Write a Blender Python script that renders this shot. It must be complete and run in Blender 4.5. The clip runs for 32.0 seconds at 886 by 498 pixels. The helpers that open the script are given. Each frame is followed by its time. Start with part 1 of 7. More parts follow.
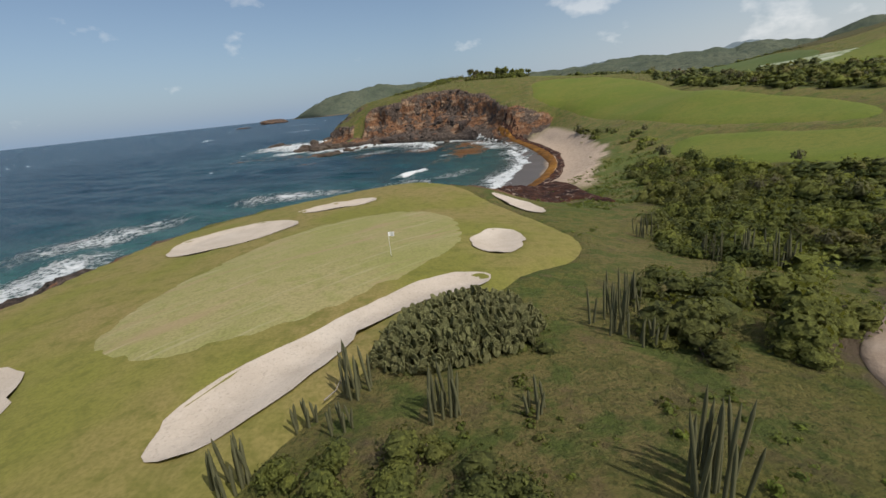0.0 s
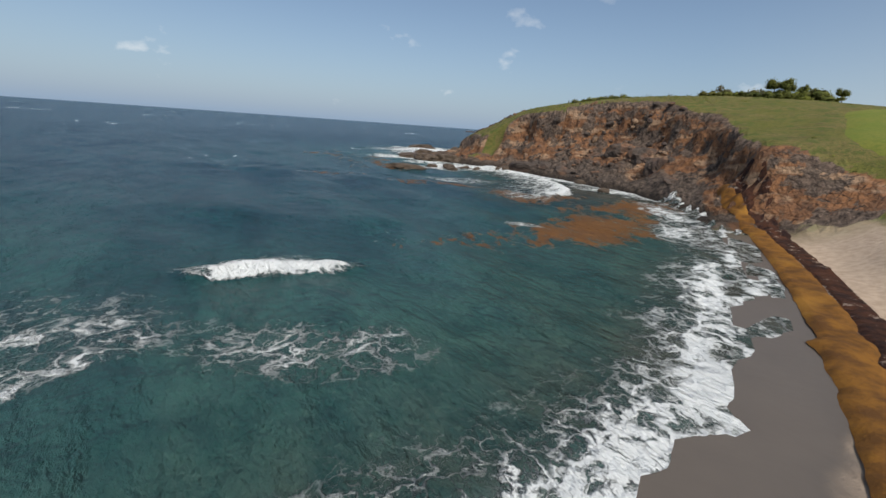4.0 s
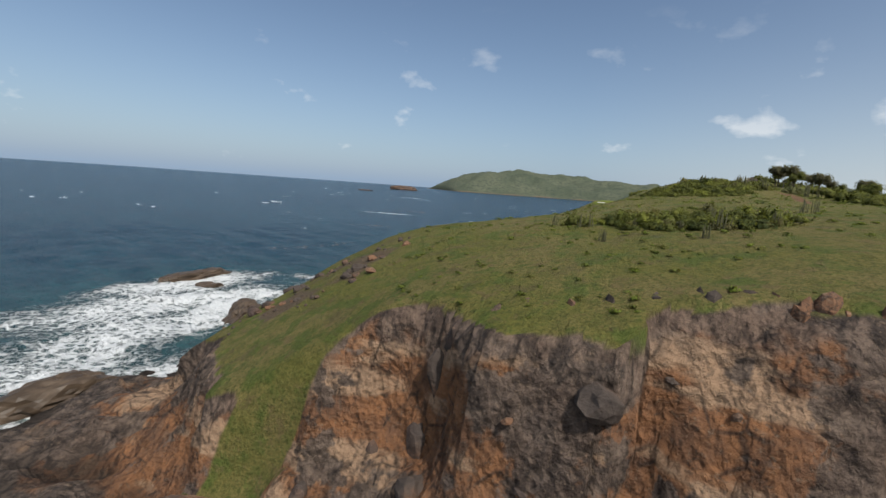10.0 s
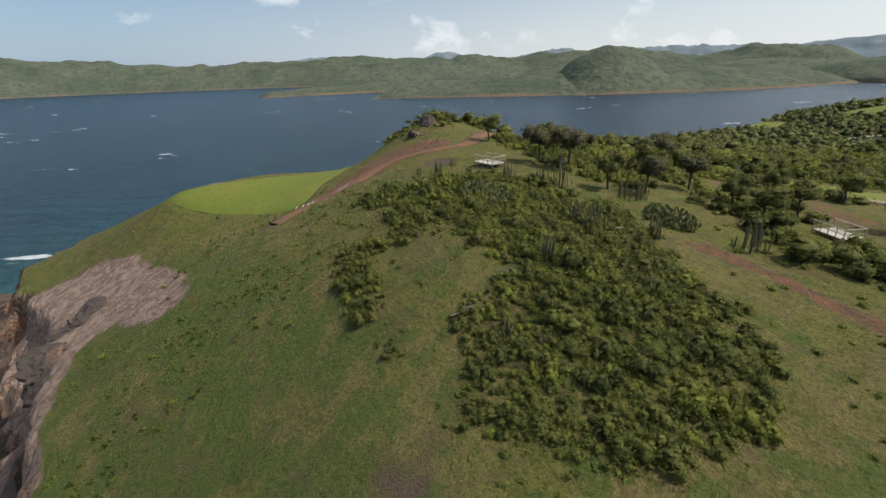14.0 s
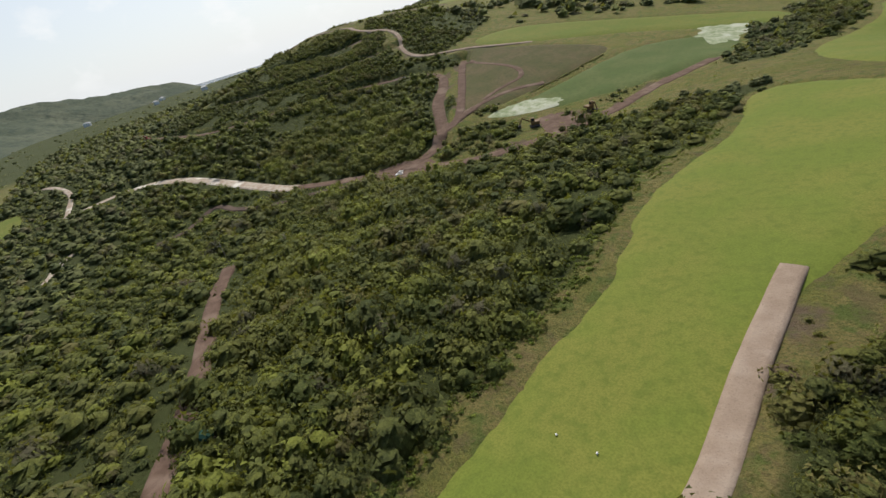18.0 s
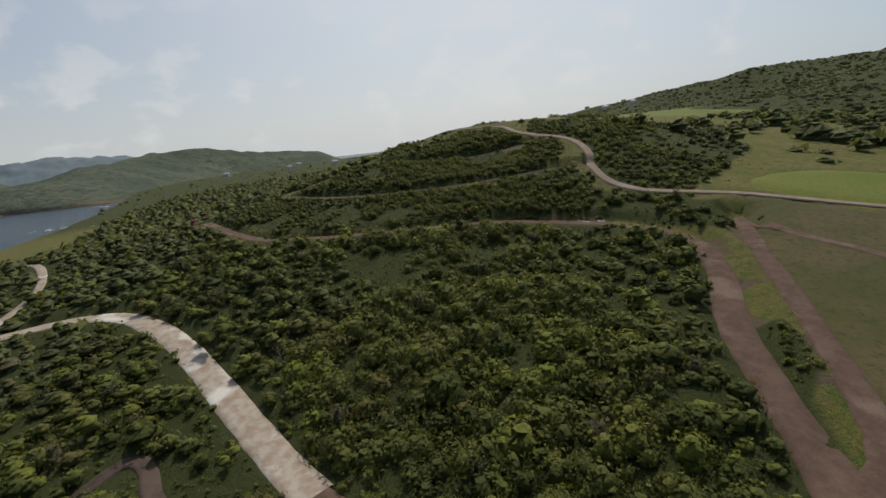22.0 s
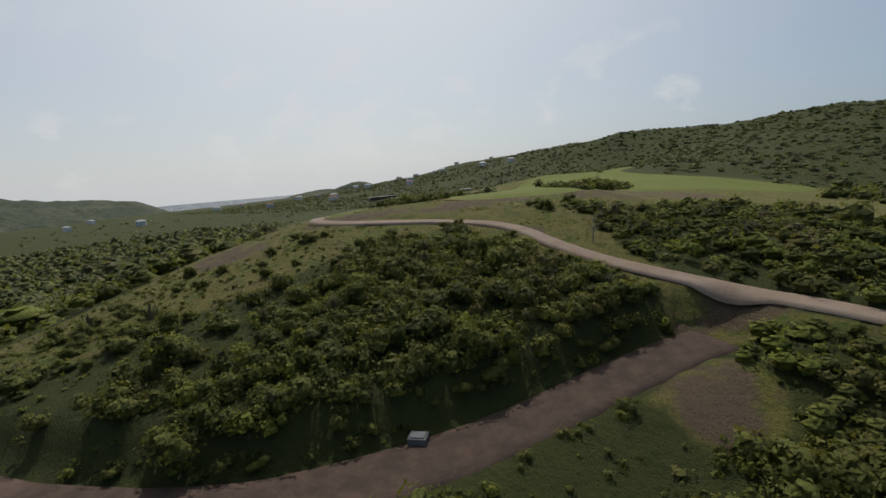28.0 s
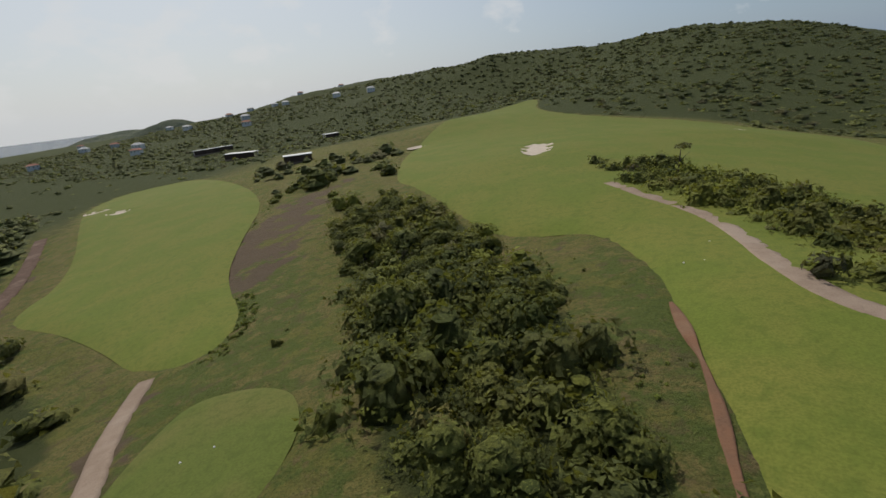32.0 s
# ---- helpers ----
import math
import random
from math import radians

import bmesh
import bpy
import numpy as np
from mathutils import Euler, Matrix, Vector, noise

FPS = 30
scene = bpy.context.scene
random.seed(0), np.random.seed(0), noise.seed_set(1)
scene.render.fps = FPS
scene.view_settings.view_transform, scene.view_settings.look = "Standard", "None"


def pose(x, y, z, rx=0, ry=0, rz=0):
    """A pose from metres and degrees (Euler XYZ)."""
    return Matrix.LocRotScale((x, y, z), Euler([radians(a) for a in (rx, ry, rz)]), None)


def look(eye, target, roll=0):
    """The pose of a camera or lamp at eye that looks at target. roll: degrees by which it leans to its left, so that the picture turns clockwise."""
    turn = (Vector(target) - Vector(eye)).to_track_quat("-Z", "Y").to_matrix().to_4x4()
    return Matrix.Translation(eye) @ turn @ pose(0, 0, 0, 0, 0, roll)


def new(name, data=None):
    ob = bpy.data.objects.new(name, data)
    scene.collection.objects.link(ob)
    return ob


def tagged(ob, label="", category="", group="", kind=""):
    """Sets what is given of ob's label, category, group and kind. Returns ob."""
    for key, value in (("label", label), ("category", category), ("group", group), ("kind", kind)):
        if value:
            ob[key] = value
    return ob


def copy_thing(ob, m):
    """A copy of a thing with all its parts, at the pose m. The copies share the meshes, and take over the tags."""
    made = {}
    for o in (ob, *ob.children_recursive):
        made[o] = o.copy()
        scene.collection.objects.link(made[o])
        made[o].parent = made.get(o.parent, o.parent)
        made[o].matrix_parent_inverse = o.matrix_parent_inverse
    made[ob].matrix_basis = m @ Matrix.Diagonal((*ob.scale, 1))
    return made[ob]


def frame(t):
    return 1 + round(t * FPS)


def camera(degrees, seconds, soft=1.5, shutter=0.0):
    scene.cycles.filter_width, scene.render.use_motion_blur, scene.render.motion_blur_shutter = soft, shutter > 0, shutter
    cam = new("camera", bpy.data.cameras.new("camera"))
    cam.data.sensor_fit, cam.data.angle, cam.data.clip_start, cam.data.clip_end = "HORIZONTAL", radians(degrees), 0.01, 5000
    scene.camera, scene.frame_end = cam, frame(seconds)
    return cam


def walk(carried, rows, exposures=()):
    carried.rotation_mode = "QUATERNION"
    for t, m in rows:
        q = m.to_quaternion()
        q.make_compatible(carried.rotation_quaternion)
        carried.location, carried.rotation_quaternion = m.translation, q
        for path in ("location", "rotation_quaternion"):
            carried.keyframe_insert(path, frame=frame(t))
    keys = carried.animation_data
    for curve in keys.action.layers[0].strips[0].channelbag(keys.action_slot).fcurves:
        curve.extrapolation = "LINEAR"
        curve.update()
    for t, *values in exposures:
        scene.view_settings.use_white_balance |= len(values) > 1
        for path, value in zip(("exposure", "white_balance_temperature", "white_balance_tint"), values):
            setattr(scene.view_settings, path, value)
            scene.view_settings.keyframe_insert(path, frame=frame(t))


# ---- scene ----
cam = camera(90.0, 32.0)
PATH = [
    (0.0, pose(0.00, 0.00, 20.10, 71.45, 5.90, -0.96)),
    (0.5, pose(3.05, 13.73, 19.12, 71.21, 5.87, -0.42)),
    (1.0, pose(6.93, 27.05, 18.19, 71.47, 4.63, 2.84)),
    (1.5, pose(10.36, 40.25, 16.91, 71.77, 3.95, 5.28)),
    (2.0, pose(13.43, 53.19, 16.19, 72.09, 1.79, 9.41)),
    (2.5, pose(16.44, 66.79, 14.83, 72.10, -1.62, 15.39)),
    (3.0, pose(19.07, 80.52, 13.89, 72.77, -2.66, 19.35)),
    (3.5, pose(20.93, 94.40, 13.43, 73.57, -3.46, 24.37)),
    (4.0, pose(21.59, 108.44, 13.49, 74.47, -3.96, 28.85)),
    (4.5, pose(21.88, 122.61, 13.99, 74.87, -5.03, 33.49)),
    (6.5, pose(11.63, 171.61, 15.83, 76.29, -5.95, 42.56)),
    (7.0, pose(7.75, 182.83, 16.89, 77.62, -4.54, 43.63)),
    (7.5, pose(3.05, 194.07, 18.03, 79.22, -3.16, 44.63)),
    (8.0, pose(-1.97, 205.18, 20.13, 79.69, -2.73, 45.42)),
    (8.5, pose(-7.80, 215.52, 22.58, 80.13, -2.43, 43.56)),
    (9.0, pose(-14.00, 226.00, 25.46, 80.34, -3.12, 37.63)),
    (9.5, pose(-19.47, 236.59, 27.34, 81.32, -4.71, 25.50)),
    (10.0, pose(-24.89, 246.93, 29.75, 81.86, -4.01, 16.10)),
    (10.5, pose(-29.41, 258.29, 32.59, 82.04, -2.72, 5.45)),
    (11.0, pose(-32.24, 269.77, 35.65, 80.93, -1.00, -3.27)),
    (11.5, pose(-34.21, 281.75, 38.88, 77.35, 1.61, -8.28)),
    (12.0, pose(-34.49, 294.23, 42.21, 73.26, 1.90, -10.19)),
    (12.5, pose(-33.13, 307.47, 45.10, 69.93, 1.99, -10.85)),
    (13.0, pose(-30.59, 320.95, 47.34, 69.10, 1.51, -14.93)),
    (13.5, pose(-26.90, 334.54, 48.54, 68.93, 1.86, -23.85)),
    (14.0, pose(-21.93, 348.64, 49.87, 68.30, 1.66, -36.10)),
    (14.5, pose(-15.32, 362.70, 51.03, 67.16, 1.65, -48.85)),
    (15.0, pose(-6.25, 375.81, 51.81, 65.66, 0.42, -63.38)),
    (15.5, pose(4.11, 388.24, 53.11, 64.52, 1.04, -80.57)),
    (17.5, pose(55.32, 403.48, 58.66, 60.50, 13.12, -135.81)),
    (18.0, pose(69.45, 400.24, 60.44, 61.11, 14.42, -136.57)),
    (18.5, pose(83.96, 395.00, 61.47, 62.26, 16.20, -135.00)),
    (19.0, pose(97.18, 388.29, 61.46, 63.52, 17.86, -133.82)),
    (19.5, pose(110.69, 380.82, 60.95, 67.43, 18.59, -131.12)),
    (20.0, pose(123.98, 372.34, 60.39, 74.03, 16.88, -126.39)),
    (20.5, pose(136.69, 363.80, 59.95, 76.52, 14.82, -122.77)),
    (21.0, pose(148.89, 355.00, 59.97, 77.78, 8.55, -118.39)),
    (21.5, pose(161.60, 346.98, 59.83, 76.92, 6.28, -118.52)),
    (22.0, pose(174.31, 339.48, 59.99, 76.10, 5.86, -120.59)),
    (22.5, pose(187.03, 331.99, 60.14, 75.35, 6.06, -121.78)),
    (23.0, pose(200.04, 324.78, 60.39, 75.03, 6.43, -122.62)),
    (23.5, pose(213.06, 318.09, 60.95, 74.99, 6.22, -124.39)),
    (24.0, pose(226.16, 310.67, 61.56, 74.96, 5.90, -126.55)),
    (24.5, pose(239.17, 303.47, 61.81, 75.04, 5.87, -128.55)),
    (26.5, pose(288.33, 274.27, 65.30, 79.95, 8.22, -130.73)),
    (27.0, pose(300.80, 265.88, 67.01, 80.70, 6.49, -133.08)),
    (27.5, pose(312.97, 257.73, 68.92, 80.65, 4.97, -135.77)),
    (28.0, pose(324.65, 249.31, 71.29, 80.80, 4.19, -138.54)),
    (28.5, pose(336.23, 240.57, 73.01, 80.82, 3.68, -140.79)),
    (29.0, pose(347.99, 231.94, 75.75, 81.05, 3.60, -141.90)),
    (29.5, pose(359.07, 222.95, 77.93, 81.08, 3.45, -143.91)),
    (30.0, pose(370.15, 213.95, 80.11, 80.52, 3.27, -146.13)),
    (30.5, pose(380.56, 205.10, 82.04, 78.15, 3.23, -150.22)),
    (31.0, pose(390.75, 195.76, 84.24, 74.61, 4.25, -156.53)),
    (31.5, pose(400.18, 186.26, 85.52, 71.70, 5.39, -159.61)),
    (32.0, pose(409.14, 176.36, 85.68, 70.01, 5.71, -158.16)),
]
walk(cam, PATH, [(0, -0.12), (3.0, -0.05), (7.0, 0.02), (10.0, 0.02), (12.0, -0.14), (13.0, -0.02), (15.0, 0.2), (18.0, 0.05), (20.0, -0.3), (21.0, -0.45), (26.0, -0.5), (32.0, -0.5)])


# ---- world and sun ----
SUN_DIR = Vector((0.77, -0.64, 0.0)).normalized()
SUN_UP = radians(52)
world = bpy.data.worlds.new("sky")
scene.world = world
world.use_nodes = True
wn, wl = world.node_tree.nodes, world.node_tree.links
sky = wn.new("ShaderNodeTexSky")
sky.sky_type = "NISHITA"
sky.sun_disc = False
sky.sun_elevation = SUN_UP
sky.sun_rotation = math.atan2(SUN_DIR.x, SUN_DIR.y)
sky.altitude, sky.air_density, sky.dust_density, sky.ozone_density = 20, 1.0, 1.1, 1.8
wco = wn.new("ShaderNodeTexCoord")
wsep = wn.new("ShaderNodeSeparateXYZ")
wl.new(wco.outputs["Generated"], wsep.inputs[0])


def wmath(op, a, b=0.0, c=0.0):
    n = wn.new("ShaderNodeMath")
    n.operation = op
    for i, v in enumerate((a, b, c)):
        if isinstance(v, (int, float)):
            n.inputs[i].default_value = v
        else:
            wl.new(v, n.inputs[i])
    return n.outputs[0]


# small cumulus low over the land, fading out overhead
wmap = wn.new("ShaderNodeMapping")
wmap.inputs["Scale"].default_value = (1, 1, 1.7)
wl.new(wco.outputs["Generated"], wmap.inputs[0])
wno = wn.new("ShaderNodeTexNoise")
wno.inputs["Scale"].default_value, wno.inputs["Detail"].default_value, wno.inputs["Roughness"].default_value = 9.0, 9.0, 0.52
wl.new(wmap.outputs[0], wno.inputs["Vector"])
wbig = wn.new("ShaderNodeTexNoise")
wbig.inputs["Scale"].default_value, wbig.inputs["Detail"].default_value = 2.2, 2.0
wl.new(wmap.outputs[0], wbig.inputs["Vector"])
wband = wmath("MULTIPLY", wmath("SMOOTH_MIN", wmath("MULTIPLY", wsep.outputs[2], 14.0), 1.0, 0.2), wmath("MAXIMUM", wmath("SUBTRACT", 1.0, wmath("MULTIPLY", wsep.outputs[2], 2.8)), 0.0))
wcl = wmath("MULTIPLY_ADD", wbig.outputs[0], 0.55, wno.outputs[0])
# more cloud over the land to the east than over the open sea
wcl = wmath("MULTIPLY_ADD", wsep.outputs[0], 0.07, wcl)
wcl = wmath("MULTIPLY", wmath("MINIMUM", wmath("MAXIMUM", wmath("MULTIPLY", wmath("SUBTRACT", wcl, 0.90), 9.0), 0.0), 1.0), wmath("MAXIMUM", wband, 0.0))
whaze = wmath("POWER", wmath("MAXIMUM", wmath("SUBTRACT", 1.0, wmath("ABSOLUTE", wsep.outputs[2])), 0.0), 6.0)
wdot = wn.new("ShaderNodeVectorMath")
wdot.operation = "DOT_PRODUCT"
wl.new(wco.outputs["Generated"], wdot.inputs[0])
wdot.inputs[1].default_value = (SUN_DIR.x * math.cos(SUN_UP), SUN_DIR.y * math.cos(SUN_UP), math.sin(SUN_UP))
wglow = wmath("POWER", wmath("MAXIMUM", wdot.outputs["Value"], 0.0), 2.6)
wveil = wmath("MINIMUM", wmath("MULTIPLY", whaze, wmath("MULTIPLY_ADD", wmath("MAXIMUM", wsep.outputs[0], 0.0), 0.25, 0.75)), 0.9)
wblaze = wmath("MINIMUM", wmath("MULTIPLY", wglow, 0.95), 0.9)


def wmix(fac, a, b):
    n = wn.new("ShaderNodeMix")
    n.data_type = "RGBA"
    wl.new(fac, n.inputs[0])
    for i, v in ((6, a), (7, b)):
        if isinstance(v, tuple):
            n.inputs[i].default_value = (*v, 1)
        else:
            wl.new(v, n.inputs[i])
    return n.outputs[2]


skycol = wmix(wveil, sky.outputs[0], wmix(wmath("MINIMUM", wmath("MAXIMUM", wmath("MULTIPLY", wsep.outputs[0], 1.3), 0.0), 1.0), (3.1, 4.4, 6.3), (7.0, 7.35, 7.7)))
skycol = wmix(wblaze, skycol, (11.6, 11.8, 11.6))
skycol = wmix(wmath("MULTIPLY", wcl, 0.78), skycol, (9.4, 9.5, 9.5))
wbg = wn["Background"]
wl.new(skycol, wbg.inputs["Color"])
wbg.inputs["Strength"].default_value = 0.10

lamp = bpy.data.lights.new("sun", "SUN")
lamp.energy, lamp.angle, lamp.color = 3.4, radians(0.6), (1.0, 0.95, 0.87)
sun = new("sun", lamp)
sun.matrix_world = look((0, 0, 0), -Vector((SUN_DIR.x * math.cos(SUN_UP), SUN_DIR.y * math.cos(SUN_UP), math.sin(SUN_UP))))


# ---- materials ----
class Nodes:
    """A short hand for building one material's nodes."""

    def __init__(self, name, rough=0.85, metal=0.0, spec=0.3):
        self.mat = bpy.data.materials.new(name)
        self.mat.use_nodes = True
        self.t = self.mat.node_tree
        self.b = self.t.nodes["Principled BSDF"]
        self.b.inputs["Roughness"].default_value = rough
        self.b.inputs["Metallic"].default_value = metal
        self.b.inputs["Specular IOR Level"].default_value = spec

    def put(self, sock, v):
        if isinstance(v, (int, float)):
            sock.default_value = v
        elif isinstance(v, tuple):
            sock.default_value = (*v, 1) if len(v) == 3 and sock.type == "RGBA" else v
        else:
            self.t.links.new(v, sock)

    def node(self, kind, **inputs):
        n = self.t.nodes.new(kind)
        for k, v in inputs.items():
            self.put(n.inputs[k.replace("_", " ")], v)
        return n

    def place(self):
        return self.node("ShaderNodeNewGeometry").outputs["Position"]

    def own(self):
        return self.node("ShaderNodeTexCoord").outputs["Object"]

    def stretch(self, v, s, turn=0.0):
        if turn:
            first = self.node("ShaderNodeMapping", Vector=v)
            first.inputs["Rotation"].default_value = (0, 0, turn)
            v = first.outputs[0]
        n = self.node("ShaderNodeMapping", Vector=v)
        n.inputs["Scale"].default_value = s
        return n.outputs[0]

    def noise(self, v, scale, detail=4.0, rough=0.55):
        return self.node("ShaderNodeTexNoise", Vector=v, Scale=scale, Detail=detail, Roughness=rough).outputs[0]

    def cells(self, v, scale, feature="F1", out="Distance"):
        n = self.node("ShaderNodeTexVoronoi", Vector=v, Scale=scale)
        n.feature = feature
        return n.outputs[out]

    def attr(self, name):
        n = self.node("ShaderNodeAttribute")
        n.attribute_name = name
        return n.outputs["Fac"]

    def math(self, op, a, b=0.0):
        n = self.node("ShaderNodeMath")
        n.operation = op
        self.put(n.inputs[0], a)
        self.put(n.inputs[1], b)
        return n.outputs[0]

    def span(self, v, a, b, lo=0.0, hi=1.0):
        n = self.node("ShaderNodeMapRange")
        n.interpolation_type = "SMOOTHSTEP"
        for i, q in enumerate((v, a, b, lo, hi)):
            self.put(n.inputs[i], q)
        return n.outputs[0]

    def mix(self, f, a, b):
        n = self.node("ShaderNodeMix")
        n.data_type = "RGBA"
        self.put(n.inputs[0], f)
        self.put(n.inputs[6], a)
        self.put(n.inputs[7], b)
        return n.outputs[2]

    def random(self):
        return self.node("ShaderNodeObjectInfo").outputs["Random"]

    def island(self):
        return self.node("ShaderNodeNewGeometry").outputs["Random Per Island"]

    def bump(self, h, strength=0.4, distance=0.1, normal=None):
        n = self.node("ShaderNodeBump", Height=h, Strength=strength, Distance=distance)
        if normal is not None:
            self.put(n.inputs["Normal"], normal)
        return n.outputs[0]

    def done(self, color=None, normal=None, rough=None):
        if color is not None:
            self.put(self.b.inputs["Base Color"], color)
        if normal is not None:
            self.put(self.b.inputs["Normal"], normal)
        if rough is not None:
            self.put(self.b.inputs["Roughness"], rough)
        return self.mat


def turf_colors(n, p, fresh, dry, dark):
    """Grass of three tones, broken at large, middle and small scale."""
    c = n.mix(n.span(n.noise(p, 0.09, 3), 0.35, 0.65), fresh, dry)
    c = n.mix(n.span(n.noise(p, 0.9, 4), 0.45, 0.7, 0, 0.7), c, dark)
    return n.mix(n.span(n.noise(p, 5.0, 3), 0.3, 0.75, 0, 0.55), c, tuple(q * 0.55 for q in fresh))


def plain(name, color, rough=0.7, metal=0.0, vary=0.25, scale=3.0, bump=0.2):
    n = Nodes(name, rough, metal)
    p = n.own()
    f = n.noise(p, scale, 5)
    c = n.mix(n.span(f, 0.3, 0.7, 0, 1), color, tuple(q * (1 - vary) for q in color))
    return n.done(c, n.bump(n.noise(p, scale * 8, 3), bump, 0.02))


def cliff_colors(n, p):
    """A sea cliff in section: dark columns under the rim, orange ash and tan beds, black lava below."""
    warp = n.math("MULTIPLY", n.math("SUBTRACT", n.noise(p, 0.07, 5, 0.6), 0.5), 1.3)
    up = n.math("ADD", n.attr("up"), warp)
    lava = n.mix(n.span(n.noise(p, 0.9, 6, 0.7), 0.36, 0.62), (0.050, 0.040, 0.035), (0.165, 0.125, 0.100))
    ash = n.mix(n.span(n.noise(p, 0.35, 6, 0.65), 0.38, 0.64), (0.270, 0.128, 0.062), (0.155, 0.084, 0.052))
    ash = n.mix(n.span(n.noise(n.stretch(p, (0.10, 0.10, 0.35)), 1.0, 4), 0.52, 0.61), ash, (0.360, 0.235, 0.150))
    c = n.mix(n.span(up, 0.26, 0.40), lava, ash)
    c = n.mix(n.span(n.noise(p, 0.16, 5, 0.6), 0.50, 0.54, 0, 0.92), c, lava)
    columns = n.noise(n.stretch(p, (0.9, 0.9, 0.30)), 1.3, 5, 0.65)
    rim = n.mix(n.span(columns, 0.40, 0.60), (0.060, 0.048, 0.042), (0.185, 0.135, 0.105))
    c = n.mix(n.span(n.math("ADD", n.attr("up"), n.math("MULTIPLY", n.noise(p, 0.3, 4), 0.16)), 0.97, 1.01, 0, 0.9), c, rim)
    joint = n.span(n.cells(n.stretch(p, (1, 1, 0.7)), 0.55, "DISTANCE_TO_EDGE"), 0.0, 0.09, 0.75, 0)
    c = n.mix(n.math("MULTIPLY", joint, n.span(n.noise(p, 0.4, 3), 0.45, 0.6)), c, (0.034, 0.027, 0.024))
    c = n.mix(n.span(n.noise(p, 1.7, 6, 0.72), 0.52, 0.66, 0, 0.65), c, (0.040, 0.032, 0.028))
    pink = n.mix(n.span(n.noise(p, 0.7, 6, 0.7), 0.38, 0.62), (0.200, 0.130, 0.100), (0.370, 0.265, 0.205))
    c = n.mix(n.attr("scar"), c, pink)
    return n.mix(n.span(n.noise(p, 3.4, 4, 0.65), 0.55, 0.74, 0, 0.5), c, (0.330, 0.235, 0.160))


def rock_colors(n, p):
    """Volcanic rock: grey-purple lava, tan ash and rust-red earth in uneven beds."""
    beds = n.noise(n.stretch(p, (0.045, 0.045, 0.15)), 1.0, 6, 0.62)
    c = n.mix(n.span(beds, 0.40, 0.56), (0.070, 0.050, 0.044), (0.200, 0.105, 0.060))
    c = n.mix(n.span(n.noise(p, 0.10, 5, 0.6), 0.53, 0.62), c, (0.300, 0.195, 0.125))
    c = n.mix(n.span(n.noise(p, 0.16, 6, 0.65), 0.42, 0.36), c, (0.048, 0.038, 0.035))
    seams = n.span(n.math("ABSOLUTE", n.math("SUBTRACT", n.noise(n.stretch(p, (1, 1, 1.7)), 0.33, 7, 0.6), 0.5)), 0.0, 0.022, 0.7, 0)
    c = n.mix(seams, c, (0.035, 0.027, 0.024))
    c = n.mix(n.span(n.noise(p, 1.3, 6, 0.7), 0.50, 0.66, 0, 0.75), c, (0.055, 0.042, 0.038))
    return n.mix(n.span(n.noise(p, 3.0, 4, 0.65), 0.52, 0.72, 0, 0.5), c, (0.330, 0.235, 0.160))


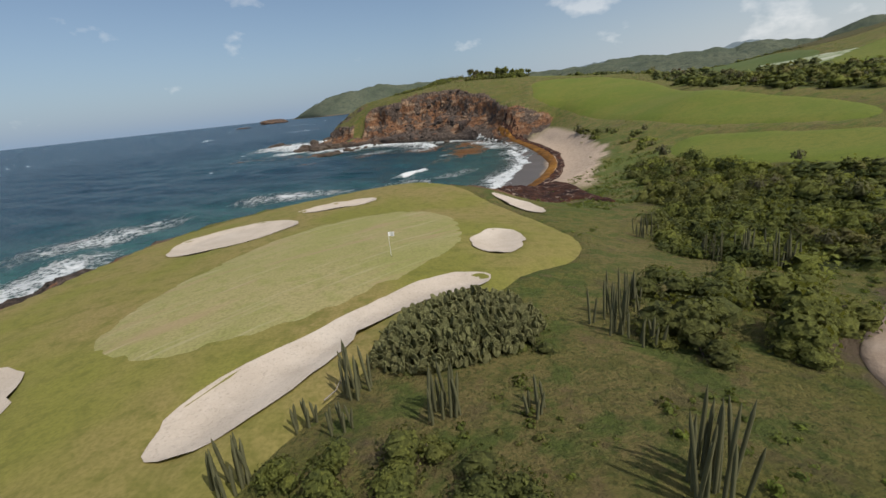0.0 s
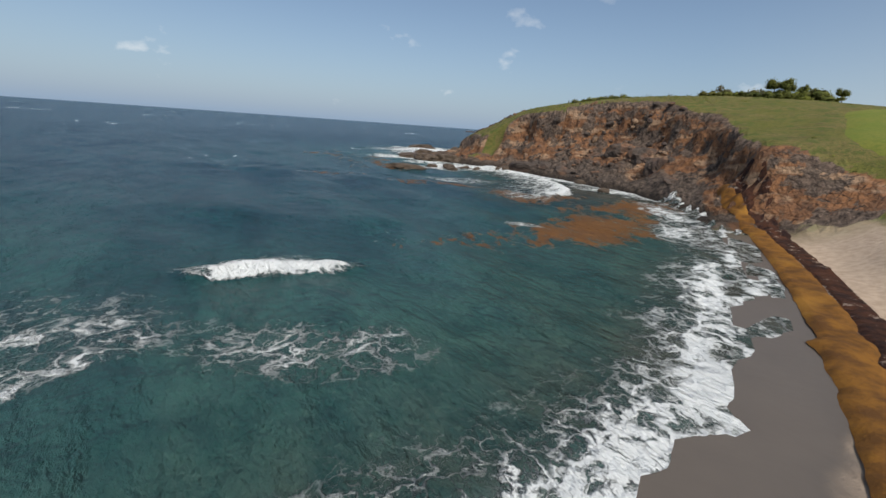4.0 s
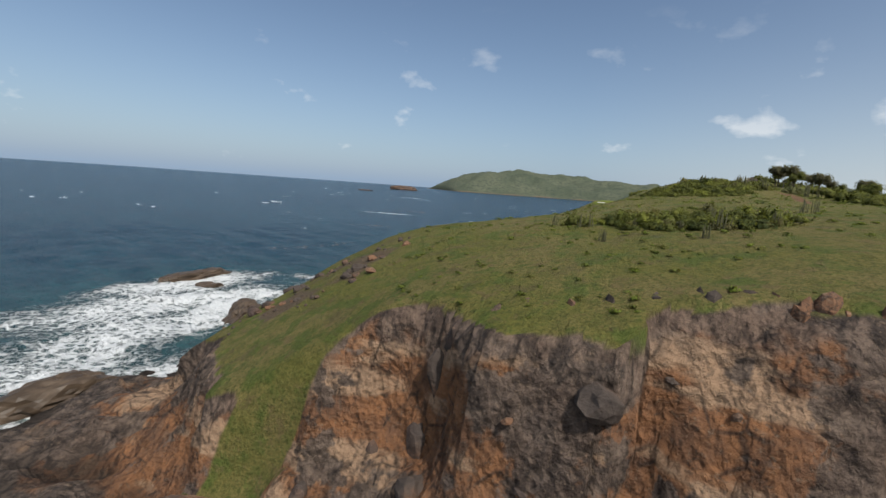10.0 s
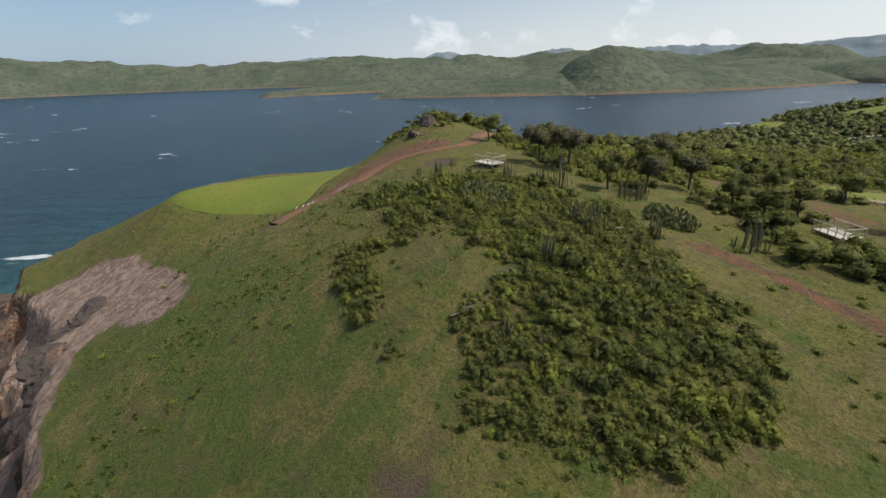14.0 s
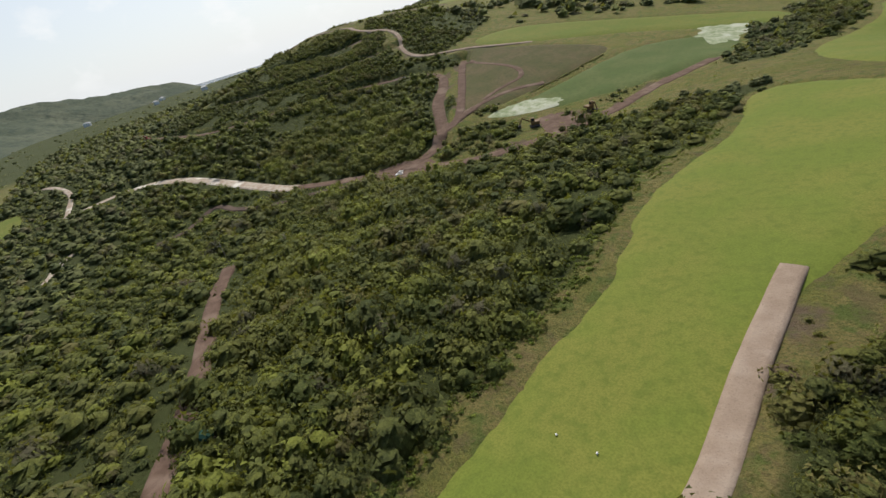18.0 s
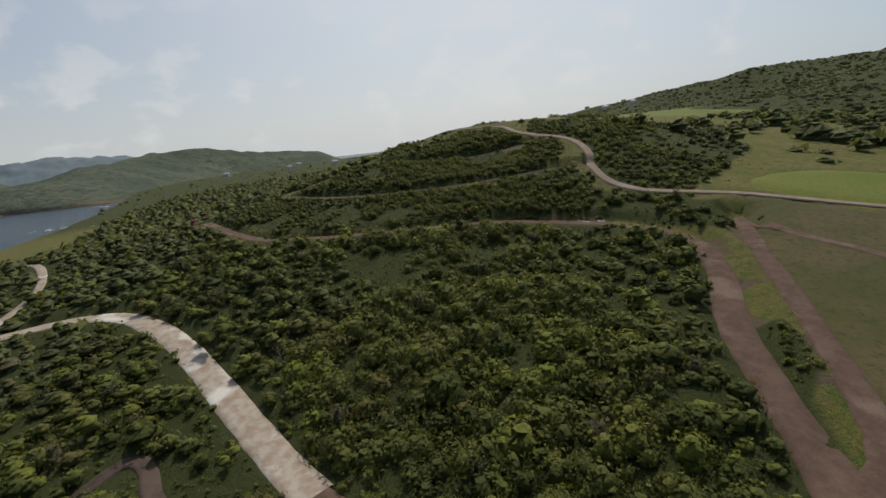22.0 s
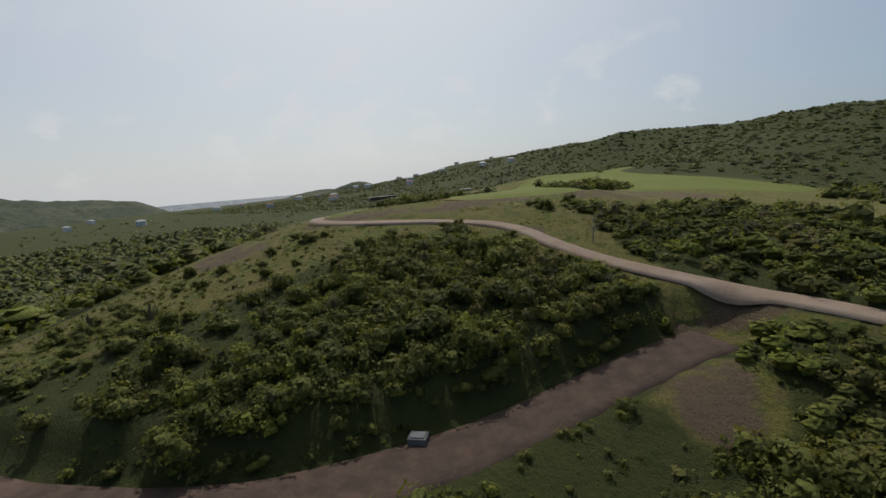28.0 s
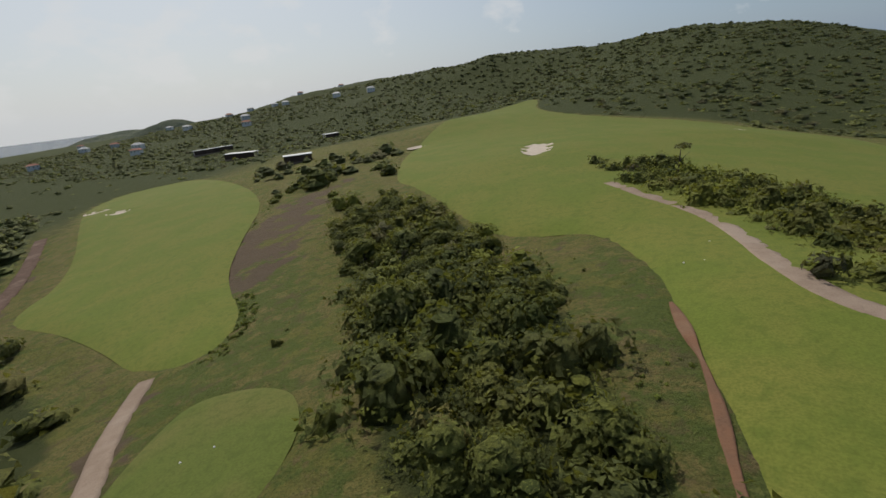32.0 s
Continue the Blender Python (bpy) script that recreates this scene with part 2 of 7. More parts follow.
def make_ground():
    n = Nodes("ground_cover", 0.95, 0, 0.15)
    p = n.place()
    grass = turf_colors(n, p, (0.165, 0.158, 0.040), (0.215, 0.172, 0.068), (0.104, 0.112, 0.030))
    lush = n.span(n.math("ADD", n.noise(p, 0.35, 5, 0.6), n.math("MULTIPLY", n.attr("lush"), 0.12)), 0.50, 0.62)
    grass = n.mix(n.math("MULTIPLY", lush, 0.8), grass, (0.084, 0.116, 0.026))
    grass = n.mix(n.span(n.noise(p, 1.3, 5, 0.65), 0.58, 0.68, 0, 0.7), grass, (0.118, 0.142, 0.034))
    grass = n.mix(n.span(n.noise(p, 2.8, 5, 0.7), 0.50, 0.62, 0, 0.6), grass, (0.060, 0.080, 0.020))
    grass = n.mix(n.span(n.noise(p, 0.55, 6, 0.7), 0.54, 0.66, 0, 0.7), grass, (0.165, 0.120, 0.058))
    grass = n.mix(n.span(n.noise(p, 0.22, 6, 0.72), 0.55, 0.64, 0, 0.6), grass, (0.115, 0.092, 0.045))
    grass = n.mix(n.span(n.noise(p, 4.5, 4, 0.7), 0.54, 0.66, 0, 0.55), grass, (0.044, 0.054, 0.016))
    grass = n.mix(n.span(n.noise(p, 3.6, 4, 0.7), 0.60, 0.70, 0, 0.6), grass, (0.185, 0.175, 0.060))
    earth = n.mix(n.noise(p, 0.8, 5), (0.150, 0.104, 0.072), (0.098, 0.072, 0.052))
    grass = n.mix(n.span(n.math("ADD", n.noise(p, 0.13, 5, 0.6), n.math("MULTIPLY", n.attr("bare"), 0.28)), 0.66, 0.76, 0, 0.9), grass, earth)
    red = n.mix(n.span(n.noise(p, 0.7, 6, 0.65), 0.36, 0.64), (0.215, 0.108, 0.060), (0.130, 0.082, 0.055))
    grass = n.mix(n.span(n.math("ADD", n.noise(p, 0.4, 5, 0.65), n.attr("red")), 0.86, 1.04, 0, 0.95), grass, red)
    wood = n.mix(n.noise(p, 0.6, 4), (0.044, 0.056, 0.017), (0.062, 0.068, 0.022))
    c = n.mix(n.span(n.math("ADD", n.attr("wood"), n.math("MULTIPLY", n.noise(p, 0.3, 3), 0.4)), 0.5, 0.9), grass, wood)
    sand = n.mix(n.span(n.noise(p, 1.2, 5), 0.3, 0.75), (0.50, 0.385, 0.290), (0.38, 0.285, 0.210))
    wet = n.mix(n.noise(p, 0.4, 3), (0.125, 0.104, 0.088), (0.098, 0.083, 0.072))
    damp = n.span(n.math("ADD", n.attr("inland"), n.math("MULTIPLY", n.noise(p, 0.25, 3), 3.0)), 12.0, 9.0)
    sand = n.mix(n.span(n.math("ADD", n.attr("inland"), n.math("MULTIPLY", n.noise(p, 0.25, 3), 3.0)), 9.6, 12.2), wet, sand)
    sandy = n.math("MULTIPLY", n.attr("beach"), n.span(n.math("ADD", n.attr("inland"), n.math("MULTIPLY", n.noise(p, 0.2, 4), 9.0)), 29.0, 26.5))
    sandy = n.math("MULTIPLY", sandy, n.span(n.node("ShaderNodeSeparateXYZ", Vector=p).outputs[2], 5.4, 4.0))
    c = n.mix(sandy, c, sand)
    rk = cliff_colors(n, p)
    steep = n.node("ShaderNodeSeparateXYZ", Vector=n.node("ShaderNodeNewGeometry").outputs["True Normal"]).outputs[2]
    share = n.math("ADD", n.math("MULTIPLY", n.attr("rock"), 1.15), n.math("SUBTRACT", n.math("MULTIPLY", n.noise(p, 0.25, 5), 0.5), 0.25))
    share = n.math("ADD", share, n.span(steep, 0.80, 0.62, 0, 0.28))
    c = n.mix(n.span(n.math("ADD", share, n.math("MULTIPLY", n.attr("scar"), 0.62)), 0.55, 0.75), c, rk)
    foot = n.node("ShaderNodeSeparateXYZ", Vector=p).outputs[2]
    wetrock = n.span(n.math("ADD", foot, n.math("MULTIPLY", n.noise(p, 0.4, 3), 2.0)), 3.2, 1.4, 0, 0.8)
    c = n.mix(n.math("MULTIPLY", wetrock, n.attr("rock")), c, (0.030, 0.024, 0.020))
    cracks = n.math("ADD", n.math("MULTIPLY", n.noise(p, 0.55, 8, 0.62), 2.2), n.math("MULTIPLY", n.noise(n.stretch(p, (1.2, 1.2, 0.8)), 1.2, 5, 0.6), 0.8))
    blades = n.math("ADD", n.noise(n.stretch(p, (1, 1, 0.3)), 6.0, 6, 0.7), n.math("MULTIPLY", n.noise(p, 1.4, 5, 0.7), 1.3))
    blocks = n.math("ADD", n.cells(n.stretch(p, (1, 1, 0.75)), 0.6), n.math("MULTIPLY", n.cells(p, 1.9), 0.35))
    cracks = n.math("ADD", cracks, n.math("MULTIPLY", blocks, 1.1))
    height = n.mix(n.attr("rock"), n.math("MULTIPLY", blades, 0.45), cracks)
    height = n.mix(n.attr("beach"), height, n.math("MULTIPLY", n.noise(p, 1.6, 6, 0.7), n.span(damp, 0, 1, 0.35, 0.03)))
    return n.done(c, n.bump(height, 1.0, 0.75), n.span(n.math("MULTIPLY", damp, n.attr("beach")), 0, 1, 0.95, 0.34))


def make_turf(name, fresh, dry, dark, bump=0.25):
    n = Nodes(name, 0.9, 0, 0.2)
    p = n.place()
    c = turf_colors(n, p, fresh, dry, dark)
    return n.done(c, n.bump(n.noise(p, 9.0, 4), bump, 0.06))


def make_soil(name, a, b, pale, tracks=0.0):
    n = Nodes(name, 0.95, 0, 0.15)
    p = n.place()
    c = n.mix(n.span(n.noise(p, 0.5, 6, 0.65), 0.35, 0.65), a, b)
    c = n.mix(n.span(n.noise(p, 0.11, 4), 0.52, 0.66, 0, 0.9), c, pale)
    c = n.mix(n.span(n.noise(p, 7.0, 4), 0.5, 0.8, 0, 0.5), c, tuple(q * 0.5 for q in a))
    return n.done(c, n.bump(n.noise(p, 3.0, 7, 0.65), 0.6, 0.15))


def make_sea():
    n = Nodes("sea_water", 0.16, 0, 0.22)
    p = n.place()
    deep = n.mix(n.span(n.noise(p, 0.012, 3), 0.35, 0.65), (0.006, 0.031, 0.054), (0.009, 0.043, 0.066))
    teal = n.mix(n.noise(p, 0.05, 3), (0.022, 0.120, 0.110), (0.040, 0.112, 0.092))
    c = n.mix(n.attr("shallow"), deep, teal)
    c = n.mix(n.math("MULTIPLY", n.attr("silt"), 0.9), c, n.mix(n.noise(p, 0.3, 4), (0.095, 0.085, 0.065), (0.060, 0.058, 0.045)))
    # wave shading put into the water colour as dark streaks and broad bands
    crest = n.span(n.noise(n.stretch(p, (0.6, 1.0, 1), 0.5), 0.4, 6, 0.65), 0.46, 0.66, 0, 0.6)
    c = n.mix(crest, c, n.mix(n.attr("shallow"), (0.003, 0.014, 0.030), (0.010, 0.050, 0.048)))
    trough = n.span(n.noise(n.stretch(p, (0.35, 1.0, 1), 0.5), 0.11, 6, 0.62), 0.42, 0.62, 0, 0.6)
    c = n.mix(trough, c, n.mix(n.attr("shallow"), (0.003, 0.016, 0.036), (0.012, 0.062, 0.062)))
    threads = n.span(n.math("ABSOLUTE", n.math("SUBTRACT", n.noise(n.stretch(p, (0.5, 1.3, 1), 0.7), 0.16, 5, 0.6), 0.5)), 0.0, 0.035, 0.16, 0)
    weed = n.math("SUBTRACT", n.noise(n.stretch(p, (0.8, 1.3, 1), 0.7), 0.22, 9, 0.72), n.math("MULTIPLY", n.span(n.math("ABSOLUTE", n.math("SUBTRACT", n.noise(p, 0.45, 5, 0.6), 0.5)), 0.03, 0.10), 0.10))
    weedy = n.span(n.math("ADD", n.math("ADD", weed, threads), n.attr("weed")), 0.92, 1.03)
    c = n.mix(n.math("MULTIPLY", weedy, 0.85), c, n.mix(n.noise(p, 0.9, 6, 0.7), (0.250, 0.100, 0.022), (0.120, 0.050, 0.016)))
    warp = n.node("ShaderNodeTexNoise", Vector=p, Scale=0.55, Detail=6.0, Roughness=0.62)
    drift = n.node("ShaderNodeVectorMath", Vector=p)
    drift.operation = "MULTIPLY_ADD"
    n.put(drift.inputs[0], warp.outputs["Color"])
    drift.inputs[1].default_value = (4.2, 4.2, 0)
    n.put(drift.inputs[2], p)
    wide = n.cells(drift.outputs[0], 0.55, "DISTANCE_TO_EDGE")
    lace = n.cells(drift.outputs[0], 1.25, "DISTANCE_TO_EDGE")
    fine = n.cells(drift.outputs[0], 3.4, "DISTANCE_TO_EDGE")
    patchy = n.noise(n.stretch(p, (1, 0.6, 1), 0.4), 0.30, 7, 0.7)
    foam_in = n.attr("foam")
    # lace whose threads swell into solid white as the foam thickens
    reach = n.math("MULTIPLY", n.math("MAXIMUM", n.math("ADD", foam_in, n.math("MULTIPLY", n.math("SUBTRACT", patchy, 0.5), 1.15)), 0.0), 1.0)
    net = n.math("MAXIMUM", n.math("SUBTRACT", n.math("MULTIPLY", reach, 0.62), n.math("MULTIPLY", wide, 1.3)), n.math("MAXIMUM", n.math("SUBTRACT", n.math("MULTIPLY", reach, 0.46), n.math("MULTIPLY", lace, 2.0)), n.math("SUBTRACT", n.math("MULTIPLY", reach, 0.36), n.math("MULTIPLY", fine, 3.0))))
    foam = n.math("MULTIPLY", n.span(net, 0.02, 0.20), n.span(foam_in, 0.06, 0.22))
    solid_white = n.span(n.math("ADD", foam_in, n.math("MULTIPLY", n.math("SUBTRACT", n.noise(p, 0.9, 6, 0.7), 0.5), 0.9)), 0.80, 1.0)
    foam = n.math("MAXIMUM", foam, solid_white)
    caps = n.span(n.math("MULTIPLY", n.noise(n.stretch(p, (0.5, 1.6, 1), 0.5), 0.09, 7, 0.6), n.noise(p, 0.013, 2)), 0.405, 0.43, 0, 0.8)
    foam = n.math("MAXIMUM", foam, caps)
    # milky aerated water between the threads
    c = n.mix(n.span(foam_in, 0.15, 0.9, 0, 0.42), c, (0.300, 0.400, 0.380))
    c = n.mix(foam, c, n.mix(n.noise(p, 1.6, 5, 0.7), (0.88, 0.89, 0.89), (0.66, 0.69, 0.69)))
    ripple = n.math("ADD", n.noise(n.stretch(p, (0.7, 1.1, 1), 0.5), 0.9, 7, 0.66), n.math("MULTIPLY", foam, 0.5))
    swell = n.noise(n.stretch(p, (0.5, 1.0, 1), 0.5), 0.16, 5, 0.55)
    nrm = n.bump(ripple, 1.0, 1.0, n.bump(swell, 1.0, 5.0))
    return n.done(c, nrm, n.span(n.math("MAXIMUM", foam, weedy), 0, 1, 0.26, 0.9))


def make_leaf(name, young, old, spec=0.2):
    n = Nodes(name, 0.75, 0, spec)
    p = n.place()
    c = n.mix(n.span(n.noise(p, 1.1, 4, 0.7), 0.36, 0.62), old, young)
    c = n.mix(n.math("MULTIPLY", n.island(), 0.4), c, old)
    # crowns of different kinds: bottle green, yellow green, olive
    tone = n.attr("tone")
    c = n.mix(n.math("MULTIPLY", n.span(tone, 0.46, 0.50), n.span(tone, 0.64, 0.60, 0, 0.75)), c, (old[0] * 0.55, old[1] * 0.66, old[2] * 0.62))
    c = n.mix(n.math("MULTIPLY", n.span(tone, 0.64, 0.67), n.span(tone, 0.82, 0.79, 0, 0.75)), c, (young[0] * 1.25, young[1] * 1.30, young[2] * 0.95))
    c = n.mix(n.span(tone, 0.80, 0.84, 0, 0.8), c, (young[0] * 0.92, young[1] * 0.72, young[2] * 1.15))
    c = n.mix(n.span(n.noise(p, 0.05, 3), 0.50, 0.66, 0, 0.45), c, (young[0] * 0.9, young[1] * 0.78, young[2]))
    # shade in the gaps between leaves, put into the colour as fine dark noise
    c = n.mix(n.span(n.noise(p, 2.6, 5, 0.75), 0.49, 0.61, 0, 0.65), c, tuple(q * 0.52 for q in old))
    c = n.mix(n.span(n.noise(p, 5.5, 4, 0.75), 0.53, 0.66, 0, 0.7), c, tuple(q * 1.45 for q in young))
    through_leaf = n.node("ShaderNodeBsdfTranslucent", Color=n.mix(0.5, c, (0.30, 0.30, 0.03)))
    both = n.node("ShaderNodeMixShader", Fac=0.28)
    n.t.links.new(n.b.outputs[0], both.inputs[1])
    n.t.links.new(through_leaf.outputs[0], both.inputs[2])
    n.t.links.new(both.outputs[0], n.t.nodes["Material Output"].inputs["Surface"])
    return n.done(c, n.bump(n.math("ADD", n.noise(p, 2.6, 5, 0.75), n.math("MULTIPLY", n.noise(p, 8.0, 3, 0.7), 0.3)), 0.9, 0.35))


GROUND = make_ground()
FAIRWAY = make_turf("mown_fairway", (0.134, 0.166, 0.025), (0.172, 0.176, 0.034), (0.103, 0.134, 0.021))
ROUGH_TURF = make_turf("green_surround", (0.200, 0.192, 0.040), (0.262, 0.200, 0.076), (0.132, 0.130, 0.027))
TEE = make_turf("tee_turf", (0.106, 0.132, 0.024), (0.142, 0.138, 0.036), (0.080, 0.104, 0.018), 0.1)
def make_green():
    n = Nodes("putting_green", 0.9, 0, 0.2)
    p = n.place()
    c = turf_colors(n, p, (0.275, 0.262, 0.092), (0.330, 0.280, 0.130), (0.240, 0.242, 0.074))
    worn = n.noise(n.stretch(p, (0.22, 1.6, 1), -0.75), 0.45, 5, 0.6)
    c = n.mix(n.span(worn, 0.52, 0.68, 0, 0.65), c, (0.315, 0.225, 0.130))
    c = n.mix(n.span(n.noise(n.stretch(p, (0.12, 2.6, 1), -0.75), 0.6, 3), 0.56, 0.70, 0, 0.4), c, (0.400, 0.345, 0.215))
    return n.done(c, n.bump(n.noise(p, 9.0, 4), 0.1, 0.05))


PUTTING = make_green()
MEADOW = make_turf("dry_meadow", (0.080, 0.078, 0.022), (0.122, 0.092, 0.042), (0.042, 0.050, 0.015), 0.8)
SEEDED = make_turf("seeded_strip", (0.085, 0.118, 0.030), (0.115, 0.135, 0.042), (0.068, 0.096, 0.025))
CHALK = make_soil("seed_mix", (0.36, 0.38, 0.26), (0.20, 0.24, 0.12), (0.46, 0.46, 0.36))
SAND = make_soil("bunker_sand", (0.47, 0.395, 0.320), (0.53, 0.450, 0.370), (0.57, 0.495, 0.415))
DIRT = make_soil("dirt_road_soil", (0.104, 0.066, 0.048), (0.145, 0.095, 0.070), (0.200, 0.142, 0.108))
PALE = make_soil("pale_gravel", (0.44, 0.38, 0.31), (0.32, 0.24, 0.18), (0.68, 0.64, 0.56))
DARK_EARTH = make_soil("dark_cut_earth", (0.066, 0.047, 0.038), (0.098, 0.068, 0.053), (0.128, 0.090, 0.070))
CONCRETE = make_soil("cart_path_concrete", (0.25, 0.185, 0.138), (0.295, 0.225, 0.170), (0.33, 0.26, 0.205))
RED_EARTH = make_soil("red_earth", (0.20, 0.105, 0.062), (0.165, 0.095, 0.060), (0.24, 0.155, 0.098))
def make_weed():
    n = Nodes("dry_sargassum", 0.95, 0, 0.15)
    p = n.place()
    c = n.mix(n.span(n.noise(p, 0.6, 6, 0.7), 0.36, 0.62), (0.024, 0.013, 0.012), (0.075, 0.032, 0.019))
    c = n.mix(n.span(n.noise(p, 0.25, 4), 0.55, 0.68, 0, 0.7), c, (0.110, 0.042, 0.020))
    c = n.mix(n.span(n.noise(p, 0.75, 7, 0.72), 0.575, 0.63, 0, 0.85), c, (0.360, 0.280, 0.225))
    return n.done(c, n.bump(n.noise(p, 2.4, 7, 0.7), 1.0, 0.4))


WEED = make_weed()
FRESH_WEED = make_soil("fresh_sargassum", (0.205, 0.092, 0.018), (0.100, 0.046, 0.015), (0.260, 0.125, 0.024))
SEA = make_sea()
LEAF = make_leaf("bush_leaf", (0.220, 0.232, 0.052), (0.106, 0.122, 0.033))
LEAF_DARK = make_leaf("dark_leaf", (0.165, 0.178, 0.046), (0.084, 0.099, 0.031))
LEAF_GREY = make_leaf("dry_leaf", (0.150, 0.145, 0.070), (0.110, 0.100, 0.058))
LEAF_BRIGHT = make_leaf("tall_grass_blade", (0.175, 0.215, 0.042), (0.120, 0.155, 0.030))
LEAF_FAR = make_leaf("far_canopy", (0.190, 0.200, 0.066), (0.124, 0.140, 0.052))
BARK = plain("bark", (0.11, 0.085, 0.065), 0.9, vary=0.5)
WET_LAVA = plain("wet_lava", (0.105, 0.074, 0.050), 0.5, vary=0.5)
DEADWOOD = plain("bleached_wood", (0.30, 0.26, 0.215), 0.85)
CACTUS = plain("cactus_skin", (0.155, 0.150, 0.075), 0.75, vary=0.55, scale=1.2)
# ---- landform: coast outline, spot heights, cliffs ----
# coast outline, sea to the west and north; the third number is how many metres the shore takes to climb
COAST_WEST = [(-75, -4600, 14), (-70, -900, 14), (-58, -200, 14), (-60, -20, 20), (-62, 40, 20), (-58, 64, 18), (-50, 78, 14),
              (-36, 87, 10), (-20, 90, 9), (-7, 93, 8), (1, 92, 7), (5, 86, 8), (9, 97, 19), (15.5, 112, 24), (20.5, 126, 25),
              (24, 142, 25), (27.5, 158, 23), (27.5, 176, 19), (26, 196, 14), (22, 214, 12), (10, 233, 23), (-3, 240, 32), (-14, 249, 29),
              (-32, 258, 21)]
COAST_HEAD = [(-39, 266, 13), (-51, 261.5, 15), (-73, 262, 34), (-83, 275, 30), (-83, 290, 19), (-77, 306, 16), (-72, 320, 16), (-65, 336, 27),
              (-55, 353, 23), (-48, 364, 14), (-47, 378, 11), (-47, 400, 11), (-47, 420, 11), (-49, 444, 11), (-53, 466, 8), (-54, 486, 7),
              (-34, 498, 14), (-12, 496, 14), (6, 486, 14), (22, 470, 10), (38, 462, 9), (52, 470, 9), (60, 488, 9), (78, 506, 8), (118, 504, 9), (140, 486, 14), (165, 480, 22), (220, 492, 14), (262, 492, 10), (280, 480, 10), (330, 484, 12)]
COAST_BAY = [(380, 488, 12), (430, 470, 16), (500, 470, 16), (560, 496, 12), (600, 480, 14), (700, 462, 20), (900, 450, 30), (1200, 455, 40),
             (1500, 400, 60), (1850, 0, 60), (2000, -1200, 60), (2000, -4600, 60)]
COAST = COAST_WEST + COAST_HEAD + COAST_BAY
SPOTS_GOLF = [(-45, 30, 6), (-14, 38, 8), (2, 29, 8), (7, 42, 7), (-7, 60, 6.5), (-19, 55, 7), (-34, 72, 5), (-6, 80, 6.5), (10, 8, 8.5),
              (24, 40, 4), (30, 20, 7), (26, 66, 2.5), (45, 70, 5), (-30, 0, 7), (0, -40, 9), (-40, -150, 12), (80, 20, 12), (48, 145, 5),
              (45, 112, 4), (9, 72, 5.5), (14, 74, 2.2), (20, 80, 2.0), (58, 195, 12.5), (77, 138, 14), (39, 226, 16.5), (36, 212, 13.5), (41.5, 209.5, 11.5), (48, 203, 9), (36, 203, 2.5), (41, 198.5, 3), (46, 193, 3.6), (110, 90, 15), (120, 180, 18), (95, 250, 24), (140, -60, 22)]
SPOTS_HEAD = [(8, 268, 25.8), (22, 272, 27), (-22, 291, 25.4), (-14, 310, 28), (-50, 310, 22), (-49, 293, 19), (-40, 335, 22), (-10, 278, 25.6), (-24, 279, 23.5), (-37, 278.5, 20), (-52, 268, 7.5), (-64, 302, 12.5), (-38, 376, 16), (-33, 362, 20.5), (-22, 367.5, 25.2),
              (-38, 397, 16), (-25, 389, 21.8), (-37, 420, 14.5), (-38, 440, 13), (-23, 441.5, 20), (-18.5, 411.5, 24), (-12.6, 413.5, 26), (-46, 482, 10.8), (-36, 462, 13.5),
              (0, 341, 30.3), (-19, 350, 28.3), (-2, 358, 31.3), (16, 362, 33), (2, 376, 35), (24, 384, 35), (22, 398, 36.5), (26, 416, 36.5),
              (40, 360, 31.5), (60, 350, 30), (47, 297, 30), (-16, 454, 27.6), (2, 430, 27.5), (10, 462, 27.5),
              (41, 443, 40.5), (28, 435, 34.5), (13, 444, 27.8), (23, 453, 27.8), (30, 459, 27.6), (5, 452, 27.6), (18.6, 429.4, 33), (70, 440, 27), (90, 478, 25), (122, 472, 24)]
SPOTS_WOOD = [(80, 378, 27.5), (110, 345, 25), (92, 320, 26), (170, 380, 18), (240, 379, 12), (253, 404, 13), (316, 398, 19), (362, 387, 25), (400, 395, 29),
              (276, 364, 17), (229, 334, 15), (172, 315, 18), (182, 298, 20), (203, 282, 26), (229, 242, 33), (212, 250, 30), (150, 280, 20),
              (133, 255, 20), (190, 225, 30), (235, 217, 38), (245, 186, 42), (268, 262, 29), (297, 297, 33), (350, 335, 31), (382, 344, 34),
              (200, 440, 14), (330, 450, 14), (500, 420, 16), (560, 320, 26), (130, 420, 24)]
SPOTS_HILL = [(280, 220, 45), (316, 207, 54), (300, 245, 41), (326, 212, 52), (356, 226, 55), (361, 184, 63.5), (320, 188, 58), (366, 257, 52), (330, 221, 49), (385, 230, 58.5),
              (402, 201, 64.5), (430, 183, 62), (378, 163, 66), (375, 115, 63.5), (393, 130, 66), (412, 83, 63), (437, 32, 63.5), (375, -12, 61), (350, 17, 57), (473, 147, 50),
              (430, 110, 58), (518, -44, 57), (637, 48, 45), (516, -92, 66), (368, -162, 60), (318, -101, 46)]
SPOTS_SOUTH = [(440, 290, 38), (480, 210, 44), (600, 150, 36), (700, -20, 42), (320, 120, 56), (250, 100, 46), (200, 20, 36), (260, -120, 46), (364, -226, 68),
               (420, -330, 82), (300, -420, 100), (405, -589, 128), (560, -420, 70), (700, -250, 50), (850, 100, 30), (1000, 300, 25), (100, -300, 40),
               (200, -640, 120), (630, -593, 131), (845, -611, 103), (1260, -1050, 140), (1100, -200, 44), (1300, -400, 48), (1300, 200, 30),
               (-40, -800, 60), (0, -1600, 90), (1700, -1500, 60), (1600, -700, 50), (700, -1000, 90)]
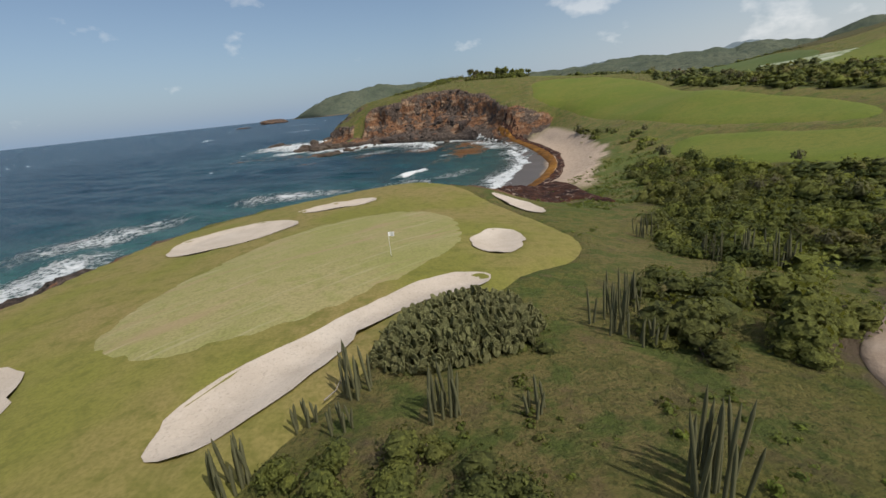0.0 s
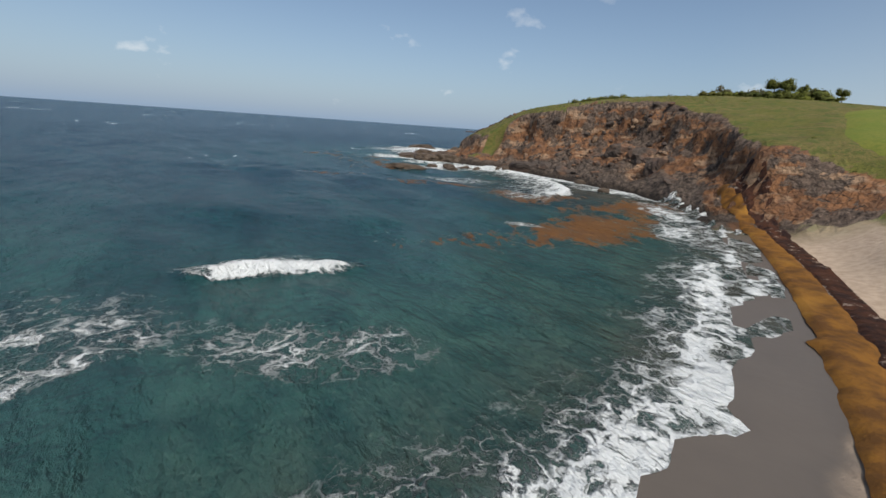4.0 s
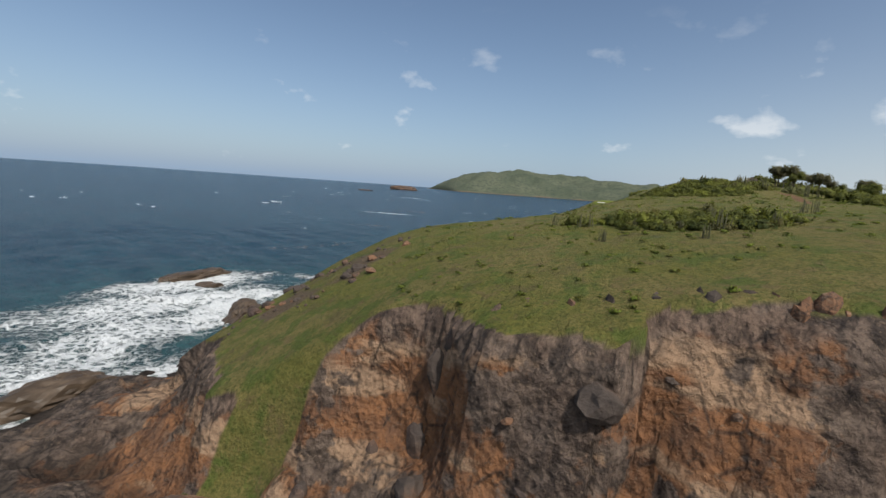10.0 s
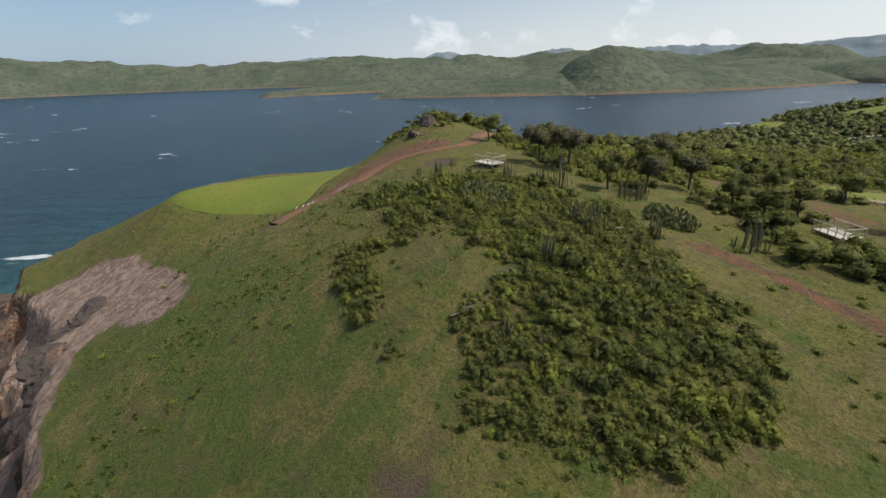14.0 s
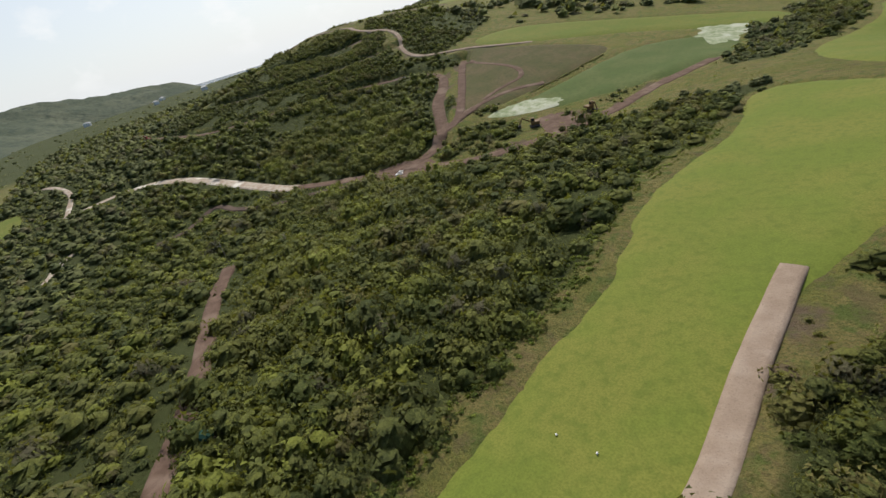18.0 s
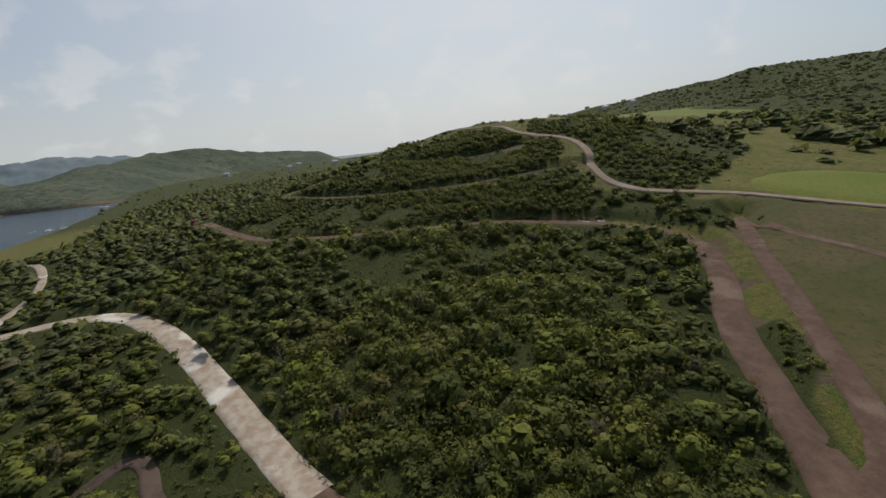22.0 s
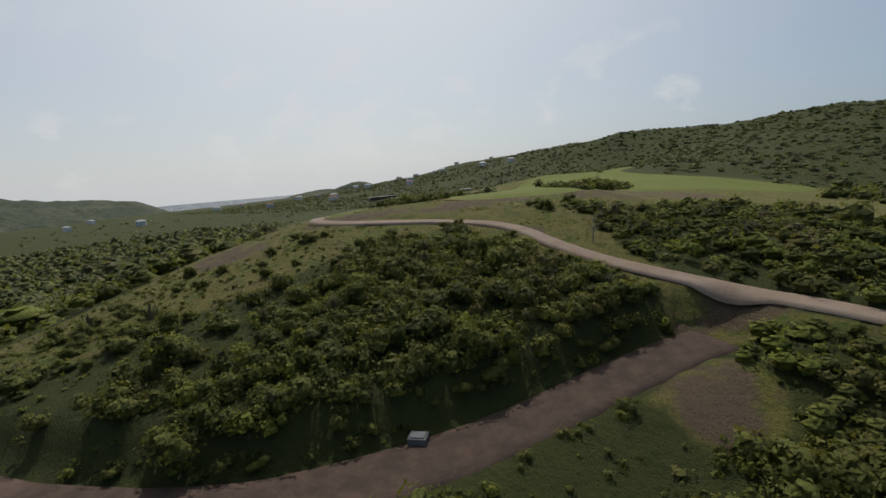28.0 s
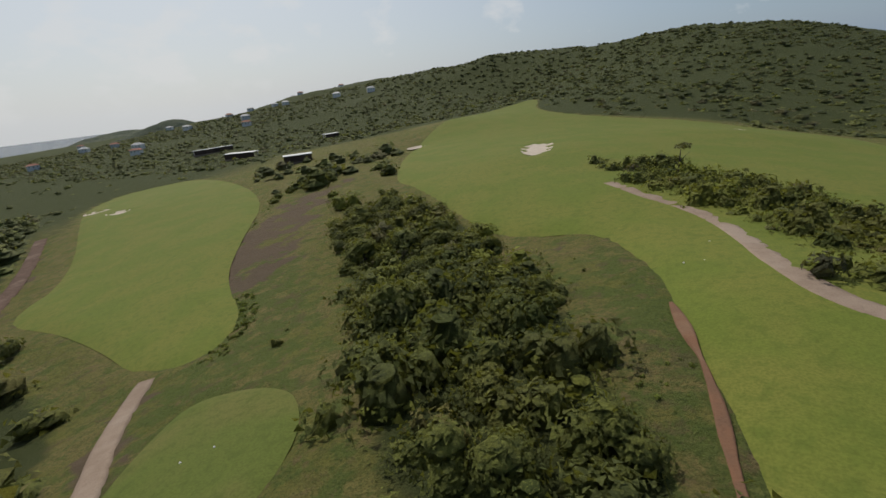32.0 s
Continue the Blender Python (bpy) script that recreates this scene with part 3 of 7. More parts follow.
SPOTS = np.array(SPOTS_GOLF + SPOTS_HEAD + SPOTS_WOOD + SPOTS_HILL + SPOTS_SOUTH, float)


def spline_weights(pts, smooth):
    d = np.hypot(pts[:, None, 0] - pts[None, :, 0], pts[:, None, 1] - pts[None, :, 1])
    k = np.hypot(d, 6.0)
    n = len(pts)
    m = np.zeros((n + 1, n + 1))
    m[:n, :n] = -k + np.eye(n) * smooth
    m[:n, n] = m[n, :n] = 1
    return np.linalg.solve(m, np.append(pts[:, 2], 0))


SPOT_W = spline_weights(SPOTS, 1.0)


def spot_height(x, y):
    """The lie of the land between the spot heights, before the shore is cut."""
    out = np.empty(x.shape)
    fx, fy, fo = x.ravel(), y.ravel(), out.ravel()
    for i in range(0, fx.size, 20000):
        s = slice(i, i + 20000)
        d = np.hypot(fx[s, None] - SPOTS[None, :, 0], fy[s, None] - SPOTS[None, :, 1])
        fo[s] = -np.hypot(d, 6.0) @ SPOT_W[:-1] + SPOT_W[-1]
    return fo.reshape(x.shape)


def signed_distance(x, y, outline):
    """Metres from an outline, positive inside, and the place along it (corner number and fraction)."""
    poly = np.array([q[:2] for q in outline], float)
    fx, fy = x.ravel(), y.ravel()
    best, where = np.full(fx.size, 1e12), np.zeros(fx.size)
    inside = np.zeros(fx.size, bool)
    n = len(poly)
    for i in range(n):
        (ax, ay), (bx, by) = poly[i], poly[(i + 1) % n]
        ex, ey = bx - ax, by - ay
        u = np.clip(((fx - ax) * ex + (fy - ay) * ey) / (ex * ex + ey * ey + 1e-9), 0, 1)
        d = (fx - ax - u * ex) ** 2 + (fy - ay - u * ey) ** 2
        near = d < best
        best[near], where[near] = d[near], (i + u)[near]
        if ay != by:
            cross = ((ay > fy) != (by > fy)) & (fx < ex * (fy - ay) / ey + ax)
            inside ^= cross
    d = np.sqrt(best)
    return np.where(inside, d, -d).reshape(x.shape), where.reshape(x.shape)


def lattice(x, y, seed):
    """Value noise, -1 to 1, on a unit lattice."""
    xi, yi = np.floor(x).astype(np.int64), np.floor(y).astype(np.int64)
    fx, fy = x - xi, y - yi
    fx, fy = fx * fx * (3 - 2 * fx), fy * fy * (3 - 2 * fy)

    def h(a, b):
        n = (a * 374761393 + b * 668265263 + seed * 982451653) & 0x7fffffff
        n = ((n ^ (n >> 13)) * 1274126177) & 0x7fffffff
        return ((n ^ (n >> 16)) & 0xffff) / 32767.5 - 1

    return (h(xi, yi) * (1 - fx) + h(xi + 1, yi) * fx) * (1 - fy) + (h(xi, yi + 1) * (1 - fx) + h(xi + 1, yi + 1) * fx) * fy


def rough(x, y, size, seed, octaves=4):
    """Layered noise whose largest bumps are about size metres across."""
    out, amp = np.zeros(x.shape), 1.0
    for i in range(octaves):
        out += amp * lattice(x / size, y / size, seed + i * 17)
        amp, size = amp * 0.5, size * 0.47
    return out / 1.7


CLIMB = np.array([q[2] for q in COAST] + [COAST[0][2]], float)


def step(a, b, v):
    t = np.clip((v - a) / (b - a), 0, 1)
    return t * t * (3 - 2 * t)


def shore(x, y):
    """Metres from the sea (positive inland) and the width of the climb there."""
    sd, along = signed_distance(x, y, COAST)
    sd = sd + rough(x, y, 9, 5, 3) * 1.6 * step(-30, 5, sd) * step(90, 30, sd)
    i = np.floor(along).astype(int)
    return sd, CLIMB[i] * (1 - (along - i)) + CLIMB[np.minimum(i + 1, len(CLIMB) - 1)] * (along - i), along


def smooth_ring(pts, closed=True, passes=2):
    """Rounds the corners of an outline or a line by cutting them."""
    p = np.array(pts, float)
    for _ in range(passes):
        q = np.roll(p, -1, 0) if closed else p[1:]
        a = p if closed else p[:-1]
        r = np.empty((2 * len(a), 2))
        r[0::2], r[1::2] = a * 0.75 + q * 0.25, a * 0.25 + q * 0.75
        p = r if closed else np.vstack([p[:1], r[1:-1], p[-1:]])
    return p


def line_gap(x, y, line, margin=12.0):
    """Distance from an open line."""
    out = np.full(x.shape, 1e3)
    near = (x > line[:, 0].min() - margin) & (x < line[:, 0].max() + margin) & (y > line[:, 1].min() - margin) & (y < line[:, 1].max() + margin)
    if near.any():
        fx, fy = x[near], y[near]
        best = np.full(fx.size, 1e6)
        for (ax, ay), (bx, by) in zip(line[:-1], line[1:]):
            ex, ey = bx - ax, by - ay
            u = np.clip(((fx - ax) * ex + (fy - ay) * ey) / (ex * ex + ey * ey + 1e-9), 0, 1)
            best = np.minimum(best, np.hypot(fx - ax - u * ex, fy - ay - u * ey))
        out[near] = best
    return out


FISSURE = smooth_ring([(-21, 368), (-24, 366.4), (-28, 364), (-32, 361.2), (-36, 358), (-42, 354)], False)
BEACH_FROM, BEACH_TO = 10.9, 18.3   # corners of the outline between which the shore is a beach


def land(x, y):
    """Height of the bare ground; also the rock share (0 to 1) of the shore."""
    sd, wide, along = shore(x, y)
    top = spot_height(x, y)
    beach = step(BEACH_FROM, BEACH_FROM + 0.8, along) * step(BEACH_TO, BEACH_TO - 0.8, along)
    s = np.clip(sd / wide, 0, 1)
    # cliffs: a wave-cut foot, a sloping middle of ledges and a steep rim
    sn = np.clip(s + rough(x, y, 9, 31, 4) * 0.13 * step(0.0, 0.2, s) * step(1.0, 0.8, s), 0, 1)
    cliff = 0.10 * step(0, 0.05, sn) + 0.60 * sn ** 1.05 * step(0.0, 0.2, sn) + 0.30 * step(0.74, 0.92, sn)
    sand = 0.5 * s ** 1.6 + 0.5 * step(0.55, 1.0, s)
    h = np.maximum(top, 1.0) * (cliff * (1 - beach) + sand * beach)
    rock = step(1.03, 0.92, sn) * (1 - beach) * (sd > -1)
    ledge = np.abs(rough(x, y, 11, 71, 4))
    h = h + rock * (rough(x, y, 5, 77, 4) * 1.3 - ledge * 4.0 + 0.9 + rough(x, y, 1.9, 78, 2) * 0.5) * step(0.0, 0.15, s) * (0.25 + 0.75 * step(1.0, 0.78, sn))
    # a fissure behind the loose block of the western cliff
    gap = line_gap(x, y, FISSURE)
    h = h - 5.0 * step(2.3, 0.5, gap) * step(0.0, 6.0, sd)
    h = np.where(sd < 0, np.maximum(sd * 0.25, -5) - 0.25, h)
    return h, rock, sd, sn, beach


# ---- plan of the surfaces that lie on the ground ----
GREEN_OUT = [(-23, 24), (-25, 27), (-24, 36), (-20, 46), (-14, 55), (-7, 58.5), (-1, 56), (2, 48), (1.5, 37), (-2, 31.5), (-7, 26), (-12, 23), (-16, 21.5), (-20, 22)]
TURF_OUT = [(-20, -30), (-41, -30), (-42, 0), (-43, 30), (-42.5, 50), (-41, 64), (-34, 75), (-20, 83), (-4, 84), (1, 79), (4, 70), (6.5, 62), (10, 54), (12, 46), (13, 40),
            (10, 33), (5.4, 30), (2.4, 25.2), (-3.4, 21), (-7.4, 14.6), (-9, 8), (-12, 0)]
BUNKERS = [
    [(-13, 13.5), (-13.6, 16.5), (-10.5, 21), (-6.5, 24.5), (-4.2, 27.6), (-1.5, 30), (2.2, 30), (2.4, 27.5), (-1.6, 26), (-4.6, 23.5), (-6.4, 20), (-8.6, 16.5), (-10.4, 14)],
    [(1.7, 35.6), (1.8, 38.6), (2.4, 41.2), (3.6, 43.6), (6.2, 43.9), (7.3, 42.4), (7.1, 39.5), (6.3, 36), (4.2, 34.6)],
    [(-33, 48), (-35, 55), (-32, 61), (-25, 61.5), (-20, 58), (-19, 54.5), (-23, 48.5), (-28, 46)],
    [(-23, 66), (-19, 70), (-10, 70), (-11, 66), (-19, 63.5)],
    [(-31, 25), (-26, 23.5), (-23.6, 20), (-22.5, 17), (-24, 13), (-30, 14)],
    [(6.8, 68.4), (9.8, 67), (13.2, 62), (13.8, 58), (12, 55), (10, 57), (8.4, 62)],
    [(446, 19), (441, 4), (436, 6), (432, 26), (434, 40), (440, 36)],
    [(523, -44), (516, -36), (508, -38), (512, -46)],
    [(676, 38), (664, 46), (654, 40), (660, 32)],
    [(644, 46), (634, 52), (625, 46), (632, 40)],
    [(374, -40), (370, -22), (365, -25), (368, -40)],
]
FAIRWAY_OUTS = [
    [(45, 221), (50, 240), (52, 258), (66, 262), (88, 245), (94, 220), (95, 200), (88, 165), (84, 143), (86, 120), (88, 100), (84, 84), (76, 80), (70, 96), (62, 116), (59, 144), (58, 180), (53, 205)],
    [(48, 98), (54, 104), (60, 106), (66, 92), (76, 66), (66, 54), (58, 58), (51, 68), (47, 84)],
    [(82, 425), (90, 406), (91.5, 398), (92, 384), (93, 374), (92, 361), (94, 351), (98, 335), (97, 320), (93, 305), (96, 286), (98, 274), (90, 268), (72, 274), (60, 292),
     (60, 306), (65, 322), (66.5, 335), (72, 352), (74.5, 360), (74, 375), (74.6, 388), (77, 402), (72, 424)],
    [(240, 208), (240, 190), (231, 174), (205, 160), (168, 140), (125, 120), (110, 135), (124, 155), (166, 170), (196, 193), (217, 206)],
    [(548, 131), (560, 108), (640, 60), (690, 30), (720, -10), (690, -40), (622, -10), (545, 40), (505, 96), (490, 113), (470, 127), (465, 139), (476, 143), (496, 137), (522, 132)],
    [(396.5, 170.3), (402, 163), (402.9, 148), (404.2, 138), (406, 123), (413, 104), (428, 102), (438, 94), (470, 55), (484, 44), (514, -28), (520, -90), (512, -150), (500, -240), (485, -240), (470, -130), (414, -88),
     (376, -92), (340, -60), (330, -10), (338, 40), (352, 60), (366, 84), (374, 112), (379, 128), (374, 142), (374, 158), (378.5, 168), (387, 173)],
]
TEE_OUTS = [
    [(54, 464), (66, 484), (96, 496), (126, 488), (128, 468), (104, 458), (72, 456)],
    [(286, 468), (300, 482), (325, 478), (335, 462), (318, 450), (296, 456)],
    [(345, 424), (358, 440), (376, 434), (384, 416), (372, 409), (354, 413)],
    [(-17, 457), (-14.5, 448), (-6, 437), (2, 426), (7.4, 433), (13, 442), (23, 451), (29, 457), (22, 461), (10, 458), (-3, 461), (-12, 461)],
    [(405, 197), (413, 189), (419, 182), (421.5, 175), (418, 172), (412, 178), (405, 187), (400, 193), (401, 196.5)],
    [(449, 164), (454, 154), (455, 149), (448, 146.5), (441, 147.5), (436, 151.5), (433, 156), (431, 163), (440, 168)],
]
MEADOW_OUTS = [[(240, 212), (220, 236), (201, 262), (190, 278), (181, 276), (173, 258), (169, 240), (166, 222), (165, 195), (196, 200), (218, 210)]]
SEEDED_OUTS = [[(178, 281), (169, 259), (165, 240), (162, 222), (158, 195), (140, 170), (118, 180), (118, 205), (132, 240), (146, 254), (152, 262), (160, 271)]]
DARK_OUTS = [[(480, 122), (503, 106), (524, 64), (516, 22), (508, 30), (505, 58), (485, 90), (475, 112)], [(402, 200), (394, 198), (386, 194), (380, 188), (377, 178), (371, 168), (365, 158), (372, 152), (380, 160), (386, 170), (388, 181), (394, 189), (403, 194)],
             [(398, 200), (391, 188), (386, 180), (378, 172), (376, 150), (366, 120), (350, 118), (352, 136), (358, 155), (369, 158), (377, 177), (387, 191), (393, 201)],
             [(20, 413), (24, 411), (26, 404), (22, 403), (18, 408)],
             [(392, 214), (400, 210), (412, 214), (410, 224), (398, 226)],
             [(333.5, 206), (328, 207), (326, 213), (330, 216), (334, 213)],
             [(-12, 368), (-20, 366), (-27, 361.6), (-34, 356), (-38, 350), (-37, 343), (-30, 341), (-23, 345), (-17, 352), (-11, 360)],
             [(-57, 297), (-53, 304), (-47, 301), (-44, 293), (-50, 288), (-58, 288)],
             [(379, 143), (371, 103), (347, 92), (351, 118), (366, 160), (376, 156)]]
JUNCTION_OUT = [(172, 309), (181, 306), (188, 311), (200, 321), (200, 327), (190, 325), (181, 323), (172, 317), (160, 312), (162, 306)]
SCAR_OUTS = [[(-49, 462), (-38, 458), (-29, 452), (-23, 442), (-19, 428), (-18, 416), (-20, 409), (-25, 412), (-30, 421), (-34, 416), (-35, 402), (-35, 388), (-34, 378), (-31, 368), (-32, 363.4), (-38, 359), (-50, 360), (-50, 380), (-50, 430)]]   # bare pinkish rock slopes above the western cliff
GRASS_TONGUES = [[(-37, 282), (-42, 277), (-47, 272), (-52.5, 267), (-54.5, 268), (-51, 274), (-46, 280), (-41, 286)]]
ROCK_BANKS = [[(32, 216), (40, 212.5), (47, 206), (51, 200), (46, 193), (40, 198), (35, 203), (30, 210)]]   # brown rock where the cliff runs out above the beach
LUSH_OUTS = [[(-34, 366), (-20, 364), (-8, 366), (-10, 400), (-8, 420), (-18, 432), (-30, 425), (-36, 400)], [(14, 63), (24, 60), (36, 74), (46, 100), (50, 140), (40, 108), (28, 86), (18, 72)],
             [(405, 190), (424, 168), (440, 146), (470, 110), (500, 94), (470, 140), (440, 176), (416, 196)], [(400, 168), (396, 150), (404, 130), (414, 110), (412, 130), (408, 150)]]   # fresher grass
WASH_OUTS = [[(56, 398), (64, 396), (63.5, 380), (65, 369), (60, 364), (53, 356), (44, 352), (42, 358), (52, 366), (56, 380)],
             [(3, 426), (9, 427), (16, 431), (24, 438), (30, 431), (34, 424), (32, 419), (26, 419), (19, 421), (13, 418), (9, 419), (4, 422)],
             [(-4, 87), (2, 89), (7, 84), (10, 80), (13, 76.5), (14.4, 72), (11, 70), (7, 73), (3, 77), (-2, 81)], [(20.4, 372), (23, 366), (22.8, 361), (20.2, 354), (17.6, 345), (15, 337), (14.2, 338), (16, 347), (18.8, 355), (21.2, 362)], [(4.4, 73), (6.4, 69), (8, 66.4), (8.2, 61), (7.2, 61), (5.6, 66), (3.8, 71)], [(-58, 20), (-60, 45), (-56, 62), (-48, 74), (-43, 70), (-43, 40), (-43, 10)]]
DIRT_ROADS = [   # centre line, width, material, what it is
    ([(330, 396), (329, 384), (325, 372), (316, 360), (300, 352), (285, 346.5), (262, 341), (240, 336), (228, 333)], 5.4, PALE),
    ([(228, 333), (211, 327), (191, 320), (183, 314), (170, 311), (158, 307), (148, 298), (140, 286), (134, 271), (132, 250), (122, 215)], 4.4, DIRT),
    ([(182, 312), (182, 300), (186, 291), (198, 280), (210, 268), (219, 253), (229, 243), (241, 240.5), (254, 242), (268, 247), (282, 255), (291, 266), (297, 281), (305, 294), (324, 311), (341, 322), (372, 330), (400, 334)], 4.6, DIRT),
    ([(185, 294), (184.5, 284), (200, 263), (220, 239), (232, 223)], 3.2, DIRT),
    ([(96, 414), (108, 411.5), (118, 408), (127, 402.5), (145, 395), (172, 385), (186, 376)], 3.4, DIRT),
    ([(288, 214), (299, 225), (311, 239), (321, 255), (335, 275), (352, 288), (399, 301)], 4.6, DARK_EARTH),
    ([(333, 202), (336, 207), (340, 214), (344, 224), (349, 234), (356, 244), (372, 254), (392, 258), (410, 256)], 5.2, DARK_EARTH),
    ([(266, 414), (271, 411), (276, 409), (280, 406), (283, 402)], 2.2, PALE),
    ([(330, 396), (346, 392), (364, 387), (386, 390), (402, 396), (430, 410)], 2.6, PALE),
    ([(-4, 422), (5, 424), (9, 421), (14, 423), (20, 424), (24, 420), (28, 417), (34, 416), (42, 424), (60, 426)], 2.6, RED_EARTH),
    ([(405, 134), (404.4, 138), (403.3, 147), (403.4, 156), (403, 162), (400.6, 168), (396, 170.8), (391, 172.4), (386, 173.6)], 0.55, RED_EARTH),
    ([(185.5, 290), (186, 281), (186, 275), (185, 264), (180, 253), (172, 246)], 3.4, DIRT),
    ([(229, 226), (218, 231), (201, 231.5), (190, 235), (184, 243), (187, 254), (187, 266)], 2.4, DIRT),
    ([(190, 325), (203, 331), (215, 336), (225, 343.5), (243, 353), (251, 353), (256, 356), (253, 361), (248.5, 369.5), (251, 380)], 2.4, DARK_EARTH),
    ([(640, 76), (602, 98.6), (575, 117), (551, 135), (526, 147), (504, 157), (494, 170), (489, 190), (488, 205)], 4.2, DIRT),
]
CART_PATHS = [
    [(78, 404), (76.6, 396), (75.4, 388), (74.4, 380.5), (74.8, 374), (75.2, 367), (75.2, 360), (75.3, 354), (75.2, 351.5)],
    [(206, 200), (217, 206.5), (236, 214.5), (247, 220), (258, 224.5), (270, 224), (279, 219.5), (285, 215.5), (291, 208), (304, 200), (320, 197), (331, 196), (339, 195.6), (347, 195.2), (354, 193.6),
     (363, 190.2), (372, 192), (381.9, 197.1), (387.5, 199.8), (391.5, 201.2), (395.1, 201.7), (398.8, 201.6), (403.6, 199.9), (408.8, 195.8), (418.4, 187.4), (425, 184), (436, 178), (446, 168), (452, 162), (461, 156), (470, 147), (472, 144)],
    [(17.9, 10), (17.2, 12.6), (17.8, 15.4), (20.4, 17.9), (25.4, 21.8), (31, 26), (40, 27)],
    [(413, 77), (407, 87), (401, 95), (397, 104), (395.3, 115), (394.8, 125), (393.5, 133), (390, 138)],
]
WEED_OUTS = [[(9, 83), (12, 85), (17, 91.5), (20, 96), (23, 101), (26, 107.5), (29.5, 116), (33.4, 130), (35.4, 148), (36, 170), (35, 190), (32, 205), (29, 217), (32, 217.5), (37.5, 200), (38.8, 176), (38.3, 152), (36.6, 135), (33, 118), (28.4, 105.7), (25.6, 98.5), (23.2, 94.4), (22, 89.4),
              (25.2, 84.5), (25.2, 76), (27.4, 68), (25.5, 67), (24, 71), (22.5, 73), (20, 72.6), (17.5, 72), (14.5, 71.6), (12.5, 74), (9, 79)]]
FRESH_OUTS = [[(9, 84), (12, 88), (15, 92), (17.6, 95.4), (20.6, 100.8), (24, 108), (27.4, 116.5), (30.3, 126.5), (32, 144.5), (32.8, 165), (32.4, 185), (31, 202), (27, 214), (29, 216.5), (33, 204), (35.3, 190), (36.2, 170), (35.6, 148), (33.6, 130), (30, 116), (26.6, 107.2), (23.6, 101), (21, 96.4), (18, 91.6), (13, 84.6), (10, 82)]]


def ring_depth(x, y, ring, margin=8.0):
    """Depth inside a ring (negative outside), exact near it."""
    out = np.full(x.shape, -1e3)
    near = (x > ring[:, 0].min() - margin) & (x < ring[:, 0].max() + margin) & (y > ring[:, 1].min() - margin) & (y < ring[:, 1].max() + margin)
    if near.any():
        out[near] = signed_distance(x[near], y[near], ring)[0]
    return out


BUNKER_RINGS = [smooth_ring(q) for q in BUNKERS]
FLAT_RINGS = [smooth_ring(q) for q in [TURF_OUT] + FAIRWAY_OUTS + TEE_OUTS + MEADOW_OUTS + SEEDED_OUTS + [JUNCTION_OUT]]
DARK_RINGS = [smooth_ring(q) for q in DARK_OUTS]
RED_RINGS = [smooth_ring(q) for q in WASH_OUTS]
ROAD_LINES = [(smooth_ring(l, False), w) for l, w, _ in DIRT_ROADS] + [(smooth_ring(l, False), 2.4) for l in CART_PATHS]


def bunker_dig(x, y):
    d = np.zeros(x.shape)
    for ring in BUNKER_RINGS:
        d = np.maximum(d, step(0.0, 1.6, ring_depth(x, y, ring)))
    return d


BENCHES = []
for (line, w), cut in zip(ROAD_LINES, [0.3, 0.4, 1.0, 0.3, 0.3, 1.0, 1.4] + [0.0] * 40):
    if cut:
        base = land(line[:, 0], line[:, 1])[0]
        k = np.exp(-((np.arange(len(line))[:, None] - np.arange(len(line))[None, :]) / 3.0) ** 2)
        BENCHES.append((line, w, (k / k.sum(1)[:, None]) @ base - cut))


def benched(x, y, h):
    """Roads that run across a slope lie on level benches cut into it."""
    h = h.copy()
    for line, w, level in BENCHES:
        m = (x > line[:, 0].min() - 12) & (x < line[:, 0].max() + 12) & (y > line[:, 1].min() - 12) & (y < line[:, 1].max() + 12)
        if not m.any():
            continue
        fx, fy = x[m], y[m]
        best, lv = np.full(fx.size, 1e6), np.zeros(fx.size)
        for (ax, ay), (bx, by), za, zb in zip(line[:-1], line[1:], level[:-1], level[1:]):
            ex, ey = bx - ax, by - ay
            u = np.clip(((fx - ax) * ex + (fy - ay) * ey) / (ex * ex + ey * ey + 1e-9), 0, 1)
            d = np.hypot(fx - ax - u * ex, fy - ay - u * ey)
            near = d < best
            best[near], lv[near] = d[near], (za + (zb - za) * u)[near]
        k = step(w / 2 + 3.6, w / 2 + 0.5, best)
        h[m] = h[m] * (1 - k) + lv * k
    return h


def surface(x, y):
    """The finished ground level on which roads, turf and plants stand."""
    return benched(x, y, land(x, y)[0])


# ---- ground: one sheet from the shore to the far hills ----
def spacing(stops):
    """Grid lines: (start, end, step) stretches, one after the other."""
    out = []
    for a, b, s in stops:
        out.append(np.linspace(a, b, max(2, int(round((b - a) / s)) + 1))[:-1])
    return np.append(np.concatenate(out), stops[-1][1])


def sheet(name, xs, ys, z, material, attributes, smooth=True, push=None, kept=None):
    nx, ny = len(xs), len(ys)
    x, y = np.meshgrid(xs, ys, indexing="ij")
    if push is not None:
        x, y = x + push[0], y + push[1]
    co = np.stack([x, y, z], -1).reshape(-1, 3).astype(np.float32)
    i = np.arange(nx * ny).reshape(nx, ny)
    quads = np.stack([i[:-1, :-1], i[1:, :-1], i[1:, 1:], i[:-1, 1:]], -1).reshape(-1, 4)
    if kept is not None:
        quads = quads[kept.ravel()[quads].any(1)]
    me = mesh_from(name, co, quads, material, smooth)
    for key, v in attributes.items():
        a = me.attributes.new(key, "FLOAT", "POINT")
        a.data.foreach_set("value", v.astype(np.float32).ravel())
    return new(name, me)


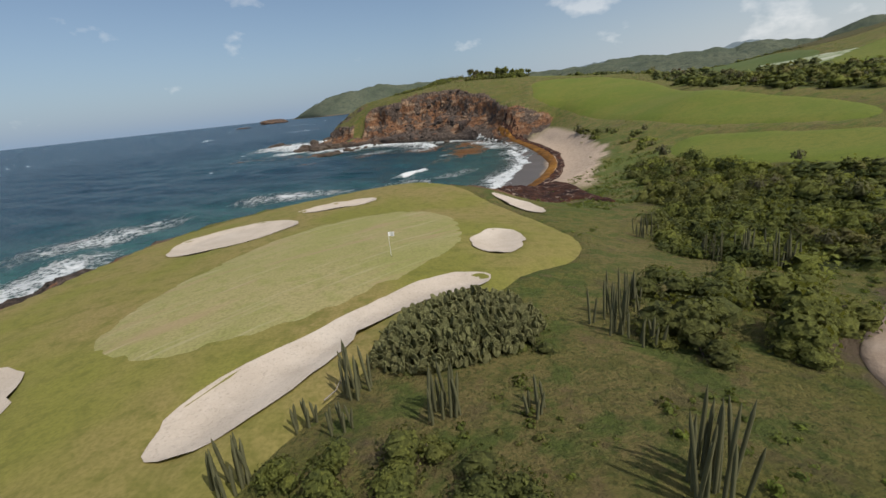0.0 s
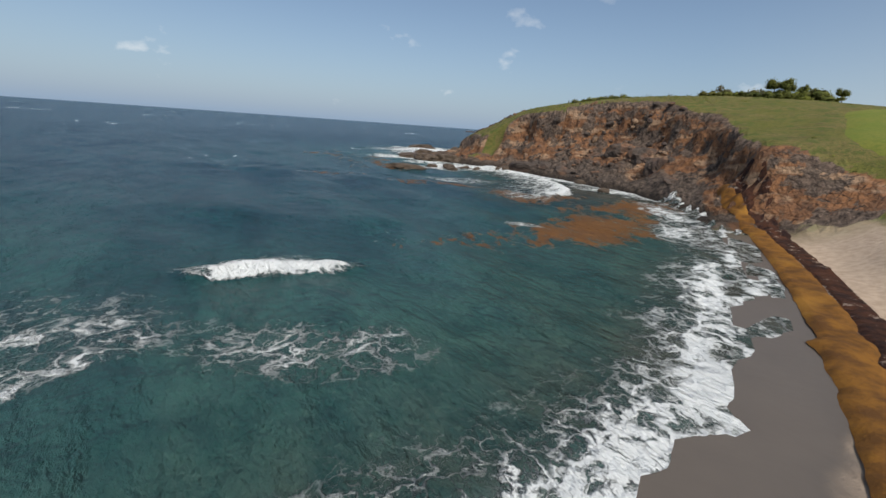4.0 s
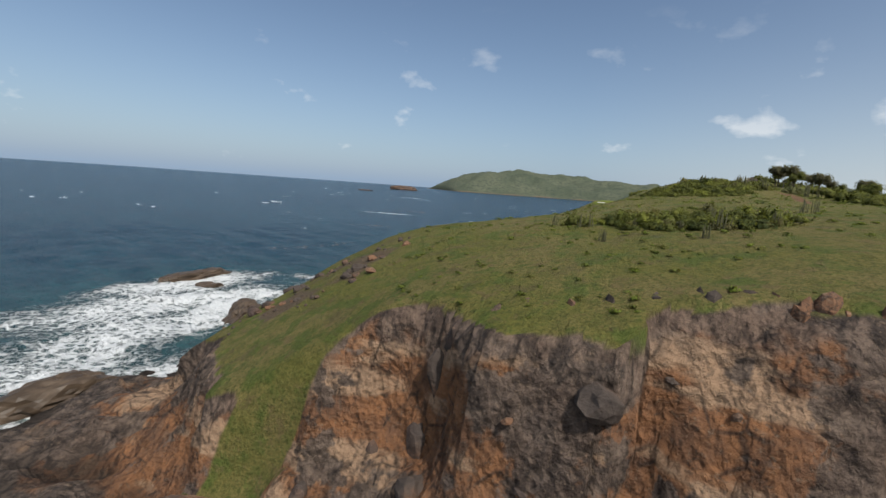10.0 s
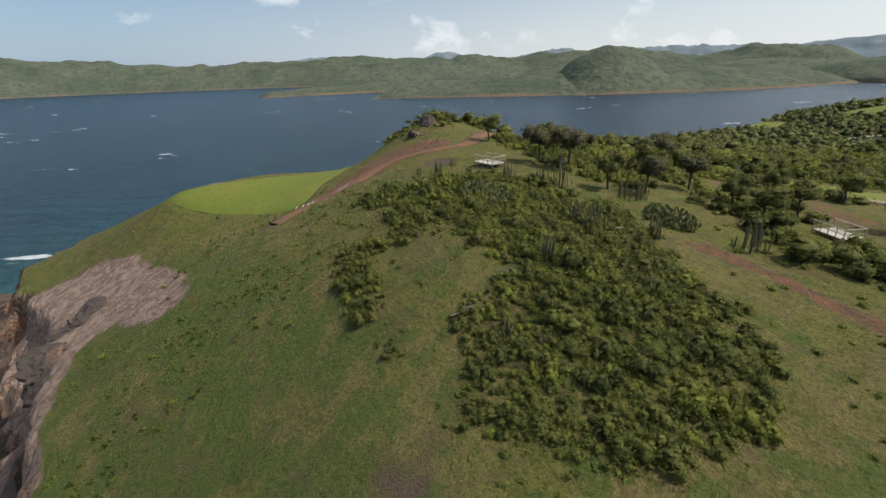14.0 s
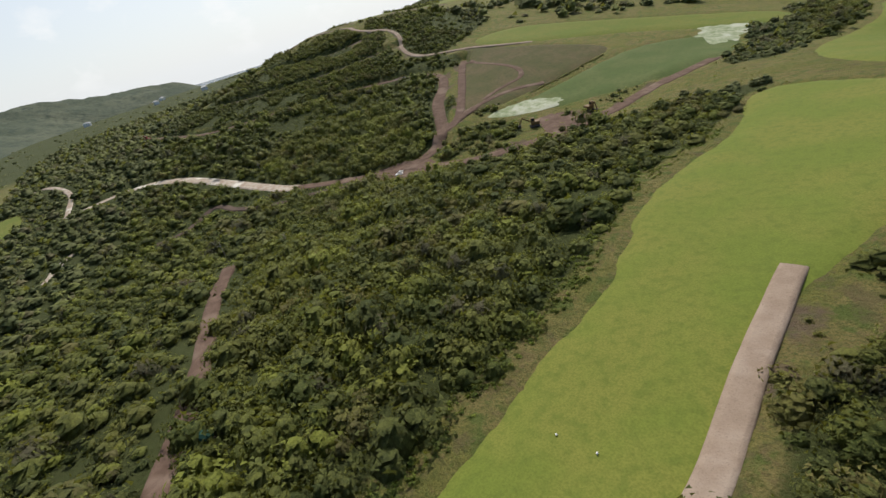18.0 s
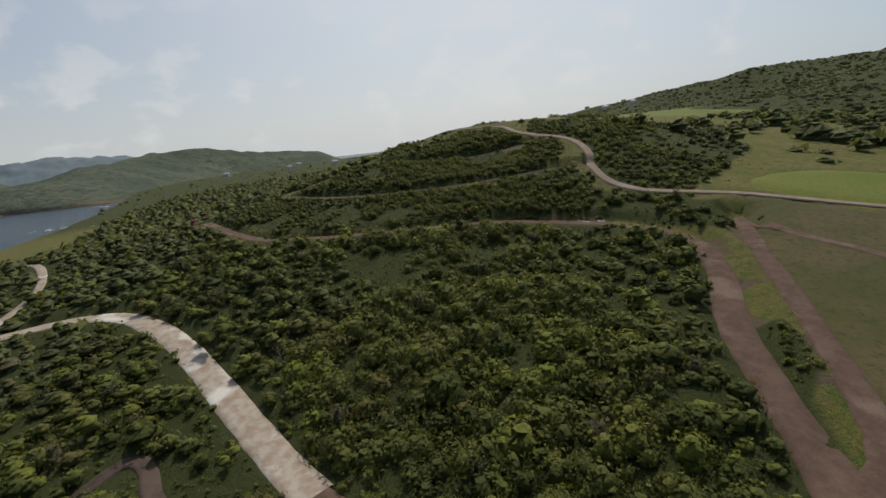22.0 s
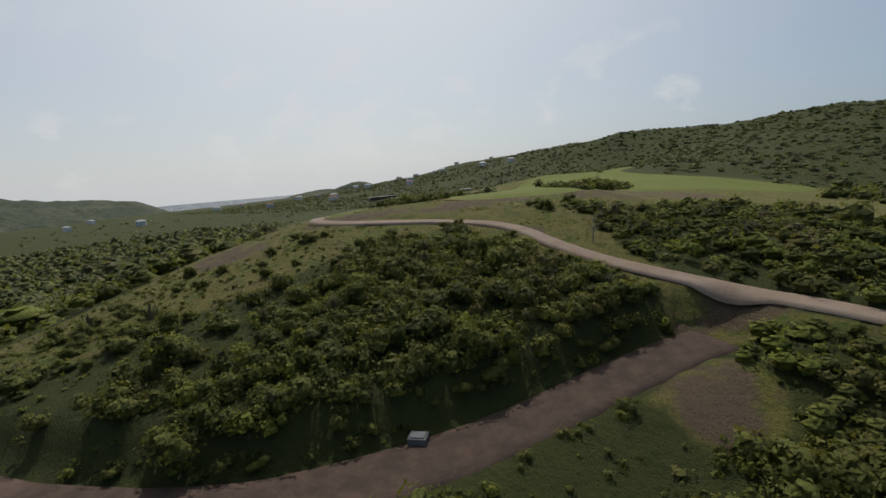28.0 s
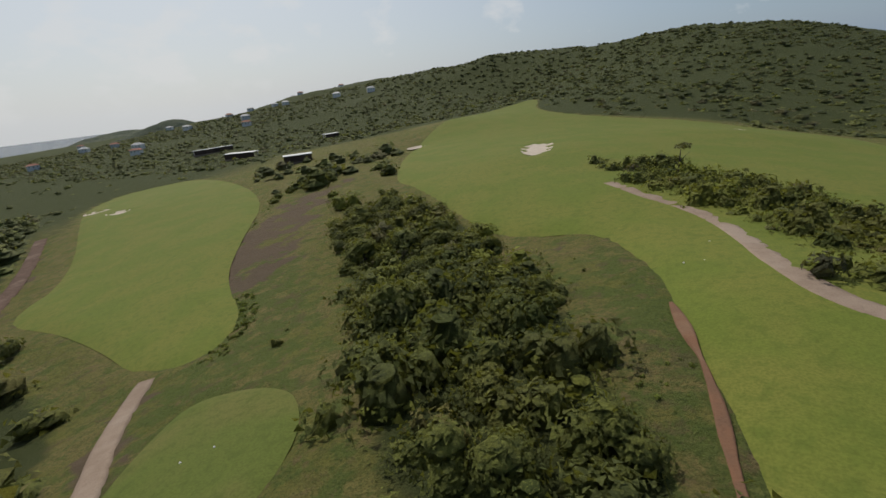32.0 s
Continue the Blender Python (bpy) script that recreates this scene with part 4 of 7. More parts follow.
def mesh_from(name, co, faces, material, smooth=True, normals=None, tone=None):
    """A mesh from an array of corners and an array of faces with equal sides."""
    me = bpy.data.meshes.new(name)
    n, k = faces.shape
    me.vertices.add(len(co))
    me.vertices.foreach_set("co", np.ascontiguousarray(co, np.float32).ravel())
    me.loops.add(n * k)
    me.loops.foreach_set("vertex_index", np.ascontiguousarray(faces, np.int32).ravel())
    me.polygons.add(n)
    me.polygons.foreach_set("loop_start", np.arange(0, n * k, k, dtype=np.int32))
    me.polygons.foreach_set("use_smooth", np.full(n, smooth))
    me.materials.append(material)
    me.update(calc_edges=True)
    if normals is not None:
        a = me.attributes.new("custom_normal", "FLOAT_VECTOR", "POINT")
        a.data.foreach_set("vector", np.ascontiguousarray(normals, np.float32).ravel())
        me.update()
    if tone is not None:
        a = me.attributes.new("tone", "FLOAT", "POINT")
        a.data.foreach_set("value", np.ascontiguousarray(tone, np.float32))
    return me


WOODS = [   # outline, share of the ground under crowns, largest crown radius
    ([(98, 412), (120, 440), (185, 478), (420, 470), (470, 400), (440, 336), (380, 326), (342, 318), (300, 286), (280, 250), (240, 236), (212, 262), (186, 286), (176, 306), (152, 304), (143, 297), (136, 286), (126, 280), (112, 300), (100, 330), (96, 360), (97, 390)], 1.0, 3.3),
    ([(300, 286), (280, 250), (262, 238), (286, 218), (300, 226), (334, 206), (352, 240), (392, 262), (402, 298), (372, 322), (342, 318)], 0.88, 1.75),
    ([(332, 207), (340, 197.5), (352, 196), (368, 195.5), (377, 206), (379, 222), (380, 240), (392, 252), (380, 259), (362, 254), (352, 248), (342, 232), (336, 216)], 1.0, 1.7),
    ([(240, 232), (262, 229), (288, 216), (300, 203), (336, 197), (350, 188), (354, 172), (348, 152), (330, 132), (300, 140), (262, 160), (250, 190), (248, 214)], 1.0, 2.2),
    ([(20, 300), (30, 286), (60, 286), (58, 306), (64, 322), (66, 336), (70, 350), (64, 362), (50, 350), (36, 352)], 0.75, 2.4),
    ([(66, 362), (72, 366), (72, 396), (74, 410), (66, 420), (48, 400), (44, 376), (54, 384), (64, 398)], 0.9, 2.4),
    ([(84, 428), (96, 418), (120, 442), (185, 482), (110, 470), (70, 466), (46, 452), (36, 436), (60, 430)], 0.95, 2.6),
    ([(34, 376), (60, 400), (70, 426), (44, 422), (34, 404), (30, 386)], 0.5, 1.6),
    ([(-10, 362), (0, 352), (12, 356), (15, 366), (26, 378), (24, 392), (16, 402), (8, 410), (-2, 402), (-10, 382)], 0.72, 0.72),
    ([(22, 436), (28, 430), (44, 440), (42, 452), (34, 450)], 0.6, 1.1),
    ([(24, 30), (40, 26), (62, 40), (58, 56), (48, 66), (46, 84), (40, 96), (31, 64), (24, 50), (19, 40)], 0.95, 1.8),
    ([(42, 100), (54, 110), (52, 140), (50, 170), (46, 150), (42, 120)], 0.35, 1.6),
    ([(36, 290), (50, 284), (62, 300), (56, 316), (40, 312)], 0.95, 3.0),
    ([(90, 262), (122, 268), (130, 300), (102, 330), (98, 300)], 0.95, 2.6),
    ([(180, 286), (171, 281.5), (160, 282), (153, 288), (156, 294), (165, 295.5), (175, 293.5)], 1.0, 2.6),
    ([(476, 64), (480, 84), (450, 122), (430, 148), (422, 162), (404, 162), (409, 150), (412, 140), (418, 127), (437, 96), (456, 75)], 1.0, 3.3),
    ([(418, 50), (399, 62), (386, 76), (380, 88), (377, 106), (379, 128), (384, 136), (390, 132), (391, 118), (393, 100), (404, 84), (416, 66)], 1.0, 3.2),
    ([(430, 200), (450, 172), (476, 152), (498, 148), (548, 142), (580, 120), (640, 80), (760, 20), (900, 80), (900, 330), (700, 400), (470, 420), (440, 330), (410, 290), (404, 250), (414, 220)], 0.85, 2.8),
    ([(484, 50), (520, -20), (534, -60), (620, -20), (544, 36), (500, 92), (486, 84)], 0.5, 2.4),
    ([(330, 60), (300, 130), (330, 166), (262, 160), (240, 170), (190, 140), (160, 100), (200, 20), (300, -60), (326, -20)], 0.6, 2.4),
    ([(376, 208), (392, 206), (402, 222), (404, 250), (386, 254), (372, 246), (380, 224)], 0.40, 1.3),
    ([(22, 316), (40, 318), (50, 336), (58, 350), (52, 372), (40, 380), (30, 366), (24, 346)], 0.5, 1.5),
    ([(350, 162), (366, 172), (366, 184), (346, 186), (336, 172)], 0.5, 1.8),
    ([(178, 300), (174, 296), (164, 298), (156, 296), (150, 299), (158, 304), (168, 307)], 0.7, 2.0),
    ([(122, 210), (132, 252), (138, 270), (146, 284), (150, 276), (140, 250)], 0.6, 2.0),
    ([(336, 205), (330, 199.5), (318, 200), (304, 206), (298, 222), (312, 226), (326, 220), (334, 214)], 1.0, 1.7),
    ([(28, 444), (32, 440), (36, 434), (52, 432), (50, 444), (44, 454), (36, 452)], 0.8, 1.3),
    ([(3, 366), (10, 361), (16, 365), (21, 374), (21, 384), (16, 391), (8, 392), (4, 384), (2, 374)], 0.95, 0.95),
    ([(-27, 302), (-20, 303.6), (-12, 306.4), (-3.8, 304), (-0.4, 300), (-6.6, 294.5), (-12.4, 295.3), (-18, 295), (-22, 299.5)], 0.9, 1.1),
    ([(177.5, 303), (175.4, 296), (169, 296), (167, 303), (172, 307)], 1.5, 2.3),
    ([(186, 274), (182, 262), (175, 270), (180, 279)], 1.5, 1.5),
    ([(206, 263), (198.4, 268), (193.5, 281), (197, 281), (204, 272.5)], 1.5, 1.4),
    ([(100, 225), (99, 200), (92, 165), (88, 140), (91, 118), (93, 95), (110, 96), (124, 116), (116, 134), (126, 158), (122, 178), (116, 206), (118, 232)], 0.95, 2.3),
    ([(419, 166), (410, 165), (404, 160), (402, 168), (397, 173), (401, 176), (402, 180), (407, 180), (414, 173)], 1.5, 1.9),
    ([(366, 296), (400, 303), (412, 322), (398, 332), (372, 328), (352, 314)], 1.0, 2.0),
    ([(186, 300), (196, 292), (206, 282), (196, 284), (187, 293)], 0.8, 1.8),
    ([(236, 238), (250, 238.5), (268, 243), (284, 250), (294, 242), (288, 222), (272, 228), (257, 229), (244, 224), (234, 218), (226, 236)], 0.85, 1.9),
]
WOOD_RINGS = [(smooth_ring(o, True, 1), d, r) for o, d, r in WOODS]
gx = spacing([(-4800, -1200, 400), (-1200, -300, 60), (-300, -96, 8), (-96, -60, 1.7), (-60, 32, 0.85), (32, 62, 1.5), (62, 130, 2.2), (130, 326, 2.4), (326, 412, 1.6), (412, 480, 3.2), (480, 760, 8), (760, 1600, 24), (1600, 4800, 160)])
gy = spacing([(-4800, -1500, 150), (-1500, -500, 25), (-500, -60, 8), (-60, -6, 3), (-6, 100, 1.35), (100, 196, 2.2), (196, 238, 1.5), (238, 294, 0.85), (294, 352, 1.6), (352, 470, 1.3), (470, 486, 1.6), (486, 540, 3), (540, 900, 20), (900, 4800, 300)])
GX, GY = np.meshgrid(gx, gy, indexing="ij")
gz, g_rock, g_inland, g_up, g_beach = land(GX, GY)
gz = benched(GX, GY, gz)
far_hill = step(-500, -1500, GY) * 60 + step(900, 2400, GX) * 30
gz = gz + far_hill * rough(GX, GY, 700, 3, 4) * (g_inland > 200) + step(120, 400, g_inland) * step(-200, -600, GY) * rough(GX, GY, 160, 9, 4) * 14
gz = gz + (1 - g_rock) * (g_inland > 3) * (rough(GX, GY, 6, 91, 3) * 0.22)
g_wood = np.zeros(GX.shape)
for ring, share, _ in WOOD_RINGS:
    g_wood = np.maximum(g_wood, (share if share > 0.8 else 0.3) * step(-2, 3, ring_depth(GX, GY, ring)))
g_wood = np.maximum(g_wood, step(500, 800, GX) * (g_inland > 20))
g_wood = np.maximum(g_wood, step(-60, -140, GY) * (g_inland > 20))
g_bare = np.zeros(GX.shape)
sink = np.zeros(GX.shape)
cell = np.maximum(np.gradient(gx)[:, None], np.gradient(gy)[None, :])
for ring in FLAT_RINGS:
    d = ring_depth(GX, GY, ring, 20)
    sink = np.maximum(sink, step(0.0, 1.0, d / cell + 0.35) * (0.35 + 0.12 * cell))
    g_wood *= step(1.0, -3.0, d)
for line, w in ROAD_LINES:
    d = line_gap(GX, GY, line, 20)
    sink = np.maximum(sink, step(w / 2 + 0.3, w / 2 - 0.5, d) * (0.14 + 0.07 * cell))
    g_bare = np.maximum(g_bare, step(w / 2 + 3, w / 2, d) * (w > 2) * 0.7)
for ring in DARK_RINGS:
    g_bare = np.maximum(g_bare, step(-2.5, 2.0, ring_depth(GX, GY, ring)))
    g_wood *= step(1.0, -2.0, ring_depth(GX, GY, ring))
g_red = np.zeros(GX.shape)
for k, ring in enumerate(RED_RINGS):
    g_red = np.maximum(g_red, step(-1.6, 1.6, ring_depth(GX, GY, ring)) * (0.46 if k in (0, 4) else 0.9))
    g_wood *= step(1.0, -2.0, ring_depth(GX, GY, ring))
gz = gz + (g_red + g_bare) * 0.25 * rough(GX, GY, 3.0, 97, 3) * (g_inland > 3)
gz = gz - sink - 0.85 * bunker_dig(GX, GY)
g_lush = np.zeros(GX.shape)
for out in LUSH_OUTS:
    g_lush = np.maximum(g_lush, step(-6.0, 4.0, ring_depth(GX, GY, smooth_ring(out), 20)))
g_scar = np.zeros(GX.shape)
for out in SCAR_OUTS:
    g_scar = np.maximum(g_scar, step(-2.0, 1.5, ring_depth(GX, GY, smooth_ring(out)) + 1.6 * rough(GX, GY, 4.0, 63, 3)))
for out in GRASS_TONGUES:
    g_rock = g_rock * step(1.0, -1.5, ring_depth(GX, GY, smooth_ring(out)) + 1.2 * rough(GX, GY, 3.0, 64, 3))
for out in ROCK_BANKS:
    d = ring_depth(GX, GY, smooth_ring(out)) + 1.4 * rough(GX, GY, 4.0, 65, 3)
    g_rock, g_up = np.maximum(g_rock, step(-1.0, 0.8, d)), np.where(d > -1, 0.55, g_up)
craggy = np.maximum(g_rock, 0.5 * g_scar) * (g_inland > 0.5) * (GX < 70)
gz = gz + craggy * (0.5 * rough(GX, GY, 1.9, 301, 3) - 0.5 * np.abs(rough(GX, GY, 3.6, 305, 3)))
push_x = craggy * 1.0 * rough(GX + 0.9 * gz, GY - 0.7 * gz, 3.2, 311, 3)
push_y = craggy * 1.0 * rough(GX - 0.6 * gz, GY + 0.9 * gz, 3.2, 331, 3)
ground = sheet("ground", gx, gy, gz, GROUND, {"scar": g_scar, "lush": g_lush, "rock": g_rock, "up": g_up, "inland": g_inland, "beach": g_beach, "wood": g_wood, "bare": g_bare, "red": g_red}, push=(push_x, push_y), kept=g_inland > -34)
tagged(ground, "coastal land with rough grass, brown cliffs and beach", "ground", kind="structure")


def ground_at(x, y):
    """Level of the ground sheet at scattered places."""
    i = np.clip(np.searchsorted(gx, x) - 1, 0, len(gx) - 2)
    j = np.clip(np.searchsorted(gy, y) - 1, 0, len(gy) - 2)
    a, b = (x - gx[i]) / (gx[i + 1] - gx[i]), (y - gy[j]) / (gy[j + 1] - gy[j])
    return (gz[i, j] * (1 - a) + gz[i + 1, j] * a) * (1 - b) + (gz[i, j + 1] * (1 - a) + gz[i + 1, j + 1] * a) * b


# ---- mown turf, sand and bare earth, each a thin sheet with its own edge ----
def patch(name, ring, gap, lift, material, label, category, relief=0.0, wobble=0.09, dig=0.0, kind="structure", bury=0.35):
    """A surface with a rounded outline, laid on the ground, its rim turned down into it."""
    from mathutils.geometry import delaunay_2d_cdt
    seg = []
    n = len(ring)
    for k in range(n):
        a, b = ring[k], ring[(k + 1) % n]
        m = max(1, int(np.hypot(*(b - a)) / gap))
        seg += [a + (b - a) * u / m for u in range(m)]
    rim = np.array(seg)
    c = rim.mean(0)
    rim = rim + rough(rim[:, 0], rim[:, 1], 2.2, 41, 3)[:, None] * wobble * (rim - c) / (np.hypot(*(rim - c).T)[:, None] + 1e-6)
    xs, ys = np.arange(rim[:, 0].min(), rim[:, 0].max(), gap), np.arange(rim[:, 1].min(), rim[:, 1].max(), gap * 0.9)
    qx, qy = np.meshgrid(xs, ys, indexing="ij")
    qx = qx + (np.arange(len(ys)) % 2)[None, :] * gap * 0.5
    d = ring_depth(qx.ravel(), qy.ravel(), rim)
    inner = np.stack([qx.ravel(), qy.ravel()], -1)[d > gap * 0.6]
    pts = np.vstack([rim, inner])
    edges = [(k, (k + 1) % len(rim)) for k in range(len(rim))]
    v, _, f, *_ = delaunay_2d_cdt([Vector(q) for q in pts], edges, [], 1, 1e-4)
    v = np.array([(q.x, q.y) for q in v])
    f = np.array([q for q in f if len(q) == 3])
    d = ring_depth(v[:, 0], v[:, 1], rim)
    z = surface(v[:, 0], v[:, 1]) + lift + relief * rough(v[:, 0], v[:, 1], 2.2, 61, 3) * step(0, 1.5, d)
    z = z - dig * step(0.1, 1.6, d)
    if dig == 0.0:
        z = z - 0.75 * bunker_dig(v[:, 0], v[:, 1])
    z = np.where(d < 0.05, z - bury, z)
    me = mesh_from(name, np.column_stack([v, z]), f, material)
    return tagged(new(name, me), label, category, kind=kind)


def strip(name, line, width, lift, material, label, category, gap=1.6, crown=0.06, wobble=0.3):
    """A road or path along a line, with a crowned top and edges turned down."""
    p = line
    d = np.append(0, np.cumsum(np.hypot(*(p[1:] - p[:-1]).T)))
    s = np.linspace(0, d[-1], max(3, int(d[-1] / gap)))
    q = np.column_stack([np.interp(s, d, p[:, 0]), np.interp(s, d, p[:, 1])])
    t = np.gradient(q, axis=0)
    t /= np.hypot(*t.T)[:, None]
    side = np.column_stack([-t[:, 1], t[:, 0]])
    cross = np.array([-0.56, -0.5, -0.3, -0.1, 0.1, 0.3, 0.5, 0.56])
    wv = width + wobble * rough(q[:, 0], q[:, 1], 6.0, 51, 3) * 2
    v = q[:, None, :] + side[:, None, :] * (cross[None, :, None] * wv[:, None, None])
    zc = surface(q[:, 0], q[:, 1])
    z = 0.35 * zc[:, None] + 0.65 * surface(v[..., 0], v[..., 1]) + lift + crown * (1 - (cross * 2) ** 2)[None, :]
    z = np.maximum(z, surface(v[..., 0], v[..., 1]) + 0.02)
    z = z + 0.03 * rough(v[..., 0], v[..., 1], 1.5, 8, 2)
    z[:, 0] -= 0.32
    z[:, -1] -= 0.32
    i = np.arange(z.size).reshape(z.shape)
    f = np.stack([i[:-1, :-1], i[1:, :-1], i[1:, 1:], i[:-1, 1:]], -1).reshape(-1, 4)[:, ::-1]
    me = mesh_from(name, np.dstack([v, z]).reshape(-1, 3), f, material)
    return tagged(new(name, me), label, category, kind="structure")


patch("fairway", smooth_ring(TURF_OUT), 1.3, 0.06, ROUGH_TURF, "mown green turf round the putting green above the sea", "fairway")
patch("putting_green", smooth_ring(GREEN_OUT), 1.4, 0.13, PUTTING, "pale worn putting green ringed by mown turf", "golf green", wobble=0.1, bury=0.12)
for ring in FAIRWAY_OUTS:
    big = max(q[0] for q in ring) > 130
    patch("fairway", smooth_ring(ring), 3.4 if big else 2.6, 0.30 if big else 0.08, FAIRWAY, "bright green mown golf fairway between rough", "fairway", bury=0.6)
for ring in TEE_OUTS:
    patch("tee_box", smooth_ring(ring), 1.5, 0.20, FAIRWAY if ring[0][0] < 400 else TEE, "level mown tee box of short grass", "tee box", wobble=0.08)
for ring in MEADOW_OUTS:
    patch("meadow", smooth_ring(ring), 3.0, 0.08, MEADOW, "dry yellow meadow between dirt roads", "meadow", bury=0.6)
for ring in SEEDED_OUTS:
    patch("seeded_field", smooth_ring(ring), 3.0, 0.10, SEEDED, "newly seeded pale green strip beside a dirt road", "field", bury=0.6)
patch("seeded_field", smooth_ring([(179, 281), (170, 261), (160, 256.5), (153, 259), (158, 269), (168, 277)]), 1.6, 0.16, CHALK, "whitish newly spread seed mix on a sloping strip", "field", wobble=0.9)
patch("bare_earth", smooth_ring([(148, 162), (131, 195), (124, 184), (120, 146), (138, 138)]), 3.0, 0.20, CHALK, "pale spread sand on a new fairway", "bare earth", wobble=2.5)
patch("bare_earth", smooth_ring([(144, 266), (156, 272), (158, 279), (150, 284), (146, 291), (138, 289), (134, 276)]), 1.3, 0.10, DIRT, "brown bulldozed earth beside a dirt road", "bare earth", relief=0.3, wobble=0.9)
patch("bare_earth", smooth_ring(JUNCTION_OUT), 1.3, 0.08, DIRT, "brown churned earth where dirt roads meet", "bare earth", relief=0.06, wobble=0.5)
for ring in BUNKER_RINGS:
    patch("sand_bunker", ring, 0.8, 0.10, SAND, "pale sand bunker sunk into mown turf", "bunker", relief=0.05, wobble=0.95, dig=0.38, bury=0.0)
for line, w, material in DIRT_ROADS:
    text = "pale gravel road through green bushes" if material is PALE else "brown unpaved road cut through bushes"
    narrow = w < 1.5
    strip("dirt_road", smooth_ring(line, False), w, 0.05 if narrow else 0.10, material, text, "dirt road", crown=0.0 if narrow else 0.06, wobble=0.45 if narrow else 0.3)
for line in CART_PATHS:
    strip("cart_path", smooth_ring(line, False), 2.4, 0.03 if line[0][0] < 20 else 0.17 if line[0][0] < 300 else 0.30, CONCRETE, "tan concrete cart path beside mown grass", "path", gap=1.2, crown=0.03, wobble=0.04)
for ring in WEED_OUTS:
    patch("seaweed_bank", smooth_ring(ring), 0.55, 0.22, WEED, "dark red-brown dried seaweed heaped on the beach", "seaweed", relief=0.34, wobble=1.1)
for ring in FRESH_OUTS:
    patch("seaweed_bank", smooth_ring(ring), 0.5, 0.38, FRESH_WEED, "orange-brown fresh seaweed along the waterline", "seaweed", relief=0.36, wobble=0.9)

# ---- sea ----
SURF = [   # broken water: centre, half length, half width, turn in degrees, strength
    (-14, 98, 12, 4, 8, 0.55), (-12, 91, 9, 3, 10, 0.62), (-40, 116, 16, 6, 8, 0.40), (3, 126, 9, 4, 30, 0.30), (22, 186, 14, 4, 95, 0.45), (20, 204, 12, 4, 115, 0.5),
    (-32, 214, 12, 6, 20, 0.34), (6, 231, 12, 4, 170, 0.55), (-12, 246, 22, 4, 155, 0.62), (-44, 252, 15, 7, 150, 0.72), (-62, 254, 12, 6, 0, 0.6), (-40, 260, 12, 6, 20, 0.78), (-52, 240, 14, 7, 30, 0.5), (-118, 338, 22, 9, 70, 0.70),
    (-95, 322, 20, 7, 100, 0.72), (-104, 330, 22, 8, 60, 0.6), (-92, 290, 14, 9, 90, 0.55), (-110, 318, 26, 12, 70, 0.62), (-98, 302, 18, 10, 90, 0.6), (-86, 345, 22, 7, 100, 0.66), (-72, 362, 18, 7, 130, 0.72), (-57, 392, 20, 8, 95, 0.72), (-57, 424, 18, 7, 95, 0.74),
    (-64, 454, 17, 9, 45, 0.72), (-66, 486, 18, 7, 30, 0.6), (2, 170, 3, 1.2, 10, 0.5), (-64, 66, 14, 7, 100, 0.6), (-72, 90, 18, 9, 50, 0.4),
    (-60, 378, 14, 8, 20, 0.72), (-56, 400, 16, 7, 95, 0.74), (-70, 374, 13, 6, 0, 0.6), (-77, 472, 13, 8, 30, 0.66), (-80, 264, 18, 6, 5, 0.7), (-50, 248, 14, 6, 30, 0.66),
    (560, 512, 30, 7, 0, 0.5), (268, 505, 18, 6, 0, 0.5), (-190, 640, 26, 5, 10, 0.5), (-330, 1100, 40, 7, 5, 0.5), (330, 1560, 70, 9, 0, 0.6), (520, 1500, 60, 8, 0, 0.6), (760, 1330, 60, 7, -30, 0.55),
    (-74, 351, 13, 6, 35, 0.85), (-66, 347, 11, 6, 60, 0.85), (-90, 363, 13, 4, 15, 0.66), (-63, 367, 11, 5, 62, 0.8), (-84, 344, 10, 5, 20, 0.76), (-57, 376, 10, 5, 70, 0.76),
]
BREAKERS = [   # crest line of a breaking wave with the broken water to its left, how far that trails, strength
    ([(-20, 91.5), (-13, 94), (-8.6, 95.9), (-5.5, 97.3), (-4, 99.7), (-2.7, 102.6), (-2.2, 106.2), (-2.6, 110)], 13.0, 0.80),
    ([(3, 88), (5.8, 89.2), (7.2, 91.9), (9.2, 94), (10.7, 97), (11.6, 101), (13.4, 106), (14.9, 108), (17, 112), (20, 118.6), (24, 125), (27.4, 131), (29, 140), (29.6, 150)], 1.5, 0.92),
    ([(12.4, 107), (15.4, 114), (19, 120), (23, 128), (25.4, 140), (26.4, 156), (26, 172)], 4.2, 0.70),
    ([(-11, 131), (-9.3, 132.2), (-6.4, 135.6), (-5.4, 137.6)], 2.6, 0.95),
    ([(-1.6, 207), (-1.2, 211), (-3.8, 220.8), (-7.2, 228), (-12, 238), (-18, 244.5), (-23, 247)], 11.0, 0.92),
    ([(-24, 250), (-31, 254), (-37, 259), (-42, 262)], 7.0, 1.0),
    ([(-112, 322), (-100, 330), (-90, 342), (-82, 352), (-76, 366)], 9.0, 0.85),
    ([(-62, 350), (-54, 362), (-50, 374), (-49, 392), (-50, 410), (-51, 430), (-54, 446)], 6.0, 1.0),
    ([(-60, 450), (-70, 456), (-80, 466), (-84, 478)], 7.0, 0.95),
]
